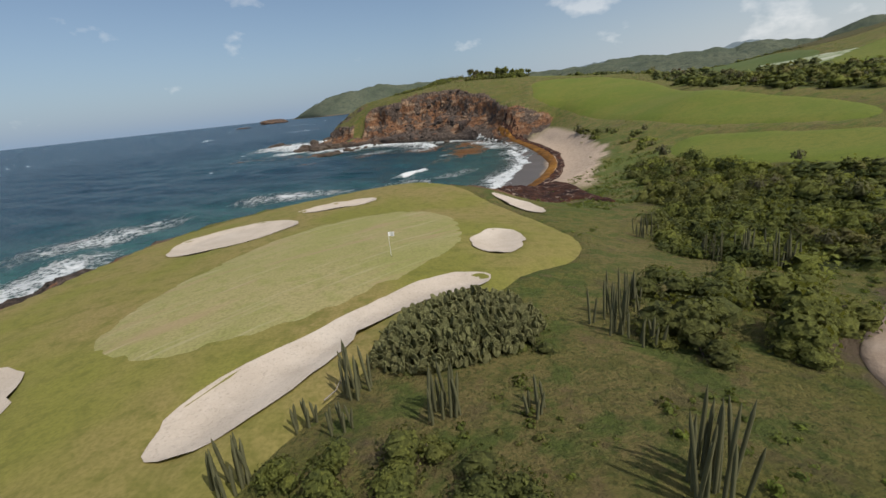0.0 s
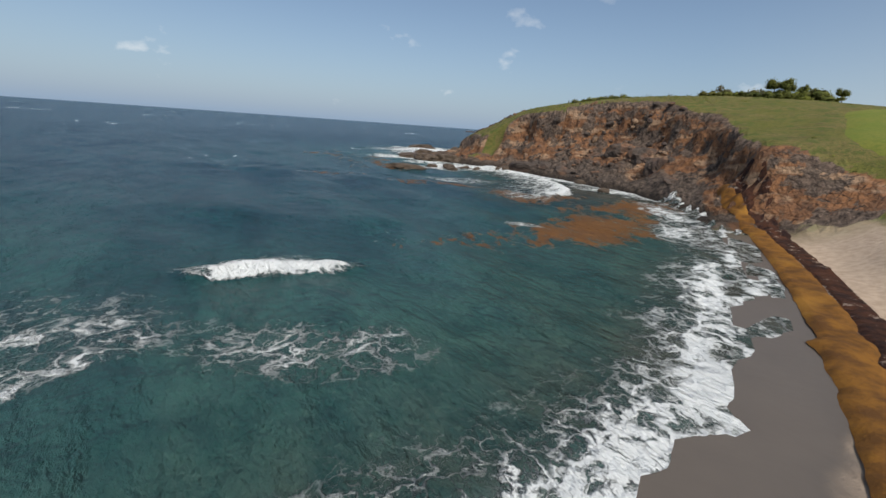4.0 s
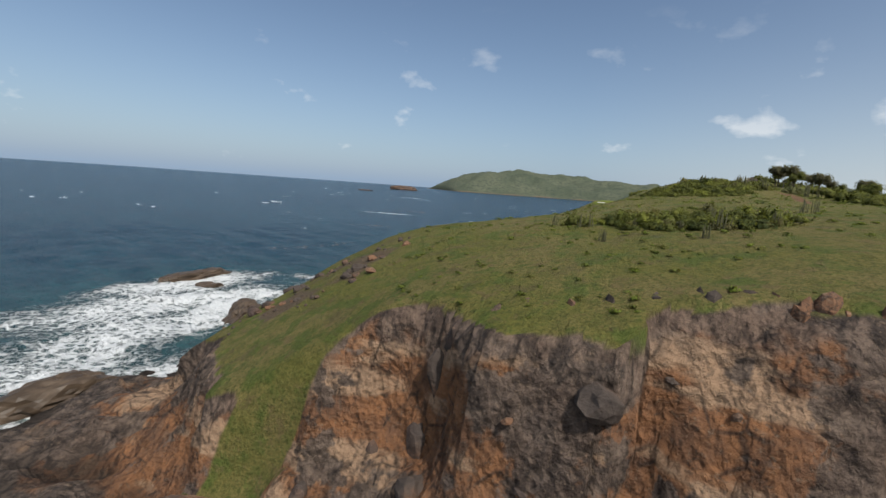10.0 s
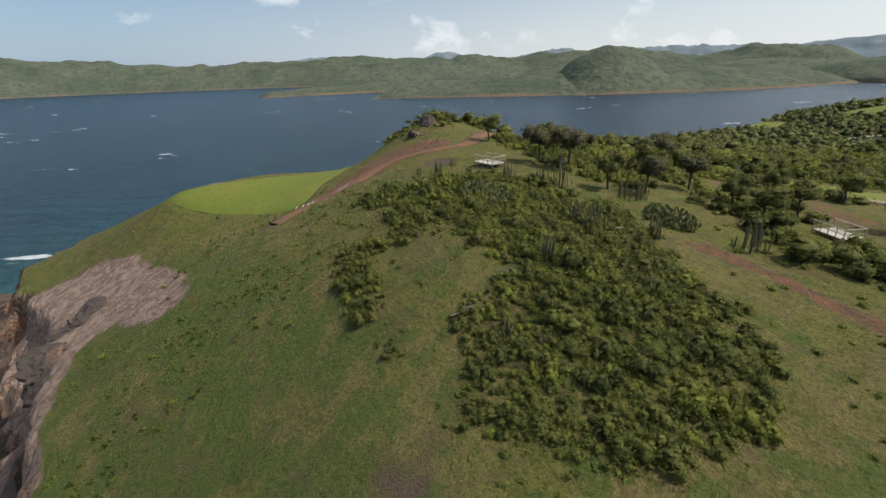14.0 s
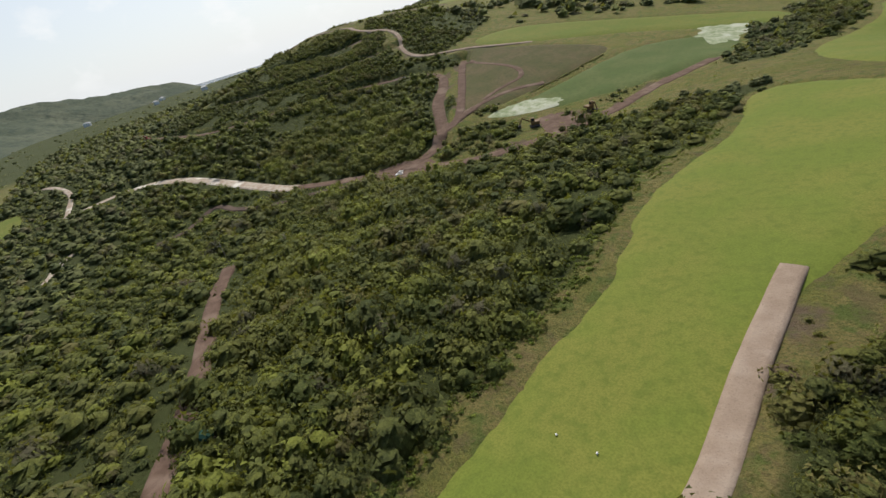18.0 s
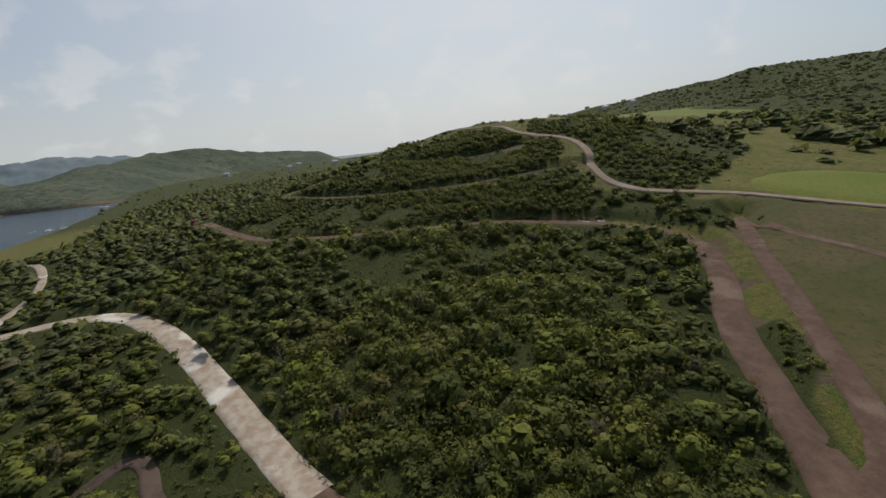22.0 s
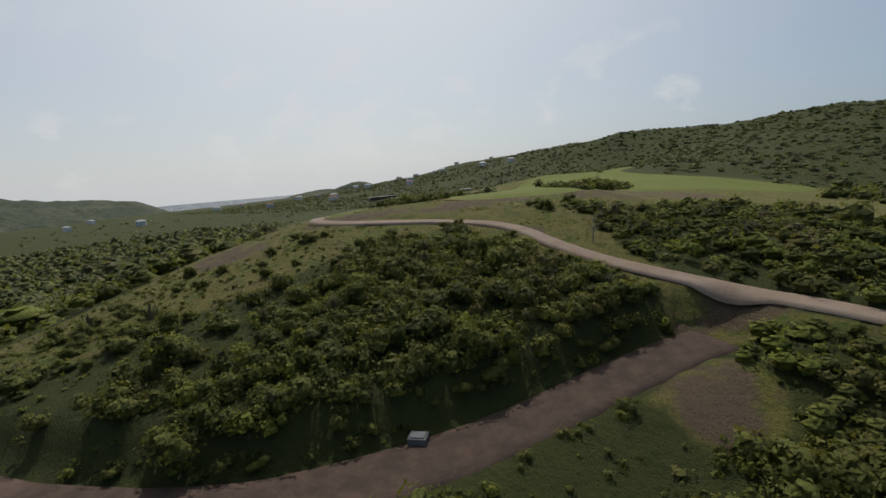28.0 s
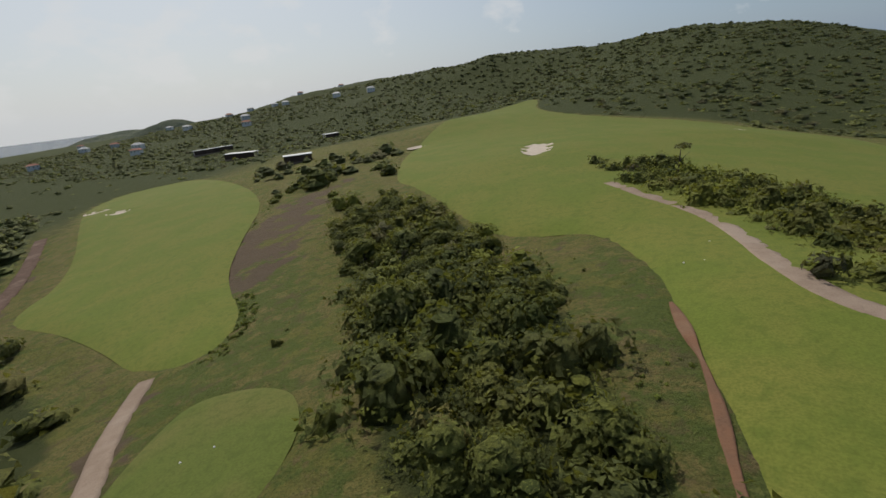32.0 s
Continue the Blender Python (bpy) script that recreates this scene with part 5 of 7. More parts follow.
FLOATING = [   # rafts of floating weed: centre, half length, half width, turn, strength
    (14, 205, 20, 9, 75, 0.62), (6, 196, 16, 6, 60, 0.45), (11, 178, 24, 10, 72, 0.66), (0, 160, 18, 7, 50, 0.42), (-5, 199, 9, 6, 30, 0.60), (-12, 201, 9, 5, 0, 0.56), (-30, 200, 20, 6, 20, 0.50), (-58, 193, 18, 5, 20, 0.46), (-1, 206, 9, 4, 60, 0.56), (-66, 230, 24, 6, 140, 0.50), (-84, 250, 26, 5, 120, 0.46),
    (-65, 235, 16, 5, 40, 0.54), (-58, 231, 14, 5, 10, 0.54), (-76, 242, 14, 4, 60, 0.5), (-104, 240, 14, 4, 20, 0.5), (-90, 240, 60, 14, 140, 0.36), (-180, 700, 40, 7, 20, 0.5), (-300, 900, 60, 10, 10, 0.45), (-150, 520, 30, 5, 30, 0.40), (-128, 420, 40, 6, 70, 0.34),
]
wx = spacing([(-4800, -1500, 300), (-1500, -400, 40), (-400, -150, 5), (-150, -64, 2.2), (-64, 40, 1.15), (40, 120, 4), (120, 700, 9), (700, 1700, 40), (1700, 4800, 300)])
wy = spacing([(-4800, -400, 300), (-400, 20, 12), (20, 60, 3), (60, 86, 2.0), (86, 262, 1.15), (262, 300, 2.0), (300, 520, 2.4), (520, 700, 4), (700, 1400, 16), (1400, 4800, 200)])
WX, WY = np.meshgrid(wx, wy, indexing="ij")
w_out = -shore(WX, WY)[0]


def blobs(rows):
    out = np.zeros(WX.shape)
    for cx, cy, a, b, turn, strength in rows:
        c, s = math.cos(radians(turn)), math.sin(radians(turn))
        u, v = (WX - cx) * c + (WY - cy) * s, -(WX - cx) * s + (WY - cy) * c
        out = np.maximum(out, strength * np.exp(-((u / a) ** 2 + (v / b) ** 2) ** 1.3))
    return out


w_foam = blobs(SURF)
crest_lift = np.zeros(WX.shape)
for line, trail, strength in BREAKERS:
    line = smooth_ring(line, False)
    off = np.full(WX.shape, 1e3)
    for (ax, ay), (bx, by) in zip(line[:-1], line[1:]):
        ex, ey = bx - ax, by - ay
        long = math.hypot(ex, ey)
        raw = ((WX - ax) * ex + (WY - ay) * ey) / long ** 2
        u = np.clip(raw, 0, 1)
        d = np.hypot(WX - ax - u * ex, WY - ay - u * ey)
        left = ex * (WY - ay) - ey * (WX - ax) > 0
        d = np.where(left, d, -d)
        off = np.where(np.abs(d) < np.abs(off), d, off)
    off = off + 0.9 * rough(WX, WY, 3.5, 83, 3)
    ends = np.exp(-(np.maximum(0, np.hypot(WX - line[:, 0].mean(), WY - line[:, 1].mean()) - 0.42 * np.hypot(*(line[-1] - line[0])) - trail) / 5.0) ** 2)
    behind = np.where(off > 0, np.exp(-np.maximum(off - 0.8, 0) / trail), np.exp(-(off / 0.7) ** 2))
    body = 0.55 + 0.45 * np.exp(-(np.maximum(off, 0) / 1.7) ** 2)
    w_foam = np.maximum(w_foam, 1.12 * strength * behind * body * ends)
    crest_lift = np.maximum(crest_lift, 0.75 * strength * np.exp(-((off - 0.6) / np.where(off > 0.6, 2.6, 0.8)) ** 2) * ends)
w_foam = np.maximum(w_foam, np.where((WX > -2) & (WY < 222), 0.30, 0.55) * np.exp(-(np.maximum(w_out, 0) / 4.0) ** 1.2) * (WX < 700))
w_shallow = np.clip(np.exp(-np.maximum(w_out - 6, 0) / 36.0) + 0.5 * blobs([(q[0], q[1], q[2] * 1.8, q[3] * 2.4, q[4], min(q[5], 0.6)) for q in SURF]), 0, 1) * (WX < 130) * (1 - 0.35 * step(170, 215, WY))
w_silt = np.exp(-np.maximum(w_out, 0) / 9.0) * step(250, 235, WY) * step(80, 100, WY) + blobs([(0, 222, 24, 12, 120, 0.8)])
w_weed = blobs(FLOATING)
near = step(400, 200, np.hypot(WX + 30, WY - 250))
wz = (0.28 * np.sin((WX * 0.45 + WY * 0.9) / 2.6 + rough(WX, WY, 25, 12, 2) * 2.4) + 0.34 * rough(WX, WY * 1.0, 9, 14, 3)) * near * step(0, 14, w_out) + 0.35 * (w_foam > 0.4) * rough(WX, WY, 4, 19, 3) * near * step(0, 6, w_out)
for cx, cy, a, b, turn, lift in [(-60, 120, 50, 5, 12, 0.6), (-50, 190, 60, 6, 20, 0.7), (-30, 150, 40, 5, 25, 0.6)]:
    c, s = math.cos(radians(turn)), math.sin(radians(turn))
    u, v = (WX - cx) * c + (WY - cy) * s, -(WX - cx) * s + (WY - cy) * c
    wz = wz + lift * np.exp(-((u / a) ** 2 + (v / b) ** 2))
wz = wz + crest_lift * step(0, 3, w_out)
wz = np.where(w_out > 0, wz, np.minimum(wz, 0.05))
# thin wash running up the sand
run_up = 3.0 + 2.6 * rough(WX, WY, 14, 29, 3)
on_sand = (w_out <= 0.6) & (w_out > -run_up) & (WX > -2) & (WX < 36) & (WY > 84) & (WY < 222)
wz = np.where(on_sand, np.maximum(wz, surface(WX, WY) + 0.05), wz)
w_foam = np.where(on_sand, np.maximum(w_foam * 0.9, 0.24 + 0.40 * step(-run_up + 1.0, -run_up + 0.1, w_out)), w_foam)
sea = sheet("sea", wx, wy, wz, SEA, {"foam": w_foam, "shallow": w_shallow, "silt": w_silt, "weed": w_weed}, kept=w_out > -12)
tagged(sea, "blue-green sea with white surf and floating seaweed", "sea", kind="structure")


# ---- far land across the bay and behind the hills ----
def make_far():
    n = Nodes("far_forest", 0.95, 0, 0.1)
    p = n.place()
    # forest green greyed and lightened a little to paint in distance haze
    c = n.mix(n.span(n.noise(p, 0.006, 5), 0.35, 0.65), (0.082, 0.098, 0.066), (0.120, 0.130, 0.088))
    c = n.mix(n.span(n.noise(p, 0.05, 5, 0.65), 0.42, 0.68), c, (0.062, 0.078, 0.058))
    low = n.node("ShaderNodeSeparateXYZ", Vector=p).outputs[2]
    shoreline = n.span(n.math("ADD", low, n.math("MULTIPLY", n.noise(p, 0.01, 4), 16.0)), 14.0, 9.0, 0, 0.8)
    c = n.mix(shoreline, c, (0.20, 0.135, 0.085))
    return n.done(c, n.bump(n.noise(p, 0.06, 6, 0.65), 1.0, 7.0))


FAR = make_far()
# the haze over the farthest mountains is put into this pale blue base colour
FAR_HAZE = plain("haze_tinted_hills", (0.165, 0.205, 0.225), 1.0, vary=0.12, scale=0.004, bump=0.0)


def far_range(points, half, seed, label, material=None):
    """A range of wooded hills along a line of (x, y, height)."""
    p = np.array(points, float)
    d = np.append(0, np.cumsum(np.hypot(*(p[1:, :2] - p[:-1, :2]).T)))
    s = np.linspace(0, d[-1], max(12, int(d[-1] / 14)))
    k = np.exp(-((s[:, None] - s[None, :]) / (half * 0.28)) ** 2)
    k /= k.sum(1)[:, None]
    x, y, h = (k @ np.interp(s, d, p[:, i]) for i in range(3))
    t = np.gradient(np.column_stack([x, y]), axis=0)
    t /= np.hypot(*t.T)[:, None]
    v = np.linspace(-1, 1, 41)
    vx, vy = x[:, None] - t[:, 1:] * v * half, y[:, None] + t[:, :1] * v * half
    fade = np.minimum(1, np.minimum(s, d[-1] - s) / (half * 0.5))[:, None]
    body = (1 - np.abs(v) ** 1.5)[None, :] * fade ** 0.6
    z = h[:, None] * body * (1 + 0.30 * rough(vx, vy, 260, seed, 4)) + h[:, None] * 0.10 * rough(vx, vy, 60, seed + 5, 3) * body ** 0.5 + 4 * body ** 0.2 - 3
    i = np.arange(z.size).reshape(z.shape)
    f = np.stack([i[:-1, :-1], i[1:, :-1], i[1:, 1:], i[:-1, 1:]], -1).reshape(-1, 4)
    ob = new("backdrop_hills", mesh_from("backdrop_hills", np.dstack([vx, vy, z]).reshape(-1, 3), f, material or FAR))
    return tagged(ob, label, "hills", kind="structure")


far_range([(-980, 3300, 60), (-760, 3450, 150), (-350, 3560, 155), (150, 3560, 145), (700, 3400, 125), (1200, 3100, 150), (1750, 2800, 120)], 420, 21, "hazy wooded headland far across the bay")
far_range([(300, 4250, 100), (640, 4100, 130), (1100, 3960, 140), (1525, 3830, 178), (1880, 3630, 130), (2210, 3430, 172), (2580, 3080, 135), (2930, 2750, 178), (3150, 2440, 145), (3335, 2144, 165), (3550, 1660, 140), (3700, 1200, 150), (3750, 823, 180), (3780, 400, 120), (3780, -100, 90)], 520, 41, "mountains far behind the bay, painted pale blue for haze", FAR_HAZE)
far_range([(1250, 2450, 60), (1500, 2250, 150), (1750, 2100, 95), (2050, 1750, 150), (2350, 1500, 90), (2500, 1300, 140), (2700, 900, 110)], 360, 43, "dim green hills behind the bay shore")
far_range([(900, 2700, 95), (1400, 2300, 112), (1900, 2050, 92), (2500, 1900, 100), (3000, 1500, 100)], 420, 22, "green wooded hills across the bay")
far_range([(330, 1750, 8), (480, 1720, 16), (640, 1700, 20), (800, 1640, 40)], 90, 23, "low brown cliffs across the bay")
far_range([(560, 1400, 30), (760, 1150, 34), (930, 980, 40), (1060, 900, 44), (1240, 850, 40), (1500, 800, 34)], 150, 24, "round wooded hill beyond the bay")
far_range([(790, 1090, 14), (860, 1050, 60), (906, 1015, 92), (965, 975, 72), (1060, 900, 20)], 150, 31, "round wooded peak standing over the bay")
far_range([(1000, 1500, 44), (1400, 1250, 52), (1800, 1000, 52), (2200, 800, 50)], 300, 25, "wooded slopes behind the bay shore")
far_range([(1400, 760, 40), (1900, 560, 80), (2300, 350, 125), (2400, 0, 105), (2420, -260, 60), (2400, -420, 30)], 330, 26, "long wooded ridge with scattered houses")
far_range([(1500, -640, 60), (1800, -900, 70), (2200, -800, 40)], 240, 27, "hazy wooded ridge behind the valley")


# ---- plants ----
def part(name, mesh, parent, label="", matrix=None):
    """One mesh as a part of a thing."""
    ob = new(name, mesh)
    ob.parent = parent
    if matrix is not None:
        ob.matrix_basis = matrix
    return tagged(ob, label)


def ball(rings, sides):
    """Corners and triangles of a unit ball of stacked rings, open below."""
    a = np.linspace(0, 2 * np.pi, sides, endpoint=False)
    lat = np.sin(np.linspace(-0.5, 1.2, rings + 1))
    co = [(math.cos(t + r) * math.sqrt(1 - q * q), math.sin(t + r) * math.sqrt(1 - q * q), q) for r, q in enumerate(lat) for t in a] + [(0, 0, 1.0)]
    f = []
    for r in range(rings):
        for k in range(sides):
            p, q = r * sides + k, r * sides + (k + 1) % sides
            f += [(p, q, q + sides), (p, q + sides, p + sides)]
    f += [(rings * sides + k, rings * sides + (k + 1) % sides, len(co) - 1) for k in range(sides)]
    return np.array(co), np.array(f)


def unit(v):
    return v / (np.linalg.norm(v, axis=1)[:, None] + 1e-9)


def crown_template(seed, dense, size, lobes, rings=4, sides=7, h=0.9, lift=0.2):
    """A crown of unit radius: uneven lobes of foliage wrapped in leaf sprays. Corners, triangles and soft normals."""
    g = np.random.default_rng(seed)
    lc = np.column_stack([g.normal(0, 0.42, (lobes, 2)), g.uniform(0.18, 0.66, lobes) * h])
    lc[:, :2] *= np.minimum(1, 0.66 / (np.hypot(lc[:, 0], lc[:, 1]) + 1e-6))[:, None]
    lr = g.uniform(0.32, 0.62, lobes)
    squash = np.array((1, 1, h * 0.80))
    co, f, nr = np.zeros((0, 3)), np.zeros((0, 3), int), np.zeros((0, 3))
    bc, bf = ball(rings, sides)
    for k in range(lobes):
        shape = bc * (0.78 + g.uniform(-0.10, 0.08, (len(bc), 1))) * lr[k] * squash + lc[k]
        f = np.vstack([f, bf + len(co)])
        co = np.vstack([co, shape])
        nr = np.vstack([nr, unit(bc + g.normal(0, 0.18, bc.shape) + (0, 0, lift))])
    k = g.choice(lobes, dense, p=lr ** 2 / (lr ** 2).sum())
    d = g.normal(0, 1, (dense, 3))
    d[:, 2] = np.abs(d[:, 2]) * 1.1 - 0.2
    d = unit(d)
    c = lc[k] + d * lr[k][:, None] * squash * g.uniform(0.86, 1.10, (dense, 1))
    c[:, 2] = np.maximum(c[:, 2], 0.06 * h)
    nrm = unit(d + g.normal(0, 0.5, (dense, 3)) + (0, 0, 0.2))
    u = unit(np.cross(nrm, g.normal(0, 1, (dense, 3))))
    w = np.cross(nrm, u)
    s = size * g.uniform(0.55, 1.35, (dense, 1))
    cards = np.stack([c - u * s * 0.55, c + u * s * 0.55 - w * s * 0.1, c + w * s * 0.62 + nrm * s * 0.15], 1)
    f = np.vstack([f, np.arange(dense * 3).reshape(-1, 3) + len(co)])
    soft = unit(d + 0.32 * nrm + (0, 0, lift))
    return np.vstack([co, cards.reshape(-1, 3)]), f, np.vstack([nr, np.repeat(soft, 3, axis=0)])


CROWNS_NEAR = [crown_template(100 + i, 190, 0.122, 4, 1, 6) for i in range(12)]
CROWNS_MID = [crown_template(200 + i, 38, 0.15, 2, 2, 5) for i in range(8)]
CROWNS_FAR = [crown_template(300 + i, 3, 0.30, 1, 2, 5, lift=0.6) for i in range(8)]
CROWNS_SCRUB = [crown_template(250 + i, 18, 0.36, 1, 1, 5) for i in range(6)]
CROWNS_DRY = [crown_template(400 + i, 80, 0.16, 1, 1, 5) for i in range(4)]
WAY = np.array([m.translation[:2] for _, m in PATH] + [(420, 150), (432, 130), (448, 108), (464, 86), (392, 110), (388, 86), (404, 68)])


def way_gap(x, y):
    """Distance of plants from the route, which sets how finely they are made."""
    return np.min(np.hypot(x[:, None] - WAY[None, :, 0], y[:, None] - WAY[None, :, 1]), axis=1)


def clear_of_surfaces(x, y, room, inside_turf=False):
    ok = np.ones(x.shape, bool)
    for ring in DARK_RINGS + RED_RINGS + ([] if inside_turf else FLAT_RINGS):
        ok &= ring_depth(x, y, ring) < -room * 0.8
    for ring in BUNKER_RINGS:
        ok &= ring_depth(x, y, ring) < -room
    for line, w in ROAD_LINES:
        ok &= line_gap(x, y, line) > w / 2 + room
    return ok


def scatter(ring, share, rmax, rng, inside_turf=False):
    """Places and radii of crowns inside an outline."""
    gap = rmax * (1.04 if rmax > 1.4 else 0.94) / math.sqrt(min(share, 1.0))
    xs, ys = np.arange(ring[:, 0].min(), ring[:, 0].max(), gap), np.arange(ring[:, 1].min(), ring[:, 1].max(), gap)
    x, y = (q.ravel() for q in np.meshgrid(xs, ys, indexing="ij"))
    x, y = x + rng.uniform(-0.55, 0.55, x.size) * gap, y + rng.uniform(-0.55, 0.55, x.size) * gap
    r = rmax * (1.18 if rmax > 1.4 else 1.0) * rng.uniform(0.62, 1.2, x.size) * np.where(rng.uniform(0, 1, x.size) < 0.22, 1.45 if rmax > 1.2 else 1.8, 1.0)
    if share < 0.9:
        keep = rough(x, y, 14, 66, 3) > (0.45 - share) * 0.8
        x, y, r = x[keep], y[keep], r[keep]
    keep = (ring_depth(x, y, ring) > 0.3)
    x, y, r = x[keep], y[keep], r[keep]
    keep = clear_of_surfaces(x, y, 0.9, inside_turf)
    x, y, r = x[keep], y[keep], r[keep]
    r = np.where(clear_of_surfaces(x, y, 2.3, inside_turf), r, r * 0.5)
    return x, y, r


def planting(name, x, y, r, material, rng, templates, label, category, tall=(0.72, 1.15), sunk=0.25):
    """Many crowns as one mass of leaves."""
    z = ground_at(x, y)
    cos, faces, nrs, tones, at = [], [], [], [], 0
    tone = np.clip(rng.uniform(0, 1, len(x)) * 0.7 + 0.15 + 0.25 * rough(x, y, 17, 71, 2), 0, 1)
    pick = rng.integers(0, len(templates), len(x))
    turn = rng.uniform(0, 2 * np.pi, len(x))
    up = rng.uniform(*tall, len(x))
    for k, (tc, tf, tn) in enumerate(templates):
        m = np.where(pick == k)[0]
        if not len(m):
            continue
        c, s = np.cos(turn[m])[:, None], np.sin(turn[m])[:, None]
        px = (tc[None, :, 0] * c - tc[None, :, 1] * s) * r[m][:, None] + x[m][:, None]
        py = (tc[None, :, 0] * s + tc[None, :, 1] * c) * r[m][:, None] + y[m][:, None]
        pz = tc[None, :, 2] * (r[m] * up[m])[:, None] + (z[m] - sunk * r[m])[:, None]
        cos.append(np.stack([px, py, pz], -1).reshape(-1, 3))
        nrs.append(np.stack([tn[None, :, 0] * c - tn[None, :, 1] * s, tn[None, :, 0] * s + tn[None, :, 1] * c, np.repeat(tn[None, :, 2], len(m), 0)], -1).reshape(-1, 3))
        tones.append(np.repeat(tone[m], len(tc)))
        faces.append((tf[None] + (np.arange(len(m)) * len(tc))[:, None, None]).reshape(-1, 3) + at)
        at += len(m) * len(tc)
    if not cos:
        return None
    ob = new(name, mesh_from(name, np.concatenate(cos), np.concatenate(faces), material, True, np.concatenate(nrs), np.concatenate(tones)))
    return tagged(ob, label, category, kind="stuff")


THIN = [   # grassy openings in the woods: outline, share of bushes left
    ([(366, 234), (372, 222), (378, 210), (384, 204), (402, 206), (414, 225), (406, 252), (386, 257), (368, 251), (362, 242)], 0.20),
    ([(294, 303), (290, 292), (276, 281), (266, 286), (262, 297), (274, 307), (286, 308)], 0.22),
    ([(282, 270), (274, 259), (268, 262), (266, 272), (263, 284), (255, 296), (262, 292), (270, 281)], 0.30),
    ([(302, 148), (262, 174), (243, 181), (246, 191), (280, 193), (304, 172)], 0.25),
    ([(150, 392), (168, 384), (184, 374), (180, 370), (160, 378), (146, 386)], 0.25),
    ([(232, 334), (222, 344), (226, 352), (246, 362), (256, 350), (250, 342)], 0.45),
    ([(206, 332), (214, 334), (228, 342), (232, 336), (214, 328)], 0.15),
]
THIN_RINGS = [(smooth_ring(o), share) for o, share in THIN]
rng = np.random.default_rng(7)
PX, PY, PR = [], [], []
SINGLE = {2: 70, 8: 64, 15: 36, 20: 36, 21: 40}   # how many bushes of a wood stand as things of their own
single = []
for k, (ring, share, rmax) in enumerate(WOOD_RINGS):
    far = k in (17, 18, 19)
    big = 1.6 if k == 17 else 2.4 if far else 1.0
    x, y, r = scatter(ring, share, rmax * big, rng, inside_turf=k == 16 or share > 1)
    for thin, left in THIN_RINGS:
        keep = (ring_depth(x, y, thin) < 0) | (rng.uniform(0, 1, len(x)) < left)
        x, y, r = x[keep], y[keep], r[keep]
    if k in SINGLE:
        own = np.zeros(len(x), bool)
        own[rng.permutation(len(x))[:SINGLE[k]]] = True
        single += list(zip(x[own], y[own], r[own]))
        x, y, r = x[~own], y[~own], r[~own]
    PX.append(x), PY.append(y), PR.append(r)
PX, PY, PR = (np.concatenate(q) for q in (PX, PY, PR))
gap_to_way = way_gap(PX, PY)
tone = rough(PX, PY, 26, 88, 2) + rng.uniform(-0.5, 0.5, PX.size)
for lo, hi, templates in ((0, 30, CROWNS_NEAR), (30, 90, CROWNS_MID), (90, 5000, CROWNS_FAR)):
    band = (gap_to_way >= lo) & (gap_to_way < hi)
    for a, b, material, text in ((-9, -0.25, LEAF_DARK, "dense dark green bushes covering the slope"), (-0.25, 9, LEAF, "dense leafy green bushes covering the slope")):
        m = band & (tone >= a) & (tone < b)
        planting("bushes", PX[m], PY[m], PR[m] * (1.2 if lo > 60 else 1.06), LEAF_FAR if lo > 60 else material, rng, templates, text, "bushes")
dry = (rng.uniform(0, 1, PX.size) < 0.05) & (gap_to_way < 90)
planting("dry_bushes", PX[dry] + 1.0, PY[dry], PR[dry] * 0.9, LEAF_GREY, rng, CROWNS_DRY, "greyish half-bare bushes among green ones", "bushes", tall=(1.1, 1.7))

# a clipped-looking hedge between the meadow and the seeded strip
hx = np.interp(np.arange(60), [0, 25, 59], [171.5, 167.5, 164]) + rng.uniform(-0.4, 0.4, 60)
hy = np.linspace(256, 212, 60)
planting("hedge", hx, hy, rng.uniform(0.7, 1.1, 60), LEAF_DARK, rng, CROWNS_MID, "low dark hedge between meadow and seeded strip", "hedge", tall=(0.8, 1.1))

# tall grass and weeds left standing along the edges of the mown turf
ex, ey = [], []
for line, n_edge, lo, hi in (([(84, 424), (91.5, 406), (93, 384), (94, 374), (93.4, 361), (95.4, 351), (99.4, 335), (98, 320), (94, 305), (97, 286)], 800, 0.6, 5.0),
                             ([(466, 141), (471, 128), (491, 114), (506, 97), (540, 44)], 500, -5.0, -0.5)):
    line = smooth_ring(line, False)
    u = rng.uniform(0, len(line) - 1.001, n_edge)
    i = u.astype(int)
    d = line[i + 1] - line[i]
    side = np.column_stack([-d[:, 1], d[:, 0]]) / np.hypot(*d.T)[:, None]
    p = line[i] + d * (u - i)[:, None] + side * rng.uniform(lo, hi, n_edge)[:, None]
    ex.append(p[:, 0]), ey.append(p[:, 1])
ex, ey = np.concatenate(ex), np.concatenate(ey)
keep = clear_of_surfaces(ex, ey, 0.3)
ex, ey = ex[keep], ey[keep]
planting("tall_grass", ex, ey, rng.uniform(0.4, 0.95, ex.size), LEAF_BRIGHT, rng, CROWNS_SCRUB, "tall light green grass along the fairway edge", "grass", tall=(0.6, 1.0))

# woods on the far slopes
n_far = 15000
fx = rng.uniform(160, 1400, n_far)
fy = np.where(np.arange(n_far) < 12800, rng.uniform(-700, -70, n_far), rng.uniform(-1100, 440, n_far))
keep = (fx - 409) ** 2 + (fy - 176) ** 2 > 90 ** 2
keep &= (fy < -60) | (fx > 640)
keep &= clear_of_surfaces(fx, fy, 6.0) & (signed_distance(fx, fy, COAST)[0] > 20)
keep &= rough(fx, fy, 90, 44, 3) > -0.42
fx, fy = fx[keep], fy[keep]
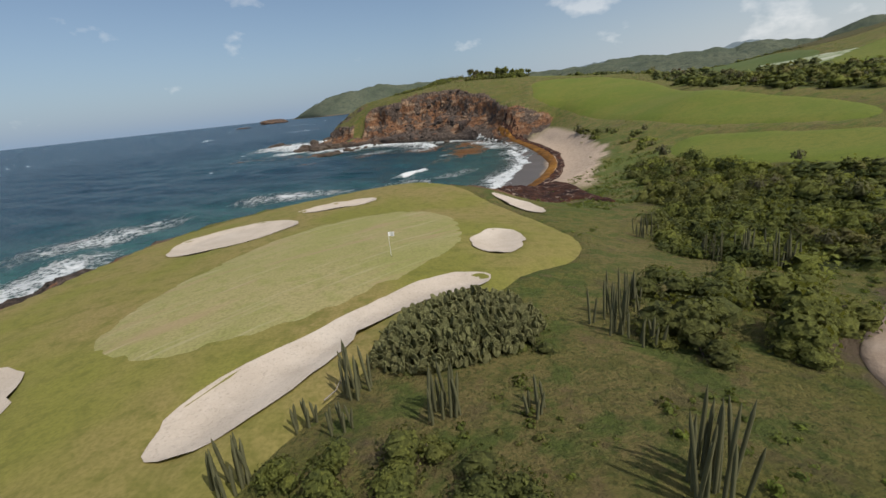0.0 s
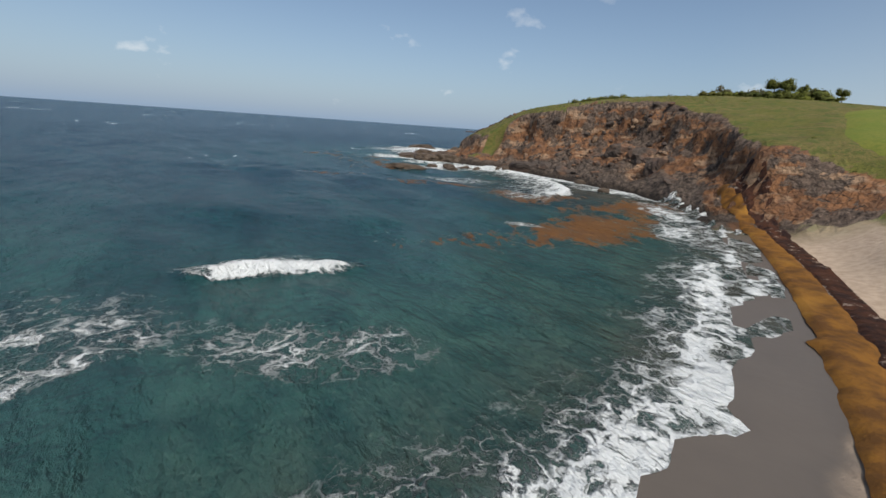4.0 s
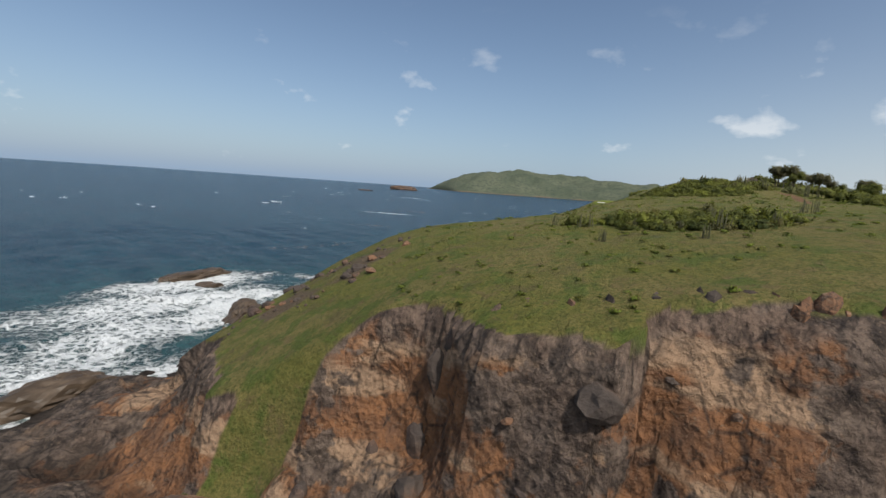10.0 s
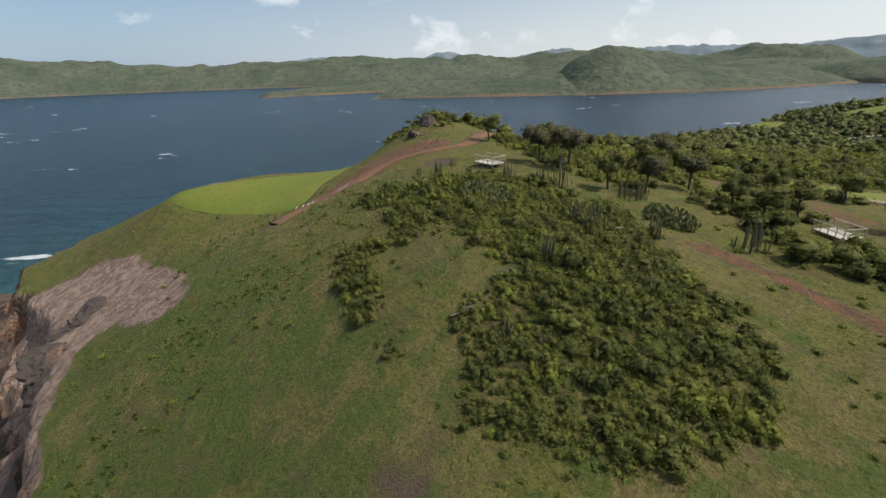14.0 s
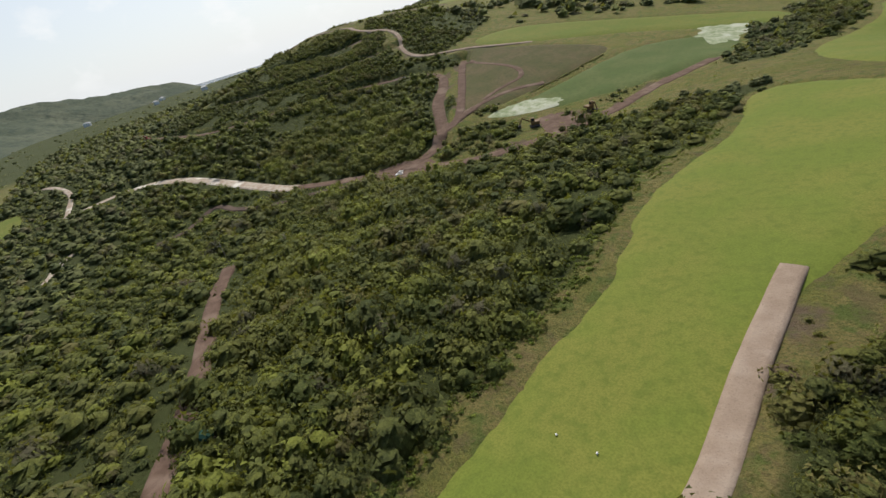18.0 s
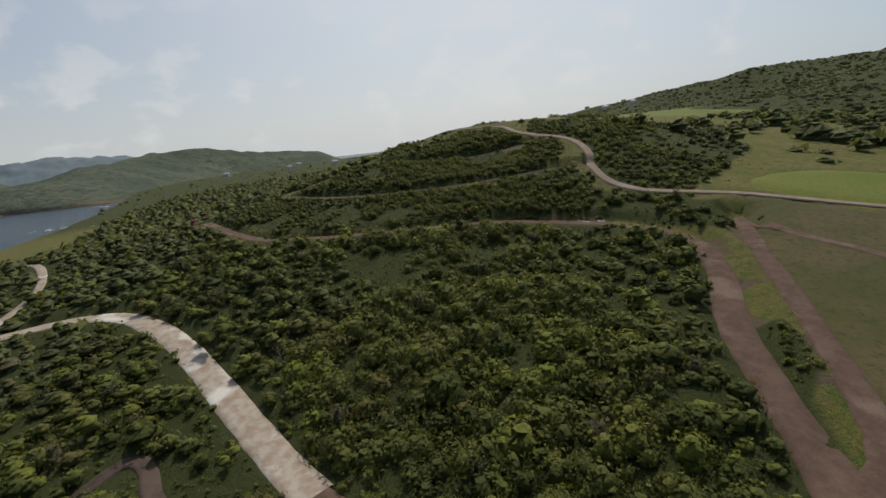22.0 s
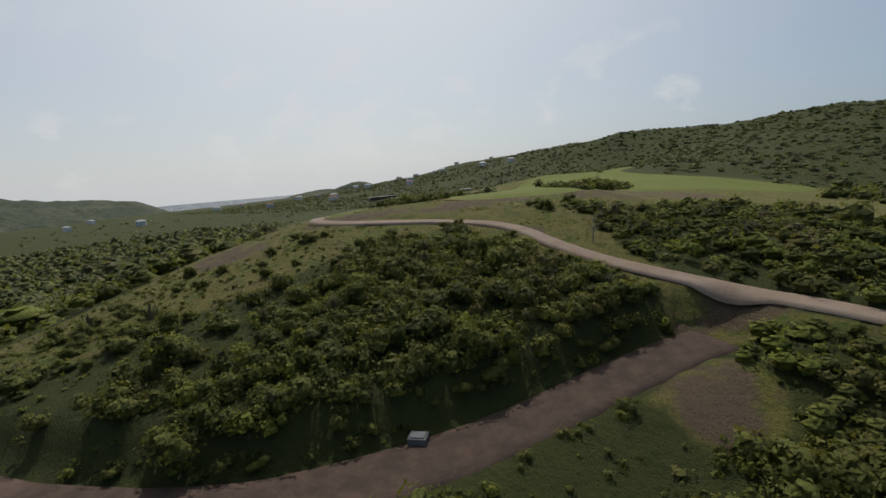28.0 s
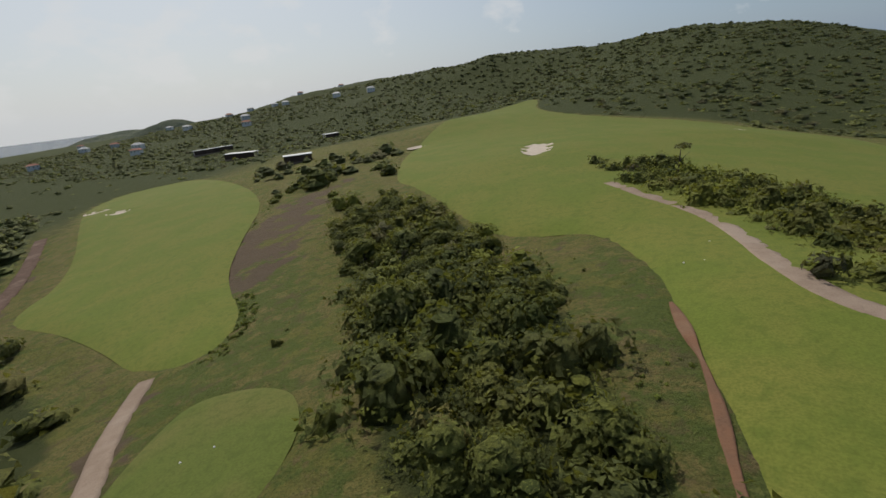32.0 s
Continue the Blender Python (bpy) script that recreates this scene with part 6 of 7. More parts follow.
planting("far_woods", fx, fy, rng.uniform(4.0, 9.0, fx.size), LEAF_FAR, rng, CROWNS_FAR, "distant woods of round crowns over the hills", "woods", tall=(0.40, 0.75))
# scattered low scrub in the open grass
n_scrub = 2600
sx, sy = rng.uniform(-60, 130, n_scrub), rng.uniform(-10, 470, n_scrub)
sx = np.append(sx, rng.uniform(130, 460, 1800))
sy = np.append(sy, rng.uniform(20, 330, 1800))
sd_scrub = signed_distance(sx, sy, COAST)[0]
keep = clear_of_surfaces(sx, sy, 0.6) & (sd_scrub > 20) & (rough(sx, sy, 18, 27, 3) > -0.05) & ~((sx < 34) & (sy > 255) & (sy < 352))
sx, sy = sx[keep], sy[keep]
planting("low_scrub", sx, sy, rng.uniform(0.25, 0.9, sx.size), LEAF, rng, CROWNS_SCRUB, "low green scrub scattered in rough grass", "scrub", tall=(0.6, 1.0))
# low green scrub creeping over the seaward slope of the headland
cx, cy = rng.uniform(-38, 8, 2600), rng.uniform(350, 425, 2600)
keep = clear_of_surfaces(cx, cy, 0.5) & (rough(cx, cy, 11, 57, 3) > 0.02)
sea_gap, climb, _ = shore(cx, cy)
keep &= sea_gap > climb * 1.05
cx, cy = cx[keep], cy[keep]
planting("low_scrub", cx, cy, rng.uniform(0.25, 0.8, cx.size), LEAF_BRIGHT, rng, CROWNS_SCRUB, "low bright green scrub creeping over the slope", "scrub", tall=(0.4, 0.8))
# small bushes between the grass of the openings, the terraces and the meadow
bx, by = [], []
for ring, count in [(q, 420) for q, _ in THIN_RINGS] + [(WOOD_RINGS[1][0], 1500), (WOOD_RINGS[25][0], 300), (WOOD_RINGS[3][0], 700), (WOOD_RINGS[-1][0], 300), (WOOD_RINGS[20][0], 300)]:
    qx, qy = rng.uniform(ring[:, 0].min(), ring[:, 0].max(), count), rng.uniform(ring[:, 1].min(), ring[:, 1].max(), count)
    m = (ring_depth(qx, qy, ring) > 0) & clear_of_surfaces(qx, qy, 0.5)
    bx.append(qx[m]), by.append(qy[m])
bx, by = np.concatenate(bx), np.concatenate(by)
planting("low_scrub", bx, by, rng.uniform(0.35, 1.0, bx.size) ** 1.4, LEAF, rng, CROWNS_SCRUB, "small green bushes in the grassy openings", "scrub", tall=(0.7, 1.1))
ring = smooth_ring(MEADOW_OUTS[0])
qx, qy = rng.uniform(165, 240, 300), rng.uniform(195, 278, 300)
m = (ring_depth(qx, qy, ring) > 1.5) & clear_of_surfaces(qx, qy, 1.0, True) & (rough(qx, qy, 16, 95, 2) > 0.1)
planting("low_scrub", qx[m], qy[m], rng.uniform(0.5, 1.6, m.sum()), LEAF_DARK, rng, CROWNS_MID, "dark bushes dotted over the dry meadow", "scrub", tall=(0.7, 1.0))
# leafy bushes on the bank below the fork of the earth road
bank_rng = np.random.default_rng(61)
qx, qy, qr = scatter(smooth_ring([(340, 229), (336.5, 218), (334, 213.5), (331, 215), (326, 209), (320, 213), (322, 224), (330, 233)]), 0.8, 1.5, bank_rng)
m = clear_of_surfaces(qx, qy, 0.8)
planting("bushes", qx[m], qy[m], qr[m], LEAF, bank_rng, CROWNS_MID, "leafy green bushes on the bank below the earth road", "bushes")
# creeping plants and tufts in the grass of the headland
n_tuft = 5000
tx, ty = rng.uniform(-75, 45, n_tuft), rng.uniform(262, 440, n_tuft)
tx, ty = np.append(tx, rng.uniform(-10, 30, 2000)), np.append(ty, rng.uniform(0, 60, 2000))
tx, ty = np.append(tx, rng.uniform(9, 48, 4600)), np.append(ty, rng.uniform(50, 120, 4600))
tx, ty = np.append(tx, rng.uniform(350, 420, 3600)), np.append(ty, rng.uniform(140, 262, 3600))
clump = rough(tx, ty, 7, 37, 3) + 0.5 * rough(tx, ty, 30, 38, 2)
td, twide, _ = shore(tx, ty)
keep = clear_of_surfaces(tx, ty, 0.4) & (td > twide * 1.02) & (clump > 0.0)
tx, ty = tx[keep], ty[keep]
TUFTS = [crown_template(500 + i, 16, 0.36, 1, 1, 5, h=0.5) for i in range(6)]
planting("grass_tufts", tx, ty, rng.uniform(0.2, 0.75, tx.size) * np.where(ty > 200, 1.0, 0.8), LEAF_BRIGHT, rng, TUFTS, "creeping green plants and tufts in short grass", "grass", tall=(0.5, 1.1), sunk=0.05)


# ---- single shrubs and trees ----
def tube(points, radii, sides=6):
    """Corners and quads of a bent tapering tube."""
    p, r = np.array(points, float), np.array(radii, float)
    t = np.gradient(p, axis=0)
    t /= np.linalg.norm(t, axis=1)[:, None] + 1e-9
    ref = np.where(np.abs(t[:, 2:3]) > 0.9, (1.0, 0, 0), (0, 0, 1.0))
    u = np.cross(t, ref)
    u /= np.linalg.norm(u, axis=1)[:, None]
    w = np.cross(t, u)
    a = np.linspace(0, 2 * np.pi, sides, endpoint=False)
    co = p[:, None] + r[:, None, None] * (u[:, None] * np.cos(a)[None, :, None] + w[:, None] * np.sin(a)[None, :, None])
    n = len(p)
    f = [(i * sides + k, i * sides + (k + 1) % sides, (i + 1) * sides + (k + 1) % sides, (i + 1) * sides + k) for i in range(n - 1) for k in range(sides)]
    return co.reshape(-1, 3), np.array(f)


def shrub_model(seed, material, stems=2, tall=1.0):
    """A leafy shrub of unit radius, with its foot at the origin, on short bent stems."""
    g = np.random.default_rng(seed)
    root = new("shrub")
    co, f, nr = crown_template(seed, 420, 0.11, 6, 2, 6)
    co[:, 2] = co[:, 2] * tall + 0.02
    part("crown", mesh_from("crown", co, f, material, True, nr), root)
    for k in range(stems):
        a = g.uniform(0, 6.28)
        d = np.array((math.cos(a), math.sin(a)))
        co, f = tube([(0.05 * d[0], 0.05 * d[1], -0.15), (0.14 * d[0], 0.14 * d[1], 0.2), (0.3 * d[0], 0.3 * d[1], 0.5)], [0.06, 0.045, 0.03], 5)
        part("stem", mesh_from("stem", co, f, BARK), root, "brown woody stem")
    return root


def tree_model(seed, height, spread, material, crown_from=0.45):
    """A tree with a bent tapering trunk, limbs and a lumpy leafy crown."""
    g = np.random.default_rng(seed)
    root = new("tree")
    lean = g.uniform(-0.1, 0.1, 2) * height
    co, f = tube([(0, 0, -0.4), (lean[0] * 0.2, lean[1] * 0.2, height * 0.25), (lean[0] * 0.6, lean[1] * 0.6, height * 0.5), (lean[0], lean[1], height * 0.8)], [0.19, 0.15, 0.11, 0.04], 7)
    part("trunk", mesh_from("trunk", co, f, BARK), root, "grey-brown tapering trunk")
    for k in range(4):
        a = k * 1.57 + g.uniform(-0.5, 0.5)
        b = np.array((lean[0] * 0.5, lean[1] * 0.5, height * (0.34 + 0.06 * k)))
        e = b + np.array((math.cos(a) * spread * 0.6, math.sin(a) * spread * 0.6, height * 0.25))
        co, f = tube([b, (b + e) / 2 + (0, 0, 0.1), e], [0.08, 0.055, 0.025], 5)
        part("limb", mesh_from("limb", co, f, BARK), root)
    co, f, nr = crown_template(seed + 1, 640, 0.11, 7, 3, 6, h=1.0)
    co = co * (spread, spread, height * (1.05 - crown_from)) + (lean[0] * 0.6, lean[1] * 0.6, height * crown_from - 0.1)
    part("crown", mesh_from("crown", co, f, material, True, nr), root)
    return root


SHRUB_TEXT = {0: "round leafy green shrub standing in rough grass", 1: "dark green shrub with dense leathery leaves", 2: "tall bright green shrub on a grassy slope"}
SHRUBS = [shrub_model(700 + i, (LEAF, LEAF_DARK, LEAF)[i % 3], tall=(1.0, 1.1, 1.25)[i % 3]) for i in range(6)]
EXTRA_SHRUBS = [(372, 216, 1.9), (372, 196.5, 1.6), (371, 194, 1.0), (361, 194.5, 1.2), (377, 203, 1.4), (398, 226, 1.6), (382, 222, 1.5), (360, 172, 2.2), (364, 178, 1.8), (376, 209, 1.7),
                (386, 220, 1.1), (379, 233, 1.2), (378, 227, 1.0), (367, 176, 1.8), (364, 169, 2.0), (406, 175, 2.4), (402, 172, 1.5), (399.5, 172, 1.7), (397, 171.5, 1.4), (521, 141, 4.2), (453, 137, 1.0),
                (478, 61, 2.0), (12, 20, 2.6), (16, 18.5, 2.6), (19, 20, 2.4), (14, 23, 2.4), (17.5, 23, 2.6), (9.6, 19, 1.2), (11, 17.2, 1.3), (20.5, 23.5, 2.2), (15, 16.8, 1.4), (13, 26, 2.0), (-5, 11.4, 1.4), (-2.6, 11.5, 1.5),
                (0, 10.8, 1.5), (-6.6, 12, 1.0), (-1.4, 12.6, 0.9), (1.4, 9.8, 1.2), (-13, 301, 1.4), (-10, 303, 1.6), (-7.5, 300, 1.5), (-5, 302, 1.3), (-16, 303, 1.1), (-3, 299, 1.0), (-12, 298, 1.0)]
single = EXTRA_SHRUBS + single
for n, (x, y, r) in enumerate(single[:298]):
    z = float(ground_at(np.array([x]), np.array([y]))[0])
    model = SHRUBS[n % 6]
    place = pose(x, y, z - 0.06 * r, 0, 0, rng.uniform(0, 360)) @ Matrix.Diagonal((r, r, r * rng.uniform(0.8, 1.05), 1))
    if n < 6:
        thing = model
        thing.matrix_basis = place
    else:
        thing = copy_thing(model, place @ Matrix.Diagonal((*(1 / s for s in model.scale), 1)))
    tagged(thing, SHRUB_TEXT[n % 3], "shrub", "shrubs on the slopes")
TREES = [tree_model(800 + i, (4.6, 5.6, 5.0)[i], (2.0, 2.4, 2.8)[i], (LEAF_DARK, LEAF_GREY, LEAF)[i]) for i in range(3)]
TREE_AT = [(30, 383, 0), (31.6, 396.7, 1), (33.3, 392.3, 1), (36.5, 399.5, 1), (39, 371, 0), (38, 367, 2), (34, 380, 1), (52, 352, 0), (50, 357, 0), (46, 366, 2), (44, 379, 1), (48, 388, 2), (55, 372, 0), (58, 392, 1),
           (62, 405, 2), (50, 410, 1), (42, 402, 1), (38, 416, 2), (56, 418, 0), (66, 414, 1), (44, 296, 2), (50, 300, 0), (55, 306, 2), (47, 306, 0), (42, 301, 2), (60, 298, 0), (63, 340, 2), (67, 366, 2), (69, 380, 0), (67, 392, 2), (70, 402, 1),
           (62, 356, 0), (60, 330, 2), (280, 342, 2), (300, 330, 1), (262, 262, 1), (250, 268, 2)]
for n, (x, y, k) in enumerate(TREE_AT):
    z = float(ground_at(np.array([x * 1.0]), np.array([y * 1.0]))[0])
    s = rng.uniform(0.8, 1.2)
    place = pose(x, y, z, 0, 0, rng.uniform(0, 360)) @ Matrix.Scale(s, 4)
    if n in (0, 1, 5):
        thing = TREES[k]
        thing.matrix_basis = place
    else:
        thing = copy_thing(TREES[k], place @ Matrix.Diagonal((*(1 / q for q in TREES[k].scale), 1)))
    tagged(thing, ("dark-leaved small tree with a bent grey trunk", "sparse grey-green tree on a thin trunk", "broad green tree standing among bushes")[k], "tree", "trees on the headland")


# ---- cacti ----
def column(height, radius, bend, seed):
    """A ribbed column of a cactus, rounded at its tip."""
    g = np.random.default_rng(seed)
    sides, rows = 10, 7
    a = np.linspace(0, 2 * np.pi, sides, endpoint=False)
    t = np.linspace(0, 1, rows)
    rad = radius * np.interp(t, [0, 0.1, 0.85, 0.96, 1], [0.8, 1.0, 0.95, 0.7, 0.15])
    rib = np.where(np.arange(sides) % 2 == 0, 1.0, 0.72)
    cx = bend[0] * t ** 1.6 * height
    cy = bend[1] * t ** 1.6 * height
    co = np.stack([cx[:, None] + rad[:, None] * rib * np.cos(a), cy[:, None] + rad[:, None] * rib * np.sin(a), np.repeat((t * height)[:, None], sides, 1)], -1).reshape(-1, 3)
    f = [(i * sides + k, i * sides + (k + 1) % sides, (i + 1) * sides + (k + 1) % sides, (i + 1) * sides + k) for i in range(rows - 1) for k in range(sides)]
    return mesh_from("column", co, np.array(f), CACTUS)


COLUMNS = [column(1.0, 0.055, (q, w), i) for i, (q, w) in enumerate([(0, 0), (0.08, 0.03), (-0.05, 0.07), (0.03, -0.09), (-0.09, -0.03)])]


def cactus_model(count, height, spread, seed):
    """A clump of upright columns."""
    g = np.random.default_rng(seed)
    root = new("columnar_cactus")
    for k in range(count):
        a, d = g.uniform(0, 6.28), spread * g.uniform(0, 1) ** 0.6
        h = height * g.uniform(0.45, 1.0)
        m = pose(d * math.cos(a), d * math.sin(a), -0.1, -7 * d / spread * math.sin(a), 7 * d / spread * math.cos(a), g.uniform(0, 360)) @ Matrix.Diagonal((1.25, 1.25, h, 1))
        part("column", COLUMNS[k % 5], root, "", m)
    return root


CACTI = [cactus_model(18, 3.9, 0.85, 1), cactus_model(12, 2.6, 0.7, 2), cactus_model(7, 1.7, 0.6, 3), cactus_model(18, 3.0, 1.6, 4)]
CACTI_AT = [(7, 10, 0), (-1, 14.6, 1), (2.6, 14.4, 2), (8.6, 21, 3), (-4.8, 17, 1), (-5, 14.4, 2), (-8.4, 12, 1), (-6.6, 15, 2), (10, 23, 1), (23.5, 34.6, 3), (24.6, 32.4, 3), (22.4, 36.5, 1), (21, 45, 3), (26, 31.4, 1), (9.2, 18.6, 2),
            (-26.4, 301.5, 1), (-23, 299, 3), (-21.6, 291.7, 1), (-10, 300, 3), (-11, 295, 3), (-5.6, 297, 1), (-13, 291, 1), (2.6, 310, 3), (14.8, 317, 1), (10.4, 308, 3), (-14, 297, 2), (-2, 304, 2), (-18, 298, 2), (-8, 305, 1),
            (31, 378.5, 1), (20.2, 392.4, 3), (24, 386, 3), (15.2, 376.4, 1), (15.2, 374.6, 3), (19, 370, 1), (26, 364, 3), (16.3, 403, 1), (20.3, 404.5, 2), (15.2, 406.4, 2), (28.7, 379, 3), (22, 388, 1), (18, 381, 2), (13, 390, 1),
            (378, 107, 3), (376, 101, 1), (384, 235, 1), (392, 240, 1), (372, 236, 2), (-3, 368, 2), (6, 372, 1)]
for n, (x, y, k) in enumerate(CACTI_AT):
    z = float(ground_at(np.array([x * 1.0]), np.array([y * 1.0]))[0])
    place = pose(x, y, z, 0, 0, rng.uniform(0, 360)) @ Matrix.Scale((rng.uniform(0.85, 1.1) if n else 1.0) * (0.62 if 285 < y < 322 else 1.0), 4)
    if n < 3 or n == 3:
        thing = CACTI[k]
        thing.matrix_basis = place
    else:
        thing = copy_thing(CACTI[k], place @ Matrix.Diagonal((*(1 / q for q in CACTI[k].scale), 1)))
    tagged(thing, ("tall clump of ribbed grey-green cactus columns", "slender cactus columns rising from dry grass", "short stubby cactus columns in grass", "wide thicket of upright cactus columns")[k], "cactus", "columnar cacti")


def pad_thicket(ring, seed, count):
    """Prickly pears: oval pads standing on one another."""
    g = np.random.default_rng(seed)
    a = np.linspace(0, 2 * np.pi, 8, endpoint=False)
    pad = np.stack([np.cos(a) * 0.13, np.zeros(8), np.sin(a) * 0.2 + 0.18], -1)
    front, back = pad + (0, 0.02, 0), pad - (0, 0.02, 0)
    base = np.vstack([front, back])
    f = [(0, 1, 2, 3), (0, 3, 4, 7), (4, 5, 6, 7), (8, 11, 10, 9), (8, 15, 12, 11), (12, 15, 14, 13)] + [(k, k + 8, (k + 1) % 8 + 8, (k + 1) % 8) for k in range(8)]
    f = np.array(f)
    x = g.uniform(ring[:, 0].min(), ring[:, 0].max(), count * 3)
    y = g.uniform(ring[:, 1].min(), ring[:, 1].max(), count * 3)
    d = ring_depth(x, y, ring)
    x, y, d = (q[d > 0][:count] for q in (x, y, d))
    z = ground_at(x, y) + g.uniform(0, 1, len(x)) * np.minimum(1.3, 0.3 + d * 0.9)
    cos = []
    for k in range(len(x)):
        m = np.array(Euler((g.normal(0, 0.35), g.normal(0, 0.35), g.uniform(0, 6.28))).to_matrix())
        cos.append(base @ m.T * g.uniform(0.8, 1.5) + (x[k], y[k], z[k]))
    co = np.concatenate(cos)
    faces = (f[None] + (np.arange(len(x)) * 16)[:, None, None]).reshape(-1, 4)
    ob = new("prickly_pears", mesh_from("prickly_pears", co, faces, PADS, False))
    return tagged(ob, "thicket of pale green prickly pear pads beside the bunker", "cactus thicket", kind="stuff")


PADS = make_leaf("prickly_pear_skin", (0.290, 0.290, 0.120), (0.180, 0.195, 0.075))
pad_thicket(smooth_ring([(-5, 20), (-2.6, 24.5), (1, 25.5), (4.6, 23), (4.4, 19.5), (0.4, 17.6), (-3.4, 17.4)]), 5, 2600)
x = rng.uniform(-4, 4, 60)
y = rng.uniform(18.5, 24, 60)
planting("low_scrub", x, y, rng.uniform(0.6, 1.2, 60), LEAF_DARK, rng, CROWNS_MID, "dark scrub under the prickly pears", "scrub", tall=(0.7, 1.0))
pad_thicket(smooth_ring([(10, 384), (16, 384), (17, 392), (11, 393)]), 6, 500)
pad_thicket(smooth_ring([(24, 368), (29, 370), (28, 376), (23, 374)]), 8, 500)


# ---- rocks ----
def make_rock():
    n = Nodes("lava_rock", 0.9, 0, 0.25)
    p = n.place()
    c = n.mix(n.span(n.noise(p, 0.18, 4), 0.40, 0.56), rock_colors(n, p), n.mix(n.noise(p, 1.4, 6, 0.7), (0.030, 0.025, 0.023), (0.120, 0.092, 0.076)))
    low = n.node("ShaderNodeSeparateXYZ", Vector=p).outputs[2]
    c = n.mix(n.span(n.math("ADD", low, n.math("MULTIPLY", n.noise(p, 0.5, 3), 1.6)), 3.6, 1.6, 0, 0.85), c, (0.050, 0.034, 0.026))
    return n.done(c, n.bump(n.noise(p, 1.1, 8, 0.66), 0.9, 0.4))


ROCK = make_rock()


def rock_mesh(seed, cuts=3, round_off=0.1):
    """An uneven boulder of about unit radius."""
    bm = bmesh.new()
    bmesh.ops.create_icosphere(bm, subdivisions=cuts, radius=1.0)
    g = random.Random(seed)
    planes = [(Vector((g.gauss(0, 1), g.gauss(0, 1), g.gauss(0, 0.8))).normalized(), g.uniform(0.55, 0.9)) for _ in range(9)]
    for v in bm.verts:
        d = v.co.normalized()
        r = 1.0
        for nrm, reach in planes:
            k = d.dot(nrm)
            if k > 0.2:
                r = min(r, reach / k)
        r = r * (1 - round_off * 0.4) + 0.4 * round_off
        shift = Vector((seed, 0, seed * 0.7))
        r += 0.24 * noise.noise(d * 1.7 + shift) - 0.20 * abs(noise.noise(d * 3.3 + shift)) - 0.12 * abs(noise.noise(d * 7.0 + shift)) + 0.08
        v.co = d * r
    me = bpy.data.meshes.new("rock")
    bm.to_mesh(me)
    bm.free()
    me.materials.append(ROCK)
    return me


ROCKS_BIG = [rock_mesh(i + 1, 4) for i in range(5)]
ROCKS_WET = [me.copy() for me in ROCKS_BIG]
for me in ROCKS_WET:
    me.materials[0] = WET_LAVA
ROCKS_SMALL = [rock_mesh(i + 20, 2) for i in range(8)]


def set_rock(name, mesh, x, y, z, sx, sy, sz, turn, tilt, label, category, group=""):
    ob = new(name, mesh)
    ob.matrix_basis = pose(x, y, z, tilt, 0, turn) @ Matrix.Diagonal((sx, sy, sz, 1))
    return tagged(ob, label, category, group)


SEA_ROCKS = [(-55, 226, 6.5, 3.2, 1.6, 20), (-50, 244, 2.4, 1.6, 1.2, 0), (-55, 242, 1.8, 1.3, 0.9, 40), (-40, 245, 2.6, 1.5, 1.0, 70), (-35.2, 258.6, 2.0, 1.6, 1.8, 10), (-36, 254.5, 1.3, 1.0, 1.2, 60), (-33, 253.8, 1.4, 1.1, 1.3, 0),
             (-34, 256.4, 1.7, 1.4, 1.9, 90), (-45, 246, 2.6, 1.4, 0.9, 15), (-47, 241, 2.2, 1.3, 0.7, 30), (-5, 242, 1.8, 1.4, 1.3, 0), (3.6, 229, 2.0, 1.4, 0.9, 50), (-122, 345, 10, 4, 2.2, 80), (-88, 322, 6, 3.4, 3.0, 100), (-112, 338, 4, 2, 1.2, 60),
             (-84, 359, 8.5, 5, 2.2, 50), (-79, 346, 6, 3.6, 2.0, 40), (-66.5, 357, 6.5, 3.6, 2.6, 55), (-57, 366, 4, 2, 2.2, 40), (-62, 361, 3, 1.8, 1.5, 20), (-51, 404, 2.6, 1.6, 1.1, 0), (-47, 380, 3, 1.8, 1.6, 70), (-44, 392, 3, 1.6, 1.8, 80),
             (-63, 478, 13, 9, 3.0, 30), (-74, 472, 8, 5, 2.0, 20), (-56, 488, 8, 6, 3.4, 45), (-1.4, 91.4, 4.0, 2.3, 1.9, 35), (-10, 92, 2.0, 1.4, 1.0, 0), (3.2, 90.2, 1.0, 0.7, 0.5, 30),
             (-80, 268, 8, 4, 2.4, 20), (-84, 284, 7, 4, 3.0, 80), (-70, 262, 6, 3.6, 2.6, 0), (-62, 265, 6, 3.4, 3.4, 10)]
for n, (x, y, a, b, c, turn) in enumerate(SEA_ROCKS):
    set_rock("sea_rock", ROCKS_WET[n % 5], x, y, 0.0, a, b, c, turn, 0, "dark wet lava rock washed by white surf", "rock", "rocks in the surf")
for x, y, a, b, c in [(-710, 2010, 60, 20, 18), (-660, 1975, 30, 12, 9), (-600, 1430, 24, 6, 3)]:
    set_rock("islet", ROCKS_BIG[1], x, y, 0, a, b, c, 30, 0, "small rocky islet far out at sea", "islet")
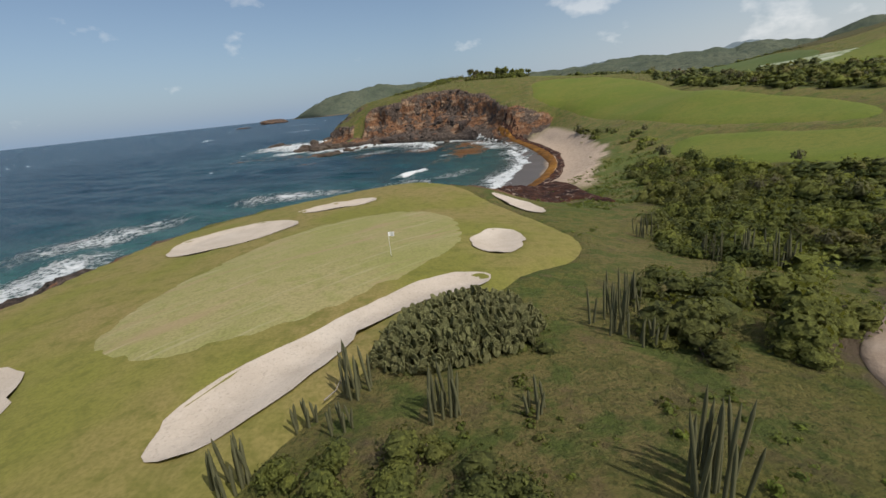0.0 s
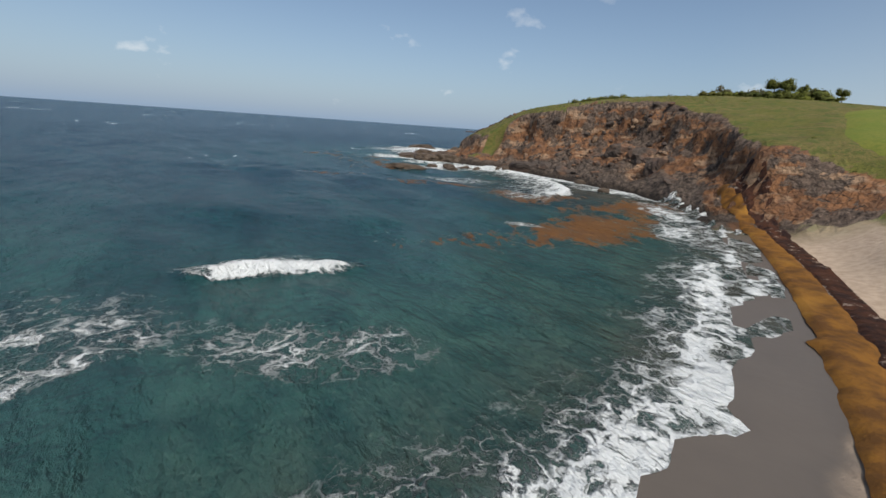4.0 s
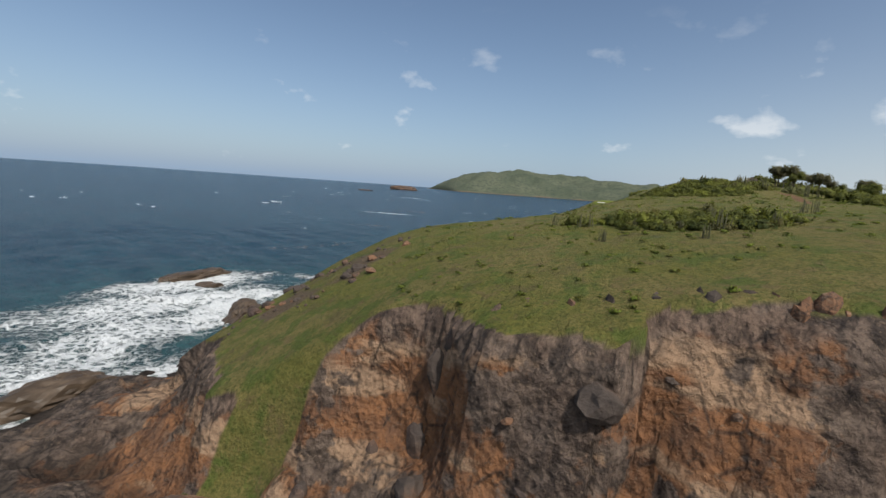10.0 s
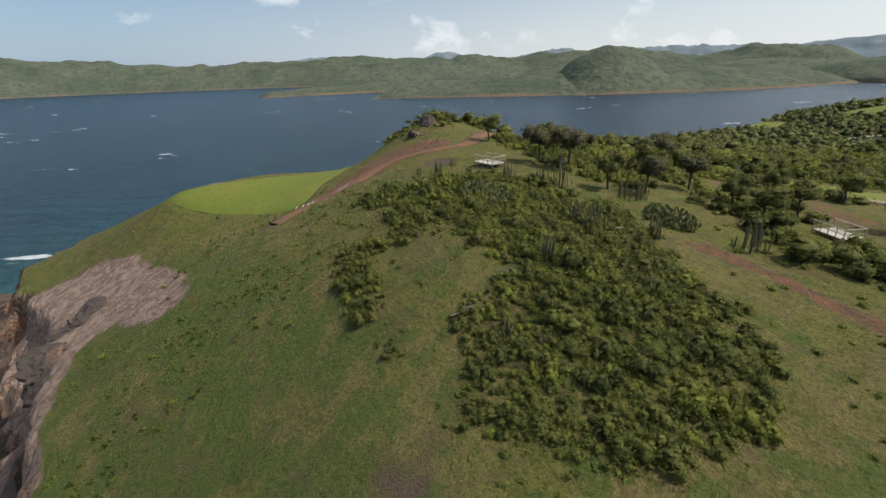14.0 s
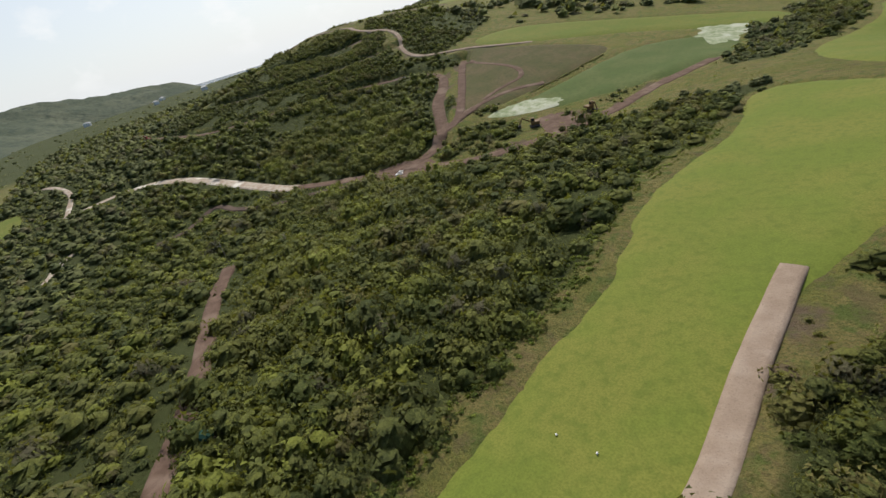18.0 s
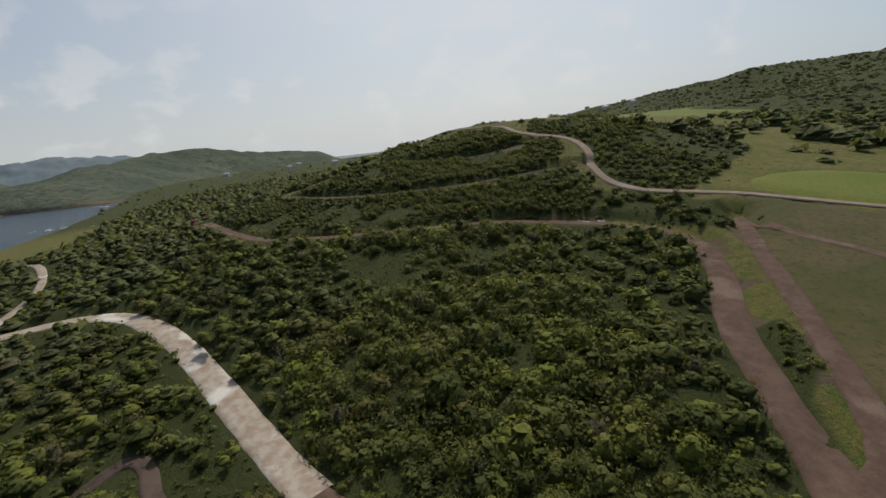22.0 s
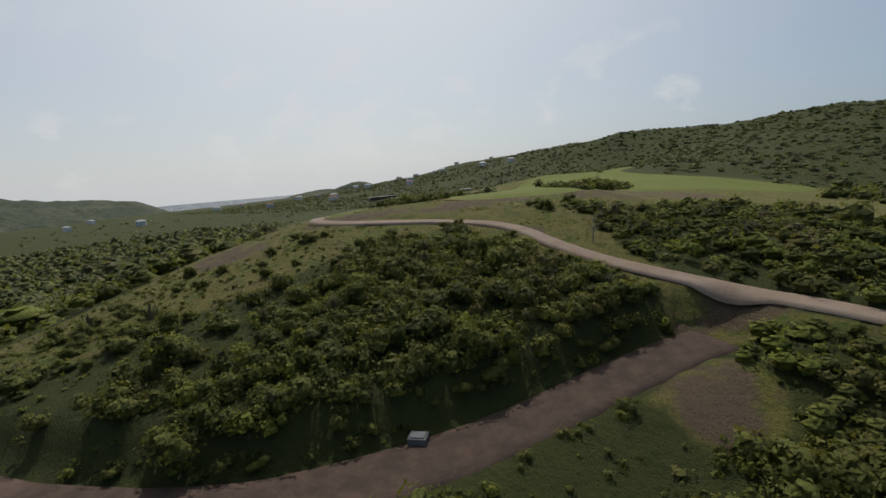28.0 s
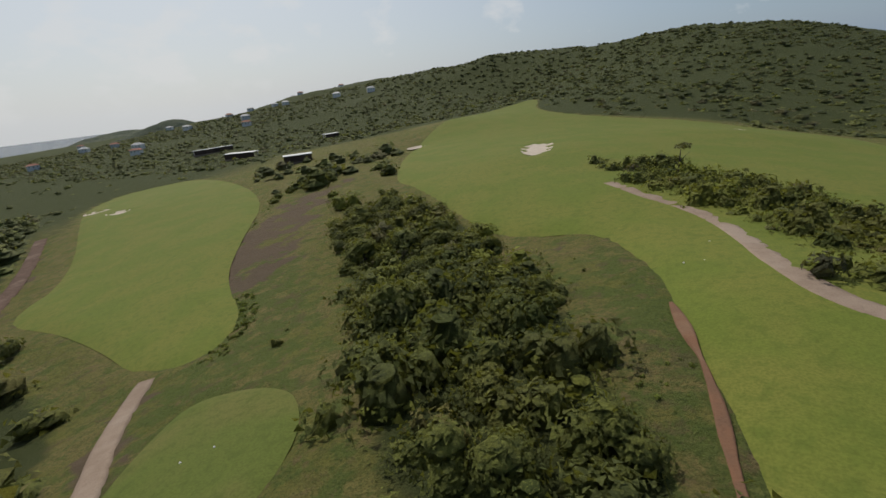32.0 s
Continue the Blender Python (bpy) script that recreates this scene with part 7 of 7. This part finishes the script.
OUTCROPS = [(-50, 272, 6, 2.6, 1.8, 15), (-28, 258.5, 6.5, 3, 2.6, 160), (-22, 258, 5, 3, 2.8, 150), (-36, 267, 5, 2.2, 2.0, 30),
            (-4, 262, 6, 3, 3.6, 10), (4, 258, 6, 4, 4, 0), (10, 252, 6, 4, 4.4, 30), (16, 244, 5, 3.4, 4.6, 40), (-12, 252, 6, 3, 3.0, 150), (20, 230, 5, 3, 4.0, 70), (-1, 248, 6, 3.4, 3.4, 140),
            (-40, 372, 4, 7, 5, 20), (-41, 388, 4, 8, 6, 0), (-42, 410, 4, 9, 6, 0), (-46, 436, 3, 8, 7, 0), (-49, 456, 3.4, 8, 8, 0), (-36, 360, 4, 6, 5, 40), (-46, 350, 5, 6, 4.4, 40), (-32, 434, 6, 5, 3, 20), (-36, 424, 6, 5, 4, 10), (-60, 318, 5, 7, 5, 0), (-66, 300, 5, 7, 4, 0), (42, 452, 7, 5, 5, 20), (38, 438, 4, 3, 3.6, 30), (34, 436, 3, 2.4, 2.6, 80)]
for n, (x, y, a, b, c, turn) in enumerate(OUTCROPS):
    z = float(ground_at(np.array([x * 1.0]), np.array([y * 1.0]))[0])
    set_rock("rock_outcrop", ROCKS_BIG[n % 5], x, y, z - 0.6 * c, a, b, c, turn, rng.uniform(-8, 8), "dark brown lava outcrop in the sea cliff", "outcrop", "outcrops of the cliff")
made = 0
while made < 280:
    x, y = (rng.uniform(-42, 20), rng.uniform(240, 274)) if made < 150 else (rng.uniform(-62, -22), rng.uniform(340, 440)) if made < 210 else (rng.uniform(-64, -44), rng.uniform(286, 304))
    q = np.array([x]), np.array([y])
    hgt, rk, inl, _, _ = land(*q)
    if (rk[0] < 0.6 and made < 210) or inl[0] < 2:
        continue
    z = float(ground_at(*q)[0])
    s = (0.35 + 1.3 * rng.uniform(0, 1) ** 3) * (1.0 if made < 210 else 0.6)
    set_rock("boulder", ROCKS_SMALL[made % 8], x, y, z + 0.1 * s, s * rng.uniform(0.8, 1.4), s, s * rng.uniform(0.6, 0.95), rng.uniform(0, 360), rng.uniform(-20, 20), "angular brown boulder lying on the cliff slope", "boulder", "boulders on the cliff")
    made += 1
RIM = smooth_ring([(-37, 277.8), (-30, 278.6), (-24, 278.8), (-17, 278.4), (-10, 277.6), (-2, 275), (8, 267), (16, 258)], False)
for n in range(64):
    u = n / 63 * (len(RIM) - 1)
    i = min(int(u), len(RIM) - 2)
    x, y = RIM[i] * (1 - (u - i)) + RIM[i + 1] * (u - i) + rng.uniform(-0.5, 0.5, 2)
    z = float(ground_at(np.array([x]), np.array([y - 1.2]))[0])
    set_rock("rock_pillar", ROCKS_SMALL[n % 8], x, y - 1.6, z - 1.6, rng.uniform(0.5, 1.0), rng.uniform(0.5, 0.8), rng.uniform(1.2, 2.0), rng.uniform(0, 360), rng.uniform(-6, 6), "upright weathered rock pillar under the cliff edge", "rock", "rock pillars of the rim")


# ---- built things ----
def box(sx, sy, sz, bevel=0.0):
    """Corners and quads of a box centred on the origin, its edges cut when bevel is set."""
    bm = bmesh.new()
    bmesh.ops.create_cube(bm, size=1.0)
    for v in bm.verts:
        v.co = Vector((v.co.x * sx, v.co.y * sy, v.co.z * sz))
    if bevel:
        bmesh.ops.bevel(bm, geom=bm.edges[:], offset=bevel, segments=1, affect="EDGES")
    return bm


def solid(name, bm, material):
    me = bpy.data.meshes.new(name)
    bm.to_mesh(me)
    bm.free()
    me.materials.append(material)
    return me


PLANK = plain("weathered_planks", (0.52, 0.47, 0.40), 0.85, vary=0.3)
TIMBER = plain("rail_timber", (0.40, 0.33, 0.22), 0.8, vary=0.3)
WHITE = plain("white_paint", (0.78, 0.77, 0.74), 0.6, vary=0.12)
FLAG_RED = plain("flag_cloth", (0.80, 0.78, 0.75), 0.8, vary=0.1)
BLACK = plain("dark_hollow", (0.02, 0.02, 0.02), 0.8)
ROOF_RED = plain("red_roof", (0.33, 0.14, 0.09), 0.8)
ROOF_GREY = plain("grey_roof", (0.42, 0.42, 0.42), 0.6)
METAL = plain("galvanised_metal", (0.50, 0.51, 0.52), 0.45, 0.6)


def deck(x, y, turn, long, wide):
    """A raised viewing platform of planks with timber railings."""
    z = float(ground_at(np.array([x]), np.array([y]))[0]) + 0.55
    root = new("viewing_deck")
    root.matrix_basis = pose(x, y, z, 0, 0, turn)
    n = int(long / 0.2)
    plank = solid("plank", box(0.185, wide, 0.04, 0.006), PLANK)
    for k in range(n):
        part("plank", plank, root, "", pose(-long / 2 + 0.1 + k * 0.2, 0, 0))
    beam = solid("beam", box(long, 0.12, 0.18, 0.01), TIMBER)
    for s in (-1, 1):
        part("beam", beam, root, "", pose(0, s * (wide / 2 - 0.1), -0.12))
    post = solid("post", box(0.08, 0.08, 1.75, 0.008), TIMBER)
    spots = [(-long / 2 + 0.04 + long * k / 4 * 0.98, s * (wide / 2 - 0.05)) for k in range(5) for s in (-1, 1)] + [(-long / 2 + 0.04, 0.0), (long / 2 - 0.04, -wide / 4)]
    for px, py in spots:
        part("post", post, root, "", pose(px, py, 0.15))
    rail, end = solid("rail", box(long, 0.11, 0.06, 0.006), PLANK), solid("rail", box(0.11, wide, 0.06, 0.006), PLANK)
    mid, mid_end = solid("rail", box(long, 0.04, 0.08, 0.006), TIMBER), solid("rail", box(0.04, wide, 0.08, 0.006), TIMBER)
    for s in (-1, 1):
        part("rail", rail, root, "", pose(0, s * (wide / 2 - 0.05), 1.05))
        part("rail", mid, root, "", pose(0, s * (wide / 2 - 0.05), 0.5))
    part("rail", end, root, "", pose(-long / 2 + 0.05, 0, 1.058))
    part("rail", mid_end, root, "", pose(-long / 2 + 0.05, 0, 0.508))
    return tagged(root, "weathered plank viewing deck with timber railings", "deck")


deck(23.2, 399.2, 92, 4.2, 2.7)
deck(40.0, 360.5, 60, 3.8, 2.6)

# log steps up from the tee
STEP_LINE = smooth_ring([(1, 425), (4, 423.4), (7, 421.6), (10, 422.2), (13.5, 423)], False)
log = solid("log", box(1.5, 0.16, 0.16, 0.03), PLANK)
stair = new("log_steps")
for k in range(22):
    u = k / 21 * (len(STEP_LINE) - 1)
    i = min(int(u), len(STEP_LINE) - 2)
    q = STEP_LINE[i] * (1 - (u - i)) + STEP_LINE[i + 1] * (u - i)
    d = STEP_LINE[i + 1] - STEP_LINE[i]
    z = float(ground_at(q[:1], q[1:])[0])
    part("log", log, stair, "", pose(q[0], q[1], z + 0.30, 0, 0, math.degrees(math.atan2(d[1], d[0])) + 90))
tagged(stair, "pale log steps climbing red earth beside the tee", "steps")


def flagstick(x, y):
    z = float(surface(np.array([x]), np.array([y]))[0]) + 0.13
    root = new("golf_flag")
    root.matrix_basis = pose(x, y, z)
    co, f = tube([(0, 0, -0.1), (0, 0, 0.7), (0, 0, 1.4), (0, 0, 2.13)], [0.016] * 4, 6)
    part("pole", mesh_from("pole", co, f, WHITE), root, "thin white pole")
    g = np.linspace(0, 1, 7)
    fx, fz = np.meshgrid(g * 0.5, np.linspace(1.72, 2.1, 4), indexing="ij")
    fy = 0.05 * np.sin(fx * 11)
    co = np.stack([fx, fy, fz], -1).reshape(-1, 3)
    co = np.vstack([co, co + (0, 0.012, 0)])
    i = np.arange(28).reshape(7, 4)
    q = np.stack([i[:-1, :-1], i[1:, :-1], i[1:, 1:], i[:-1, 1:]], -1).reshape(-1, 4)
    part("cloth", mesh_from("cloth", co, np.vstack([q, q[:, ::-1] + 28]), FLAG_RED), root, "white cloth flag")
    co, f = tube([(0, 0, -0.08), (0, 0, 0.004)], [0.06, 0.06], 10)
    part("cup", mesh_from("cup", co, f, BLACK), root)
    return tagged(root, "white golf flag on a thin pole in the hole", "golf flag")


flagstick(-5.0, 35.2)

ball_mark = rock_mesh(90, 2, round_off=2.0)
ball_mark.materials.clear()
ball_mark.materials.append(WHITE)
for x, y in [(441.6, 156.6), (443.7, 158.5), (399.4, 115.4), (396.5, 117.4), (403, 123.5), (400.9, 123.1), (85.8, 381), (82.1, 381), (85.7, 396.3), (407, 189), (411, 184), (384, 158), (390, 152), (386, 148)]:
    z = float(surface(np.array([x]), np.array([y]))[0]) + 0.22
    set_rock("tee_marker", ball_mark, x, y, z, 0.11, 0.11, 0.11, 0, 0, "small round white tee marker on short turf", "tee marker", "tee markers")


def hollow_frame(x, y, turn, a, b):
    """A rectangular concrete surround lying on the ground."""
    z = float(surface(np.array([x]), np.array([y]))[0]) + 0.16
    root = new("concrete_frame")
    root.matrix_basis = pose(x, y, z, 0, 0, turn)
    for s in (-1, 1):
        part("side", solid("side", box(a, 0.28, 0.3, 0.02), WHITE), root, "", pose(0, s * (b / 2 - 0.14), 0))
        part("side", solid("side", box(0.28, b - 0.57, 0.296, 0.02), WHITE), root, "", pose(s * (a / 2 - 0.14), 0, 0))
    return tagged(root, "white concrete surround lying beside the dirt road", "concrete frame", "concrete surrounds")


hollow_frame(181.4, 319.0, 35, 2.4, 1.5)
hollow_frame(182.6, 317.0, 30, 1.7, 1.1)
hollow_frame(258.5, 241.2, 10, 1.8, 0.9)
hollow_frame(280.4, 262.6, 20, 1.7, 1.4)


def utility_box(x, y, turn):
    z = float(surface(np.array([x]), np.array([y]))[0])
    root = new("utility_box")
    root.matrix_basis = pose(x, y, z, 0, 0, turn)
    part("body", solid("body", box(1.5, 1.2, 0.7, 0.03), plain("box_concrete", (0.16, 0.16, 0.155), 0.85)), root, "", pose(0, 0, 0.25))
    part("lid", solid("lid", box(1.2, 0.9, 0.08, 0.02), plain("lid_iron", (0.10, 0.11, 0.12), 0.6)), root, "dark iron lid", pose(0, 0, 0.64))
    return tagged(root, "grey concrete utility box beside the dirt road", "utility box")


utility_box(348.6, 227.4, 30)
utility_box(324.6, 258.4, 40)


def pipe(x, y, turn, long, tilt=0.0):
    z = float(surface(np.array([x]), np.array([y]))[0]) + 0.2
    co, f = tube([(-long / 2, 0, 0), (-long / 4, 0, 0.01), (long / 4, 0, 0), (long / 2, 0, 0)], [0.07] * 4, 8)
    ob = new("pipe", mesh_from("pipe", co, f, WHITE))
    ob.matrix_basis = pose(x, y, z, 0, tilt, turn)
    return tagged(ob, "white plastic pipe lying on rough ground", "pipe", "loose pipes")


for x, y, turn, long in [(306, 238, 40, 3.5), (306.6, 238.4, 44, 3), (262.5, 243.6, 10, 4), (-18.5, 350, 15, 1.6), (13.5, 402, 70, 2.2), (16.5, 373.2, -30, 2.6), (340, 250, 60, 3), (349, 262, 20, 3), (318, 262, 50, 2.5), (117.6, 402.6, 30, 1.5)]:
    pipe(x, y, turn, long, 0.0)


def dead_tree(x, y, height, seed, lying=False):
    """A bleached bare tree of forking branches."""
    g = np.random.default_rng(seed)
    z = float(ground_at(np.array([x]), np.array([y]))[0])
    root = new("dead_tree")
    root.matrix_basis = pose(x, y, z + (0.4 if lying else -0.2), 0, 70 if lying else 0, g.uniform(0, 360))
    co, f = tube([(0, 0, -0.3), (0.1, 0, height * 0.3), (0.0, 0.15, height * 0.6), (0.2, 0.1, height)], [0.03 * height, 0.022 * height, 0.014 * height, 0.004 * height], 6)
    part("trunk", mesh_from("trunk", co, f, DEADWOOD), root)
    for k in range(9):
        b = np.array((0.05, 0.05, height * g.uniform(0.3, 0.8)))
        a = g.uniform(0, 6.28)
        e = b + np.array((math.cos(a), math.sin(a), g.uniform(0.3, 1.2))) * height * g.uniform(0.18, 0.38)
        m = (b + e) / 2 + g.normal(0, 0.08, 3)
        co, f = tube([b, m, e], [0.011 * height, 0.008 * height, 0.003 * height], 5)
        part("branch", mesh_from("branch", co, f, DEADWOOD), root)
    return tagged(root, "bleached bare dead tree with forking branches", "dead tree", "dead trees")


for n, (x, y, h, lying) in enumerate([(203, 372, 5, False), (177, 363, 4.5, False), (42, 389.7, 3.5, True), (69, 382, 3.5, False), (-4.5, 372, 1.8, True), (1, 373, 1.6, True), (239, 379, 4.5, False), (306, 262, 4, False), (350, 190, 4, False), (31, 392, 4, False), (262, 330, 4.5, False), (-6, 16.6, 1.3, True)]):
    dead_tree(x, y, h, n, lying)


def bare_crown_tree(x, y):
    """A thin-leaved umbrella tree on the fairway."""
    root = tree_model(950, 7.5, 3.2, LEAF_GREY, 0.55)
    for child in list(root.children):
        if child.name.startswith("crown"):
            co, f, _ = CROWNS_DRY[0]
            child.data = mesh_from("crown", co * (3.4, 3.4, 3.0) + (0, 0, 4.4), f[-90:], LEAF_GREY)
    root.matrix_basis = pose(x, y, float(ground_at(np.array([x]), np.array([y]))[0]))
    return tagged(root, "sparse umbrella-shaped tree standing in mown turf", "tree")


bare_crown_tree(399.5, 70.5)


def palm(x, y, height):
    root = new("palm_tree")
    z = float(ground_at(np.array([x]), np.array([y]))[0])
    root.matrix_basis = pose(x, y, z)
    co, f = tube([(0, 0, -0.3), (0.2, 0, height * 0.5), (0.5, 0.1, height)], [0.16, 0.12, 0.10], 8)
    part("trunk", mesh_from("trunk", co, f, BARK), root, "slim ringed trunk")
    t = np.linspace(0, 1, 7)
    for k in range(14):
        a, droop = k * 2 * np.pi / 14, 0.5 + 0.5 * ((k * 7) % 5) / 5
        spine = np.stack([t * 2.1 * math.cos(a), t * 2.1 * math.sin(a), 0.9 * t - 1.9 * droop * t ** 2], -1) + (0.5, 0.1, height)
        side = np.array((-math.sin(a), math.cos(a), 0))
        w = 0.32 * np.sin(np.pi * np.clip(t * 0.92 + 0.06, 0, 1))[:, None]
        rows = np.stack([spine - side * w - (0, 0, 0.10), spine, spine + side * w - (0, 0, 0.10)], 1)
        i = np.arange(21).reshape(7, 3)
        q = np.stack([i[:-1, :-1], i[1:, :-1], i[1:, 1:], i[:-1, 1:]], -1).reshape(-1, 4)
        part("frond", mesh_from("frond", rows.reshape(-1, 3), q, LEAF_DARK), root)
    return tagged(root, "low palm with drooping fronds in green scrub", "palm tree")


palm(35, 56, 1.2)
palm(37.5, 58, 0.8)


# ---- machines and stores beside the dirt roads ----
YELLOW = plain("machine_paint", (0.20, 0.12, 0.045), 0.55, vary=0.4)
RED_PAINT = plain("red_paint", (0.30, 0.045, 0.03), 0.5, vary=0.4)
TANK_GREEN = plain("green_plastic", (0.025, 0.085, 0.055), 0.5)
STEEL = plain("dusty_steel", (0.10, 0.09, 0.08), 0.6, 0.6, 0.4)


def excavator(x, y, turn, paint, label):
    """A small tracked excavator with its arm lowered."""
    z = float(ground_at(np.array([x]), np.array([y]))[0])
    root = new("excavator")
    root.matrix_basis = pose(x, y, z + 0.02, 0, 0, turn)
    for s in (-1, 1):
        part("track", solid("track", box(3.2, 0.55, 0.75, 0.25), STEEL), root, "dusty steel track", pose(0, s * 0.95, 0.4))
    part("undercarriage", solid("undercarriage", box(1.8, 1.5, 0.4, 0.05), STEEL), root, "", pose(0, 0, 0.65))
    part("body", solid("body", box(2.7, 2.2, 0.95, 0.12), paint), root, "", pose(-0.3, 0, 1.4))
    cab = part("cab", solid("cab", box(1.3, 1.0, 1.4, 0.1), paint), root, "", pose(0.5, 0.5, 2.45))
    part("window", solid("window", box(0.9, 1.03, 0.8, 0.02), BLACK), cab, "dark glass", pose(0.05, 0, 0.18))
    part("boom", solid("boom", box(3.2, 0.36, 0.42, 0.05), paint), root, "", pose(2.3, -0.3, 2.6, 0, -32, 0))
    part("dipper", solid("dipper", box(2.3, 0.28, 0.32, 0.04), paint), root, "", pose(4.2, -0.3, 2.4, 0, 62, 0))
    part("bucket", solid("bucket", box(0.8, 0.9, 0.8, 0.12), STEEL), root, "worn steel bucket", pose(4.7, -0.3, 1.1, 0, 30, 0))
    return tagged(root, label, "excavator")


excavator(153, 283, 40, YELLOW, "dusty yellow tracked excavator on bulldozed earth")
excavator(141, 270, 150, YELLOW, "muddy yellow tracked excavator beside a dirt track")
excavator(385, 338.5, 20, RED_PAINT, "small red tracked excavator at the end of a dirt road")


def tank(x, y, turn):
    """A green water tank on a small trailer."""
    z = float(ground_at(np.array([x]), np.array([y]))[0])
    root = new("tank_trailer")
    root.matrix_basis = pose(x, y, z, 0, 0, turn)
    part("tank", solid("tank", box(1.9, 1.2, 1.0, 0.3), TANK_GREEN), root, "dark green plastic tank", pose(0, 0, 1.05))
    part("frame", solid("frame", box(2.4, 1.25, 0.14, 0.02), STEEL), root, "", pose(0.1, 0, 0.48))
    co, f = tube([(1.2, 0, 0.46), (2.1, 0, 0.42)], [0.05, 0.05], 6)
    part("drawbar", mesh_from("drawbar", co, f, STEEL), root)
    co, f = tube([(0, -0.12, 0), (0, 0.12, 0)], [0.34, 0.34], 12)
    wheel = mesh_from("wheel", co, f, BLACK)
    for s in (-1, 1):
        part("wheel", wheel, root, "black rubber wheel", pose(-0.1, s * 0.72, 0.34))
    return tagged(root, "green water tank on a trailer by the track", "tank trailer")


tank(119.8, 401.0, 30)
tank(498.6, 154.4, 70)


# ---- houses and the building site in the valley ----
def house(x, y, turn, a, b, h, roof_mat, seed):
    """A small plastered house with a hipped roof, door and windows."""
    z = float(ground_at(np.array([x]), np.array([y]))[0])
    root = new("house")
    root.matrix_basis = pose(x, y, z + 2.0, 0, 0, turn)
    part("wall", solid("wall", box(a, b, h + 2.5), WHITE), root, "white plastered walls", pose(0, 0, h / 2 - 1.25))
    bm = bmesh.new()
    e = 0.7
    pts = [bm.verts.new(q) for q in ((-a / 2 - e, -b / 2 - e, h), (a / 2 + e, -b / 2 - e, h), (a / 2 + e, b / 2 + e, h), (-a / 2 - e, b / 2 + e, h), (-a / 4, 0, h + b * 0.28), (a / 4, 0, h + b * 0.28))]
    for q in ((0, 1, 5, 4), (1, 2, 5), (2, 3, 4, 5), (3, 0, 4), (3, 2, 1, 0)):
        bm.faces.new([pts[k] for k in q])
    part("roof", solid("roof", bm, roof_mat), root)
    pane = solid("window", box(1.3, 0.12, 1.2), BLACK)
    for k in range(3):
        for s in (-1, 1):
            part("window", pane, root, "", pose(-a / 3 + k * a / 3, s * (b / 2 + 0.02), h * 0.55))
    part("door", solid("door", box(1.0, 0.14, 2.1), BARK), root, "", pose(a * 0.17, -b / 2 - 0.02, 1.05))
    return root


HOUSES = [house(1027, -237, 20, 13, 9, 4.5, ROOF_GREY, 1), house(1166, -294, 60, 12, 8, 4, ROOF_RED, 2)]
HOUSE_AT = [(1145, -414, 10, 0), (1214, -613, 40, 1), (1191, -698, 80, 0), (1221, -279, 30, 0), (1085, -140, 70, 1), (1211, 127, 0, 0), (1279, -125, 50, 0), (966, -192, 30, 1), (1111, 54, 70, 0), (1160, -760, 20, 1), (1240, -830, 60, 0), (1100, -850, 10, 1), (1300, -900, 40, 0), (1230, -980, 20, 0),
            (1330, -520, 20, 0), (1380, -220, 50, 1), (1420, 60, 20, 0), (1300, 250, 60, 0), (1480, -420, 10, 1), (1010, -420, 60, 0), (930, -340, 30, 1), (890, -520, 20, 0), (1040, -560, 50, 0), (1130, -500, 70, 1), (1270, -700, 15, 0), (820, -520, 40, 0)]
for x, y, turn, k in HOUSE_AT:
    z = float(ground_at(np.array([x * 1.0]), np.array([y * 1.0]))[0])
    tagged(copy_thing(HOUSES[k], pose(x, y, z + 2.0, 0, 0, turn)), ("white house with a grey hipped roof among trees", "white house with a red roof on a wooded slope")[k], "house", "houses in the valley")
tagged(HOUSES[0], "white house with a grey hipped roof among trees", "house", "houses in the valley")
tagged(HOUSES[1], "white house with a red roof on a wooded slope", "house", "houses in the valley")


def shed(x, y, turn, a, b, h):
    """An unfinished block of the building site: bare walls, posts and a flat roof."""
    z = float(ground_at(np.array([x]), np.array([y]))[0])
    root = new("unfinished_building")
    root.matrix_basis = pose(x, y, z + 0.5, 0, 0, turn)
    part("slab", solid("slab", box(a, b, 1.6, 0.05), CONCRETE), root, "", pose(0, 0, -0.5))
    part("wall", solid("wall", box(a, 0.4, h), DARK_EARTH), root, "dark bare wall", pose(0, b / 2 - 0.3, h / 2 + 0.3))
    for k in range(6):
        part("post", solid("post", box(0.5, 0.5, h), WHITE), root, "", pose(-a / 2 + 0.6 + k * (a - 1.2) / 5, -b / 2 + 0.4, h / 2 + 0.3))
    part("roof", solid("roof", box(a + 0.8, b + 0.8, 0.4, 0.05), WHITE), root, "white flat roof", pose(0, 0, h + 0.52))
    return tagged(root, "unfinished low building with a white flat roof", "building", "building site")


shed(592, -38, 40, 16, 7, 3.5)
shed(720, -118, 20, 26, 10, 4)
shed(684, -200, 60, 14, 8, 3.5)
shed(812, -170, 70, 40, 4, 4)
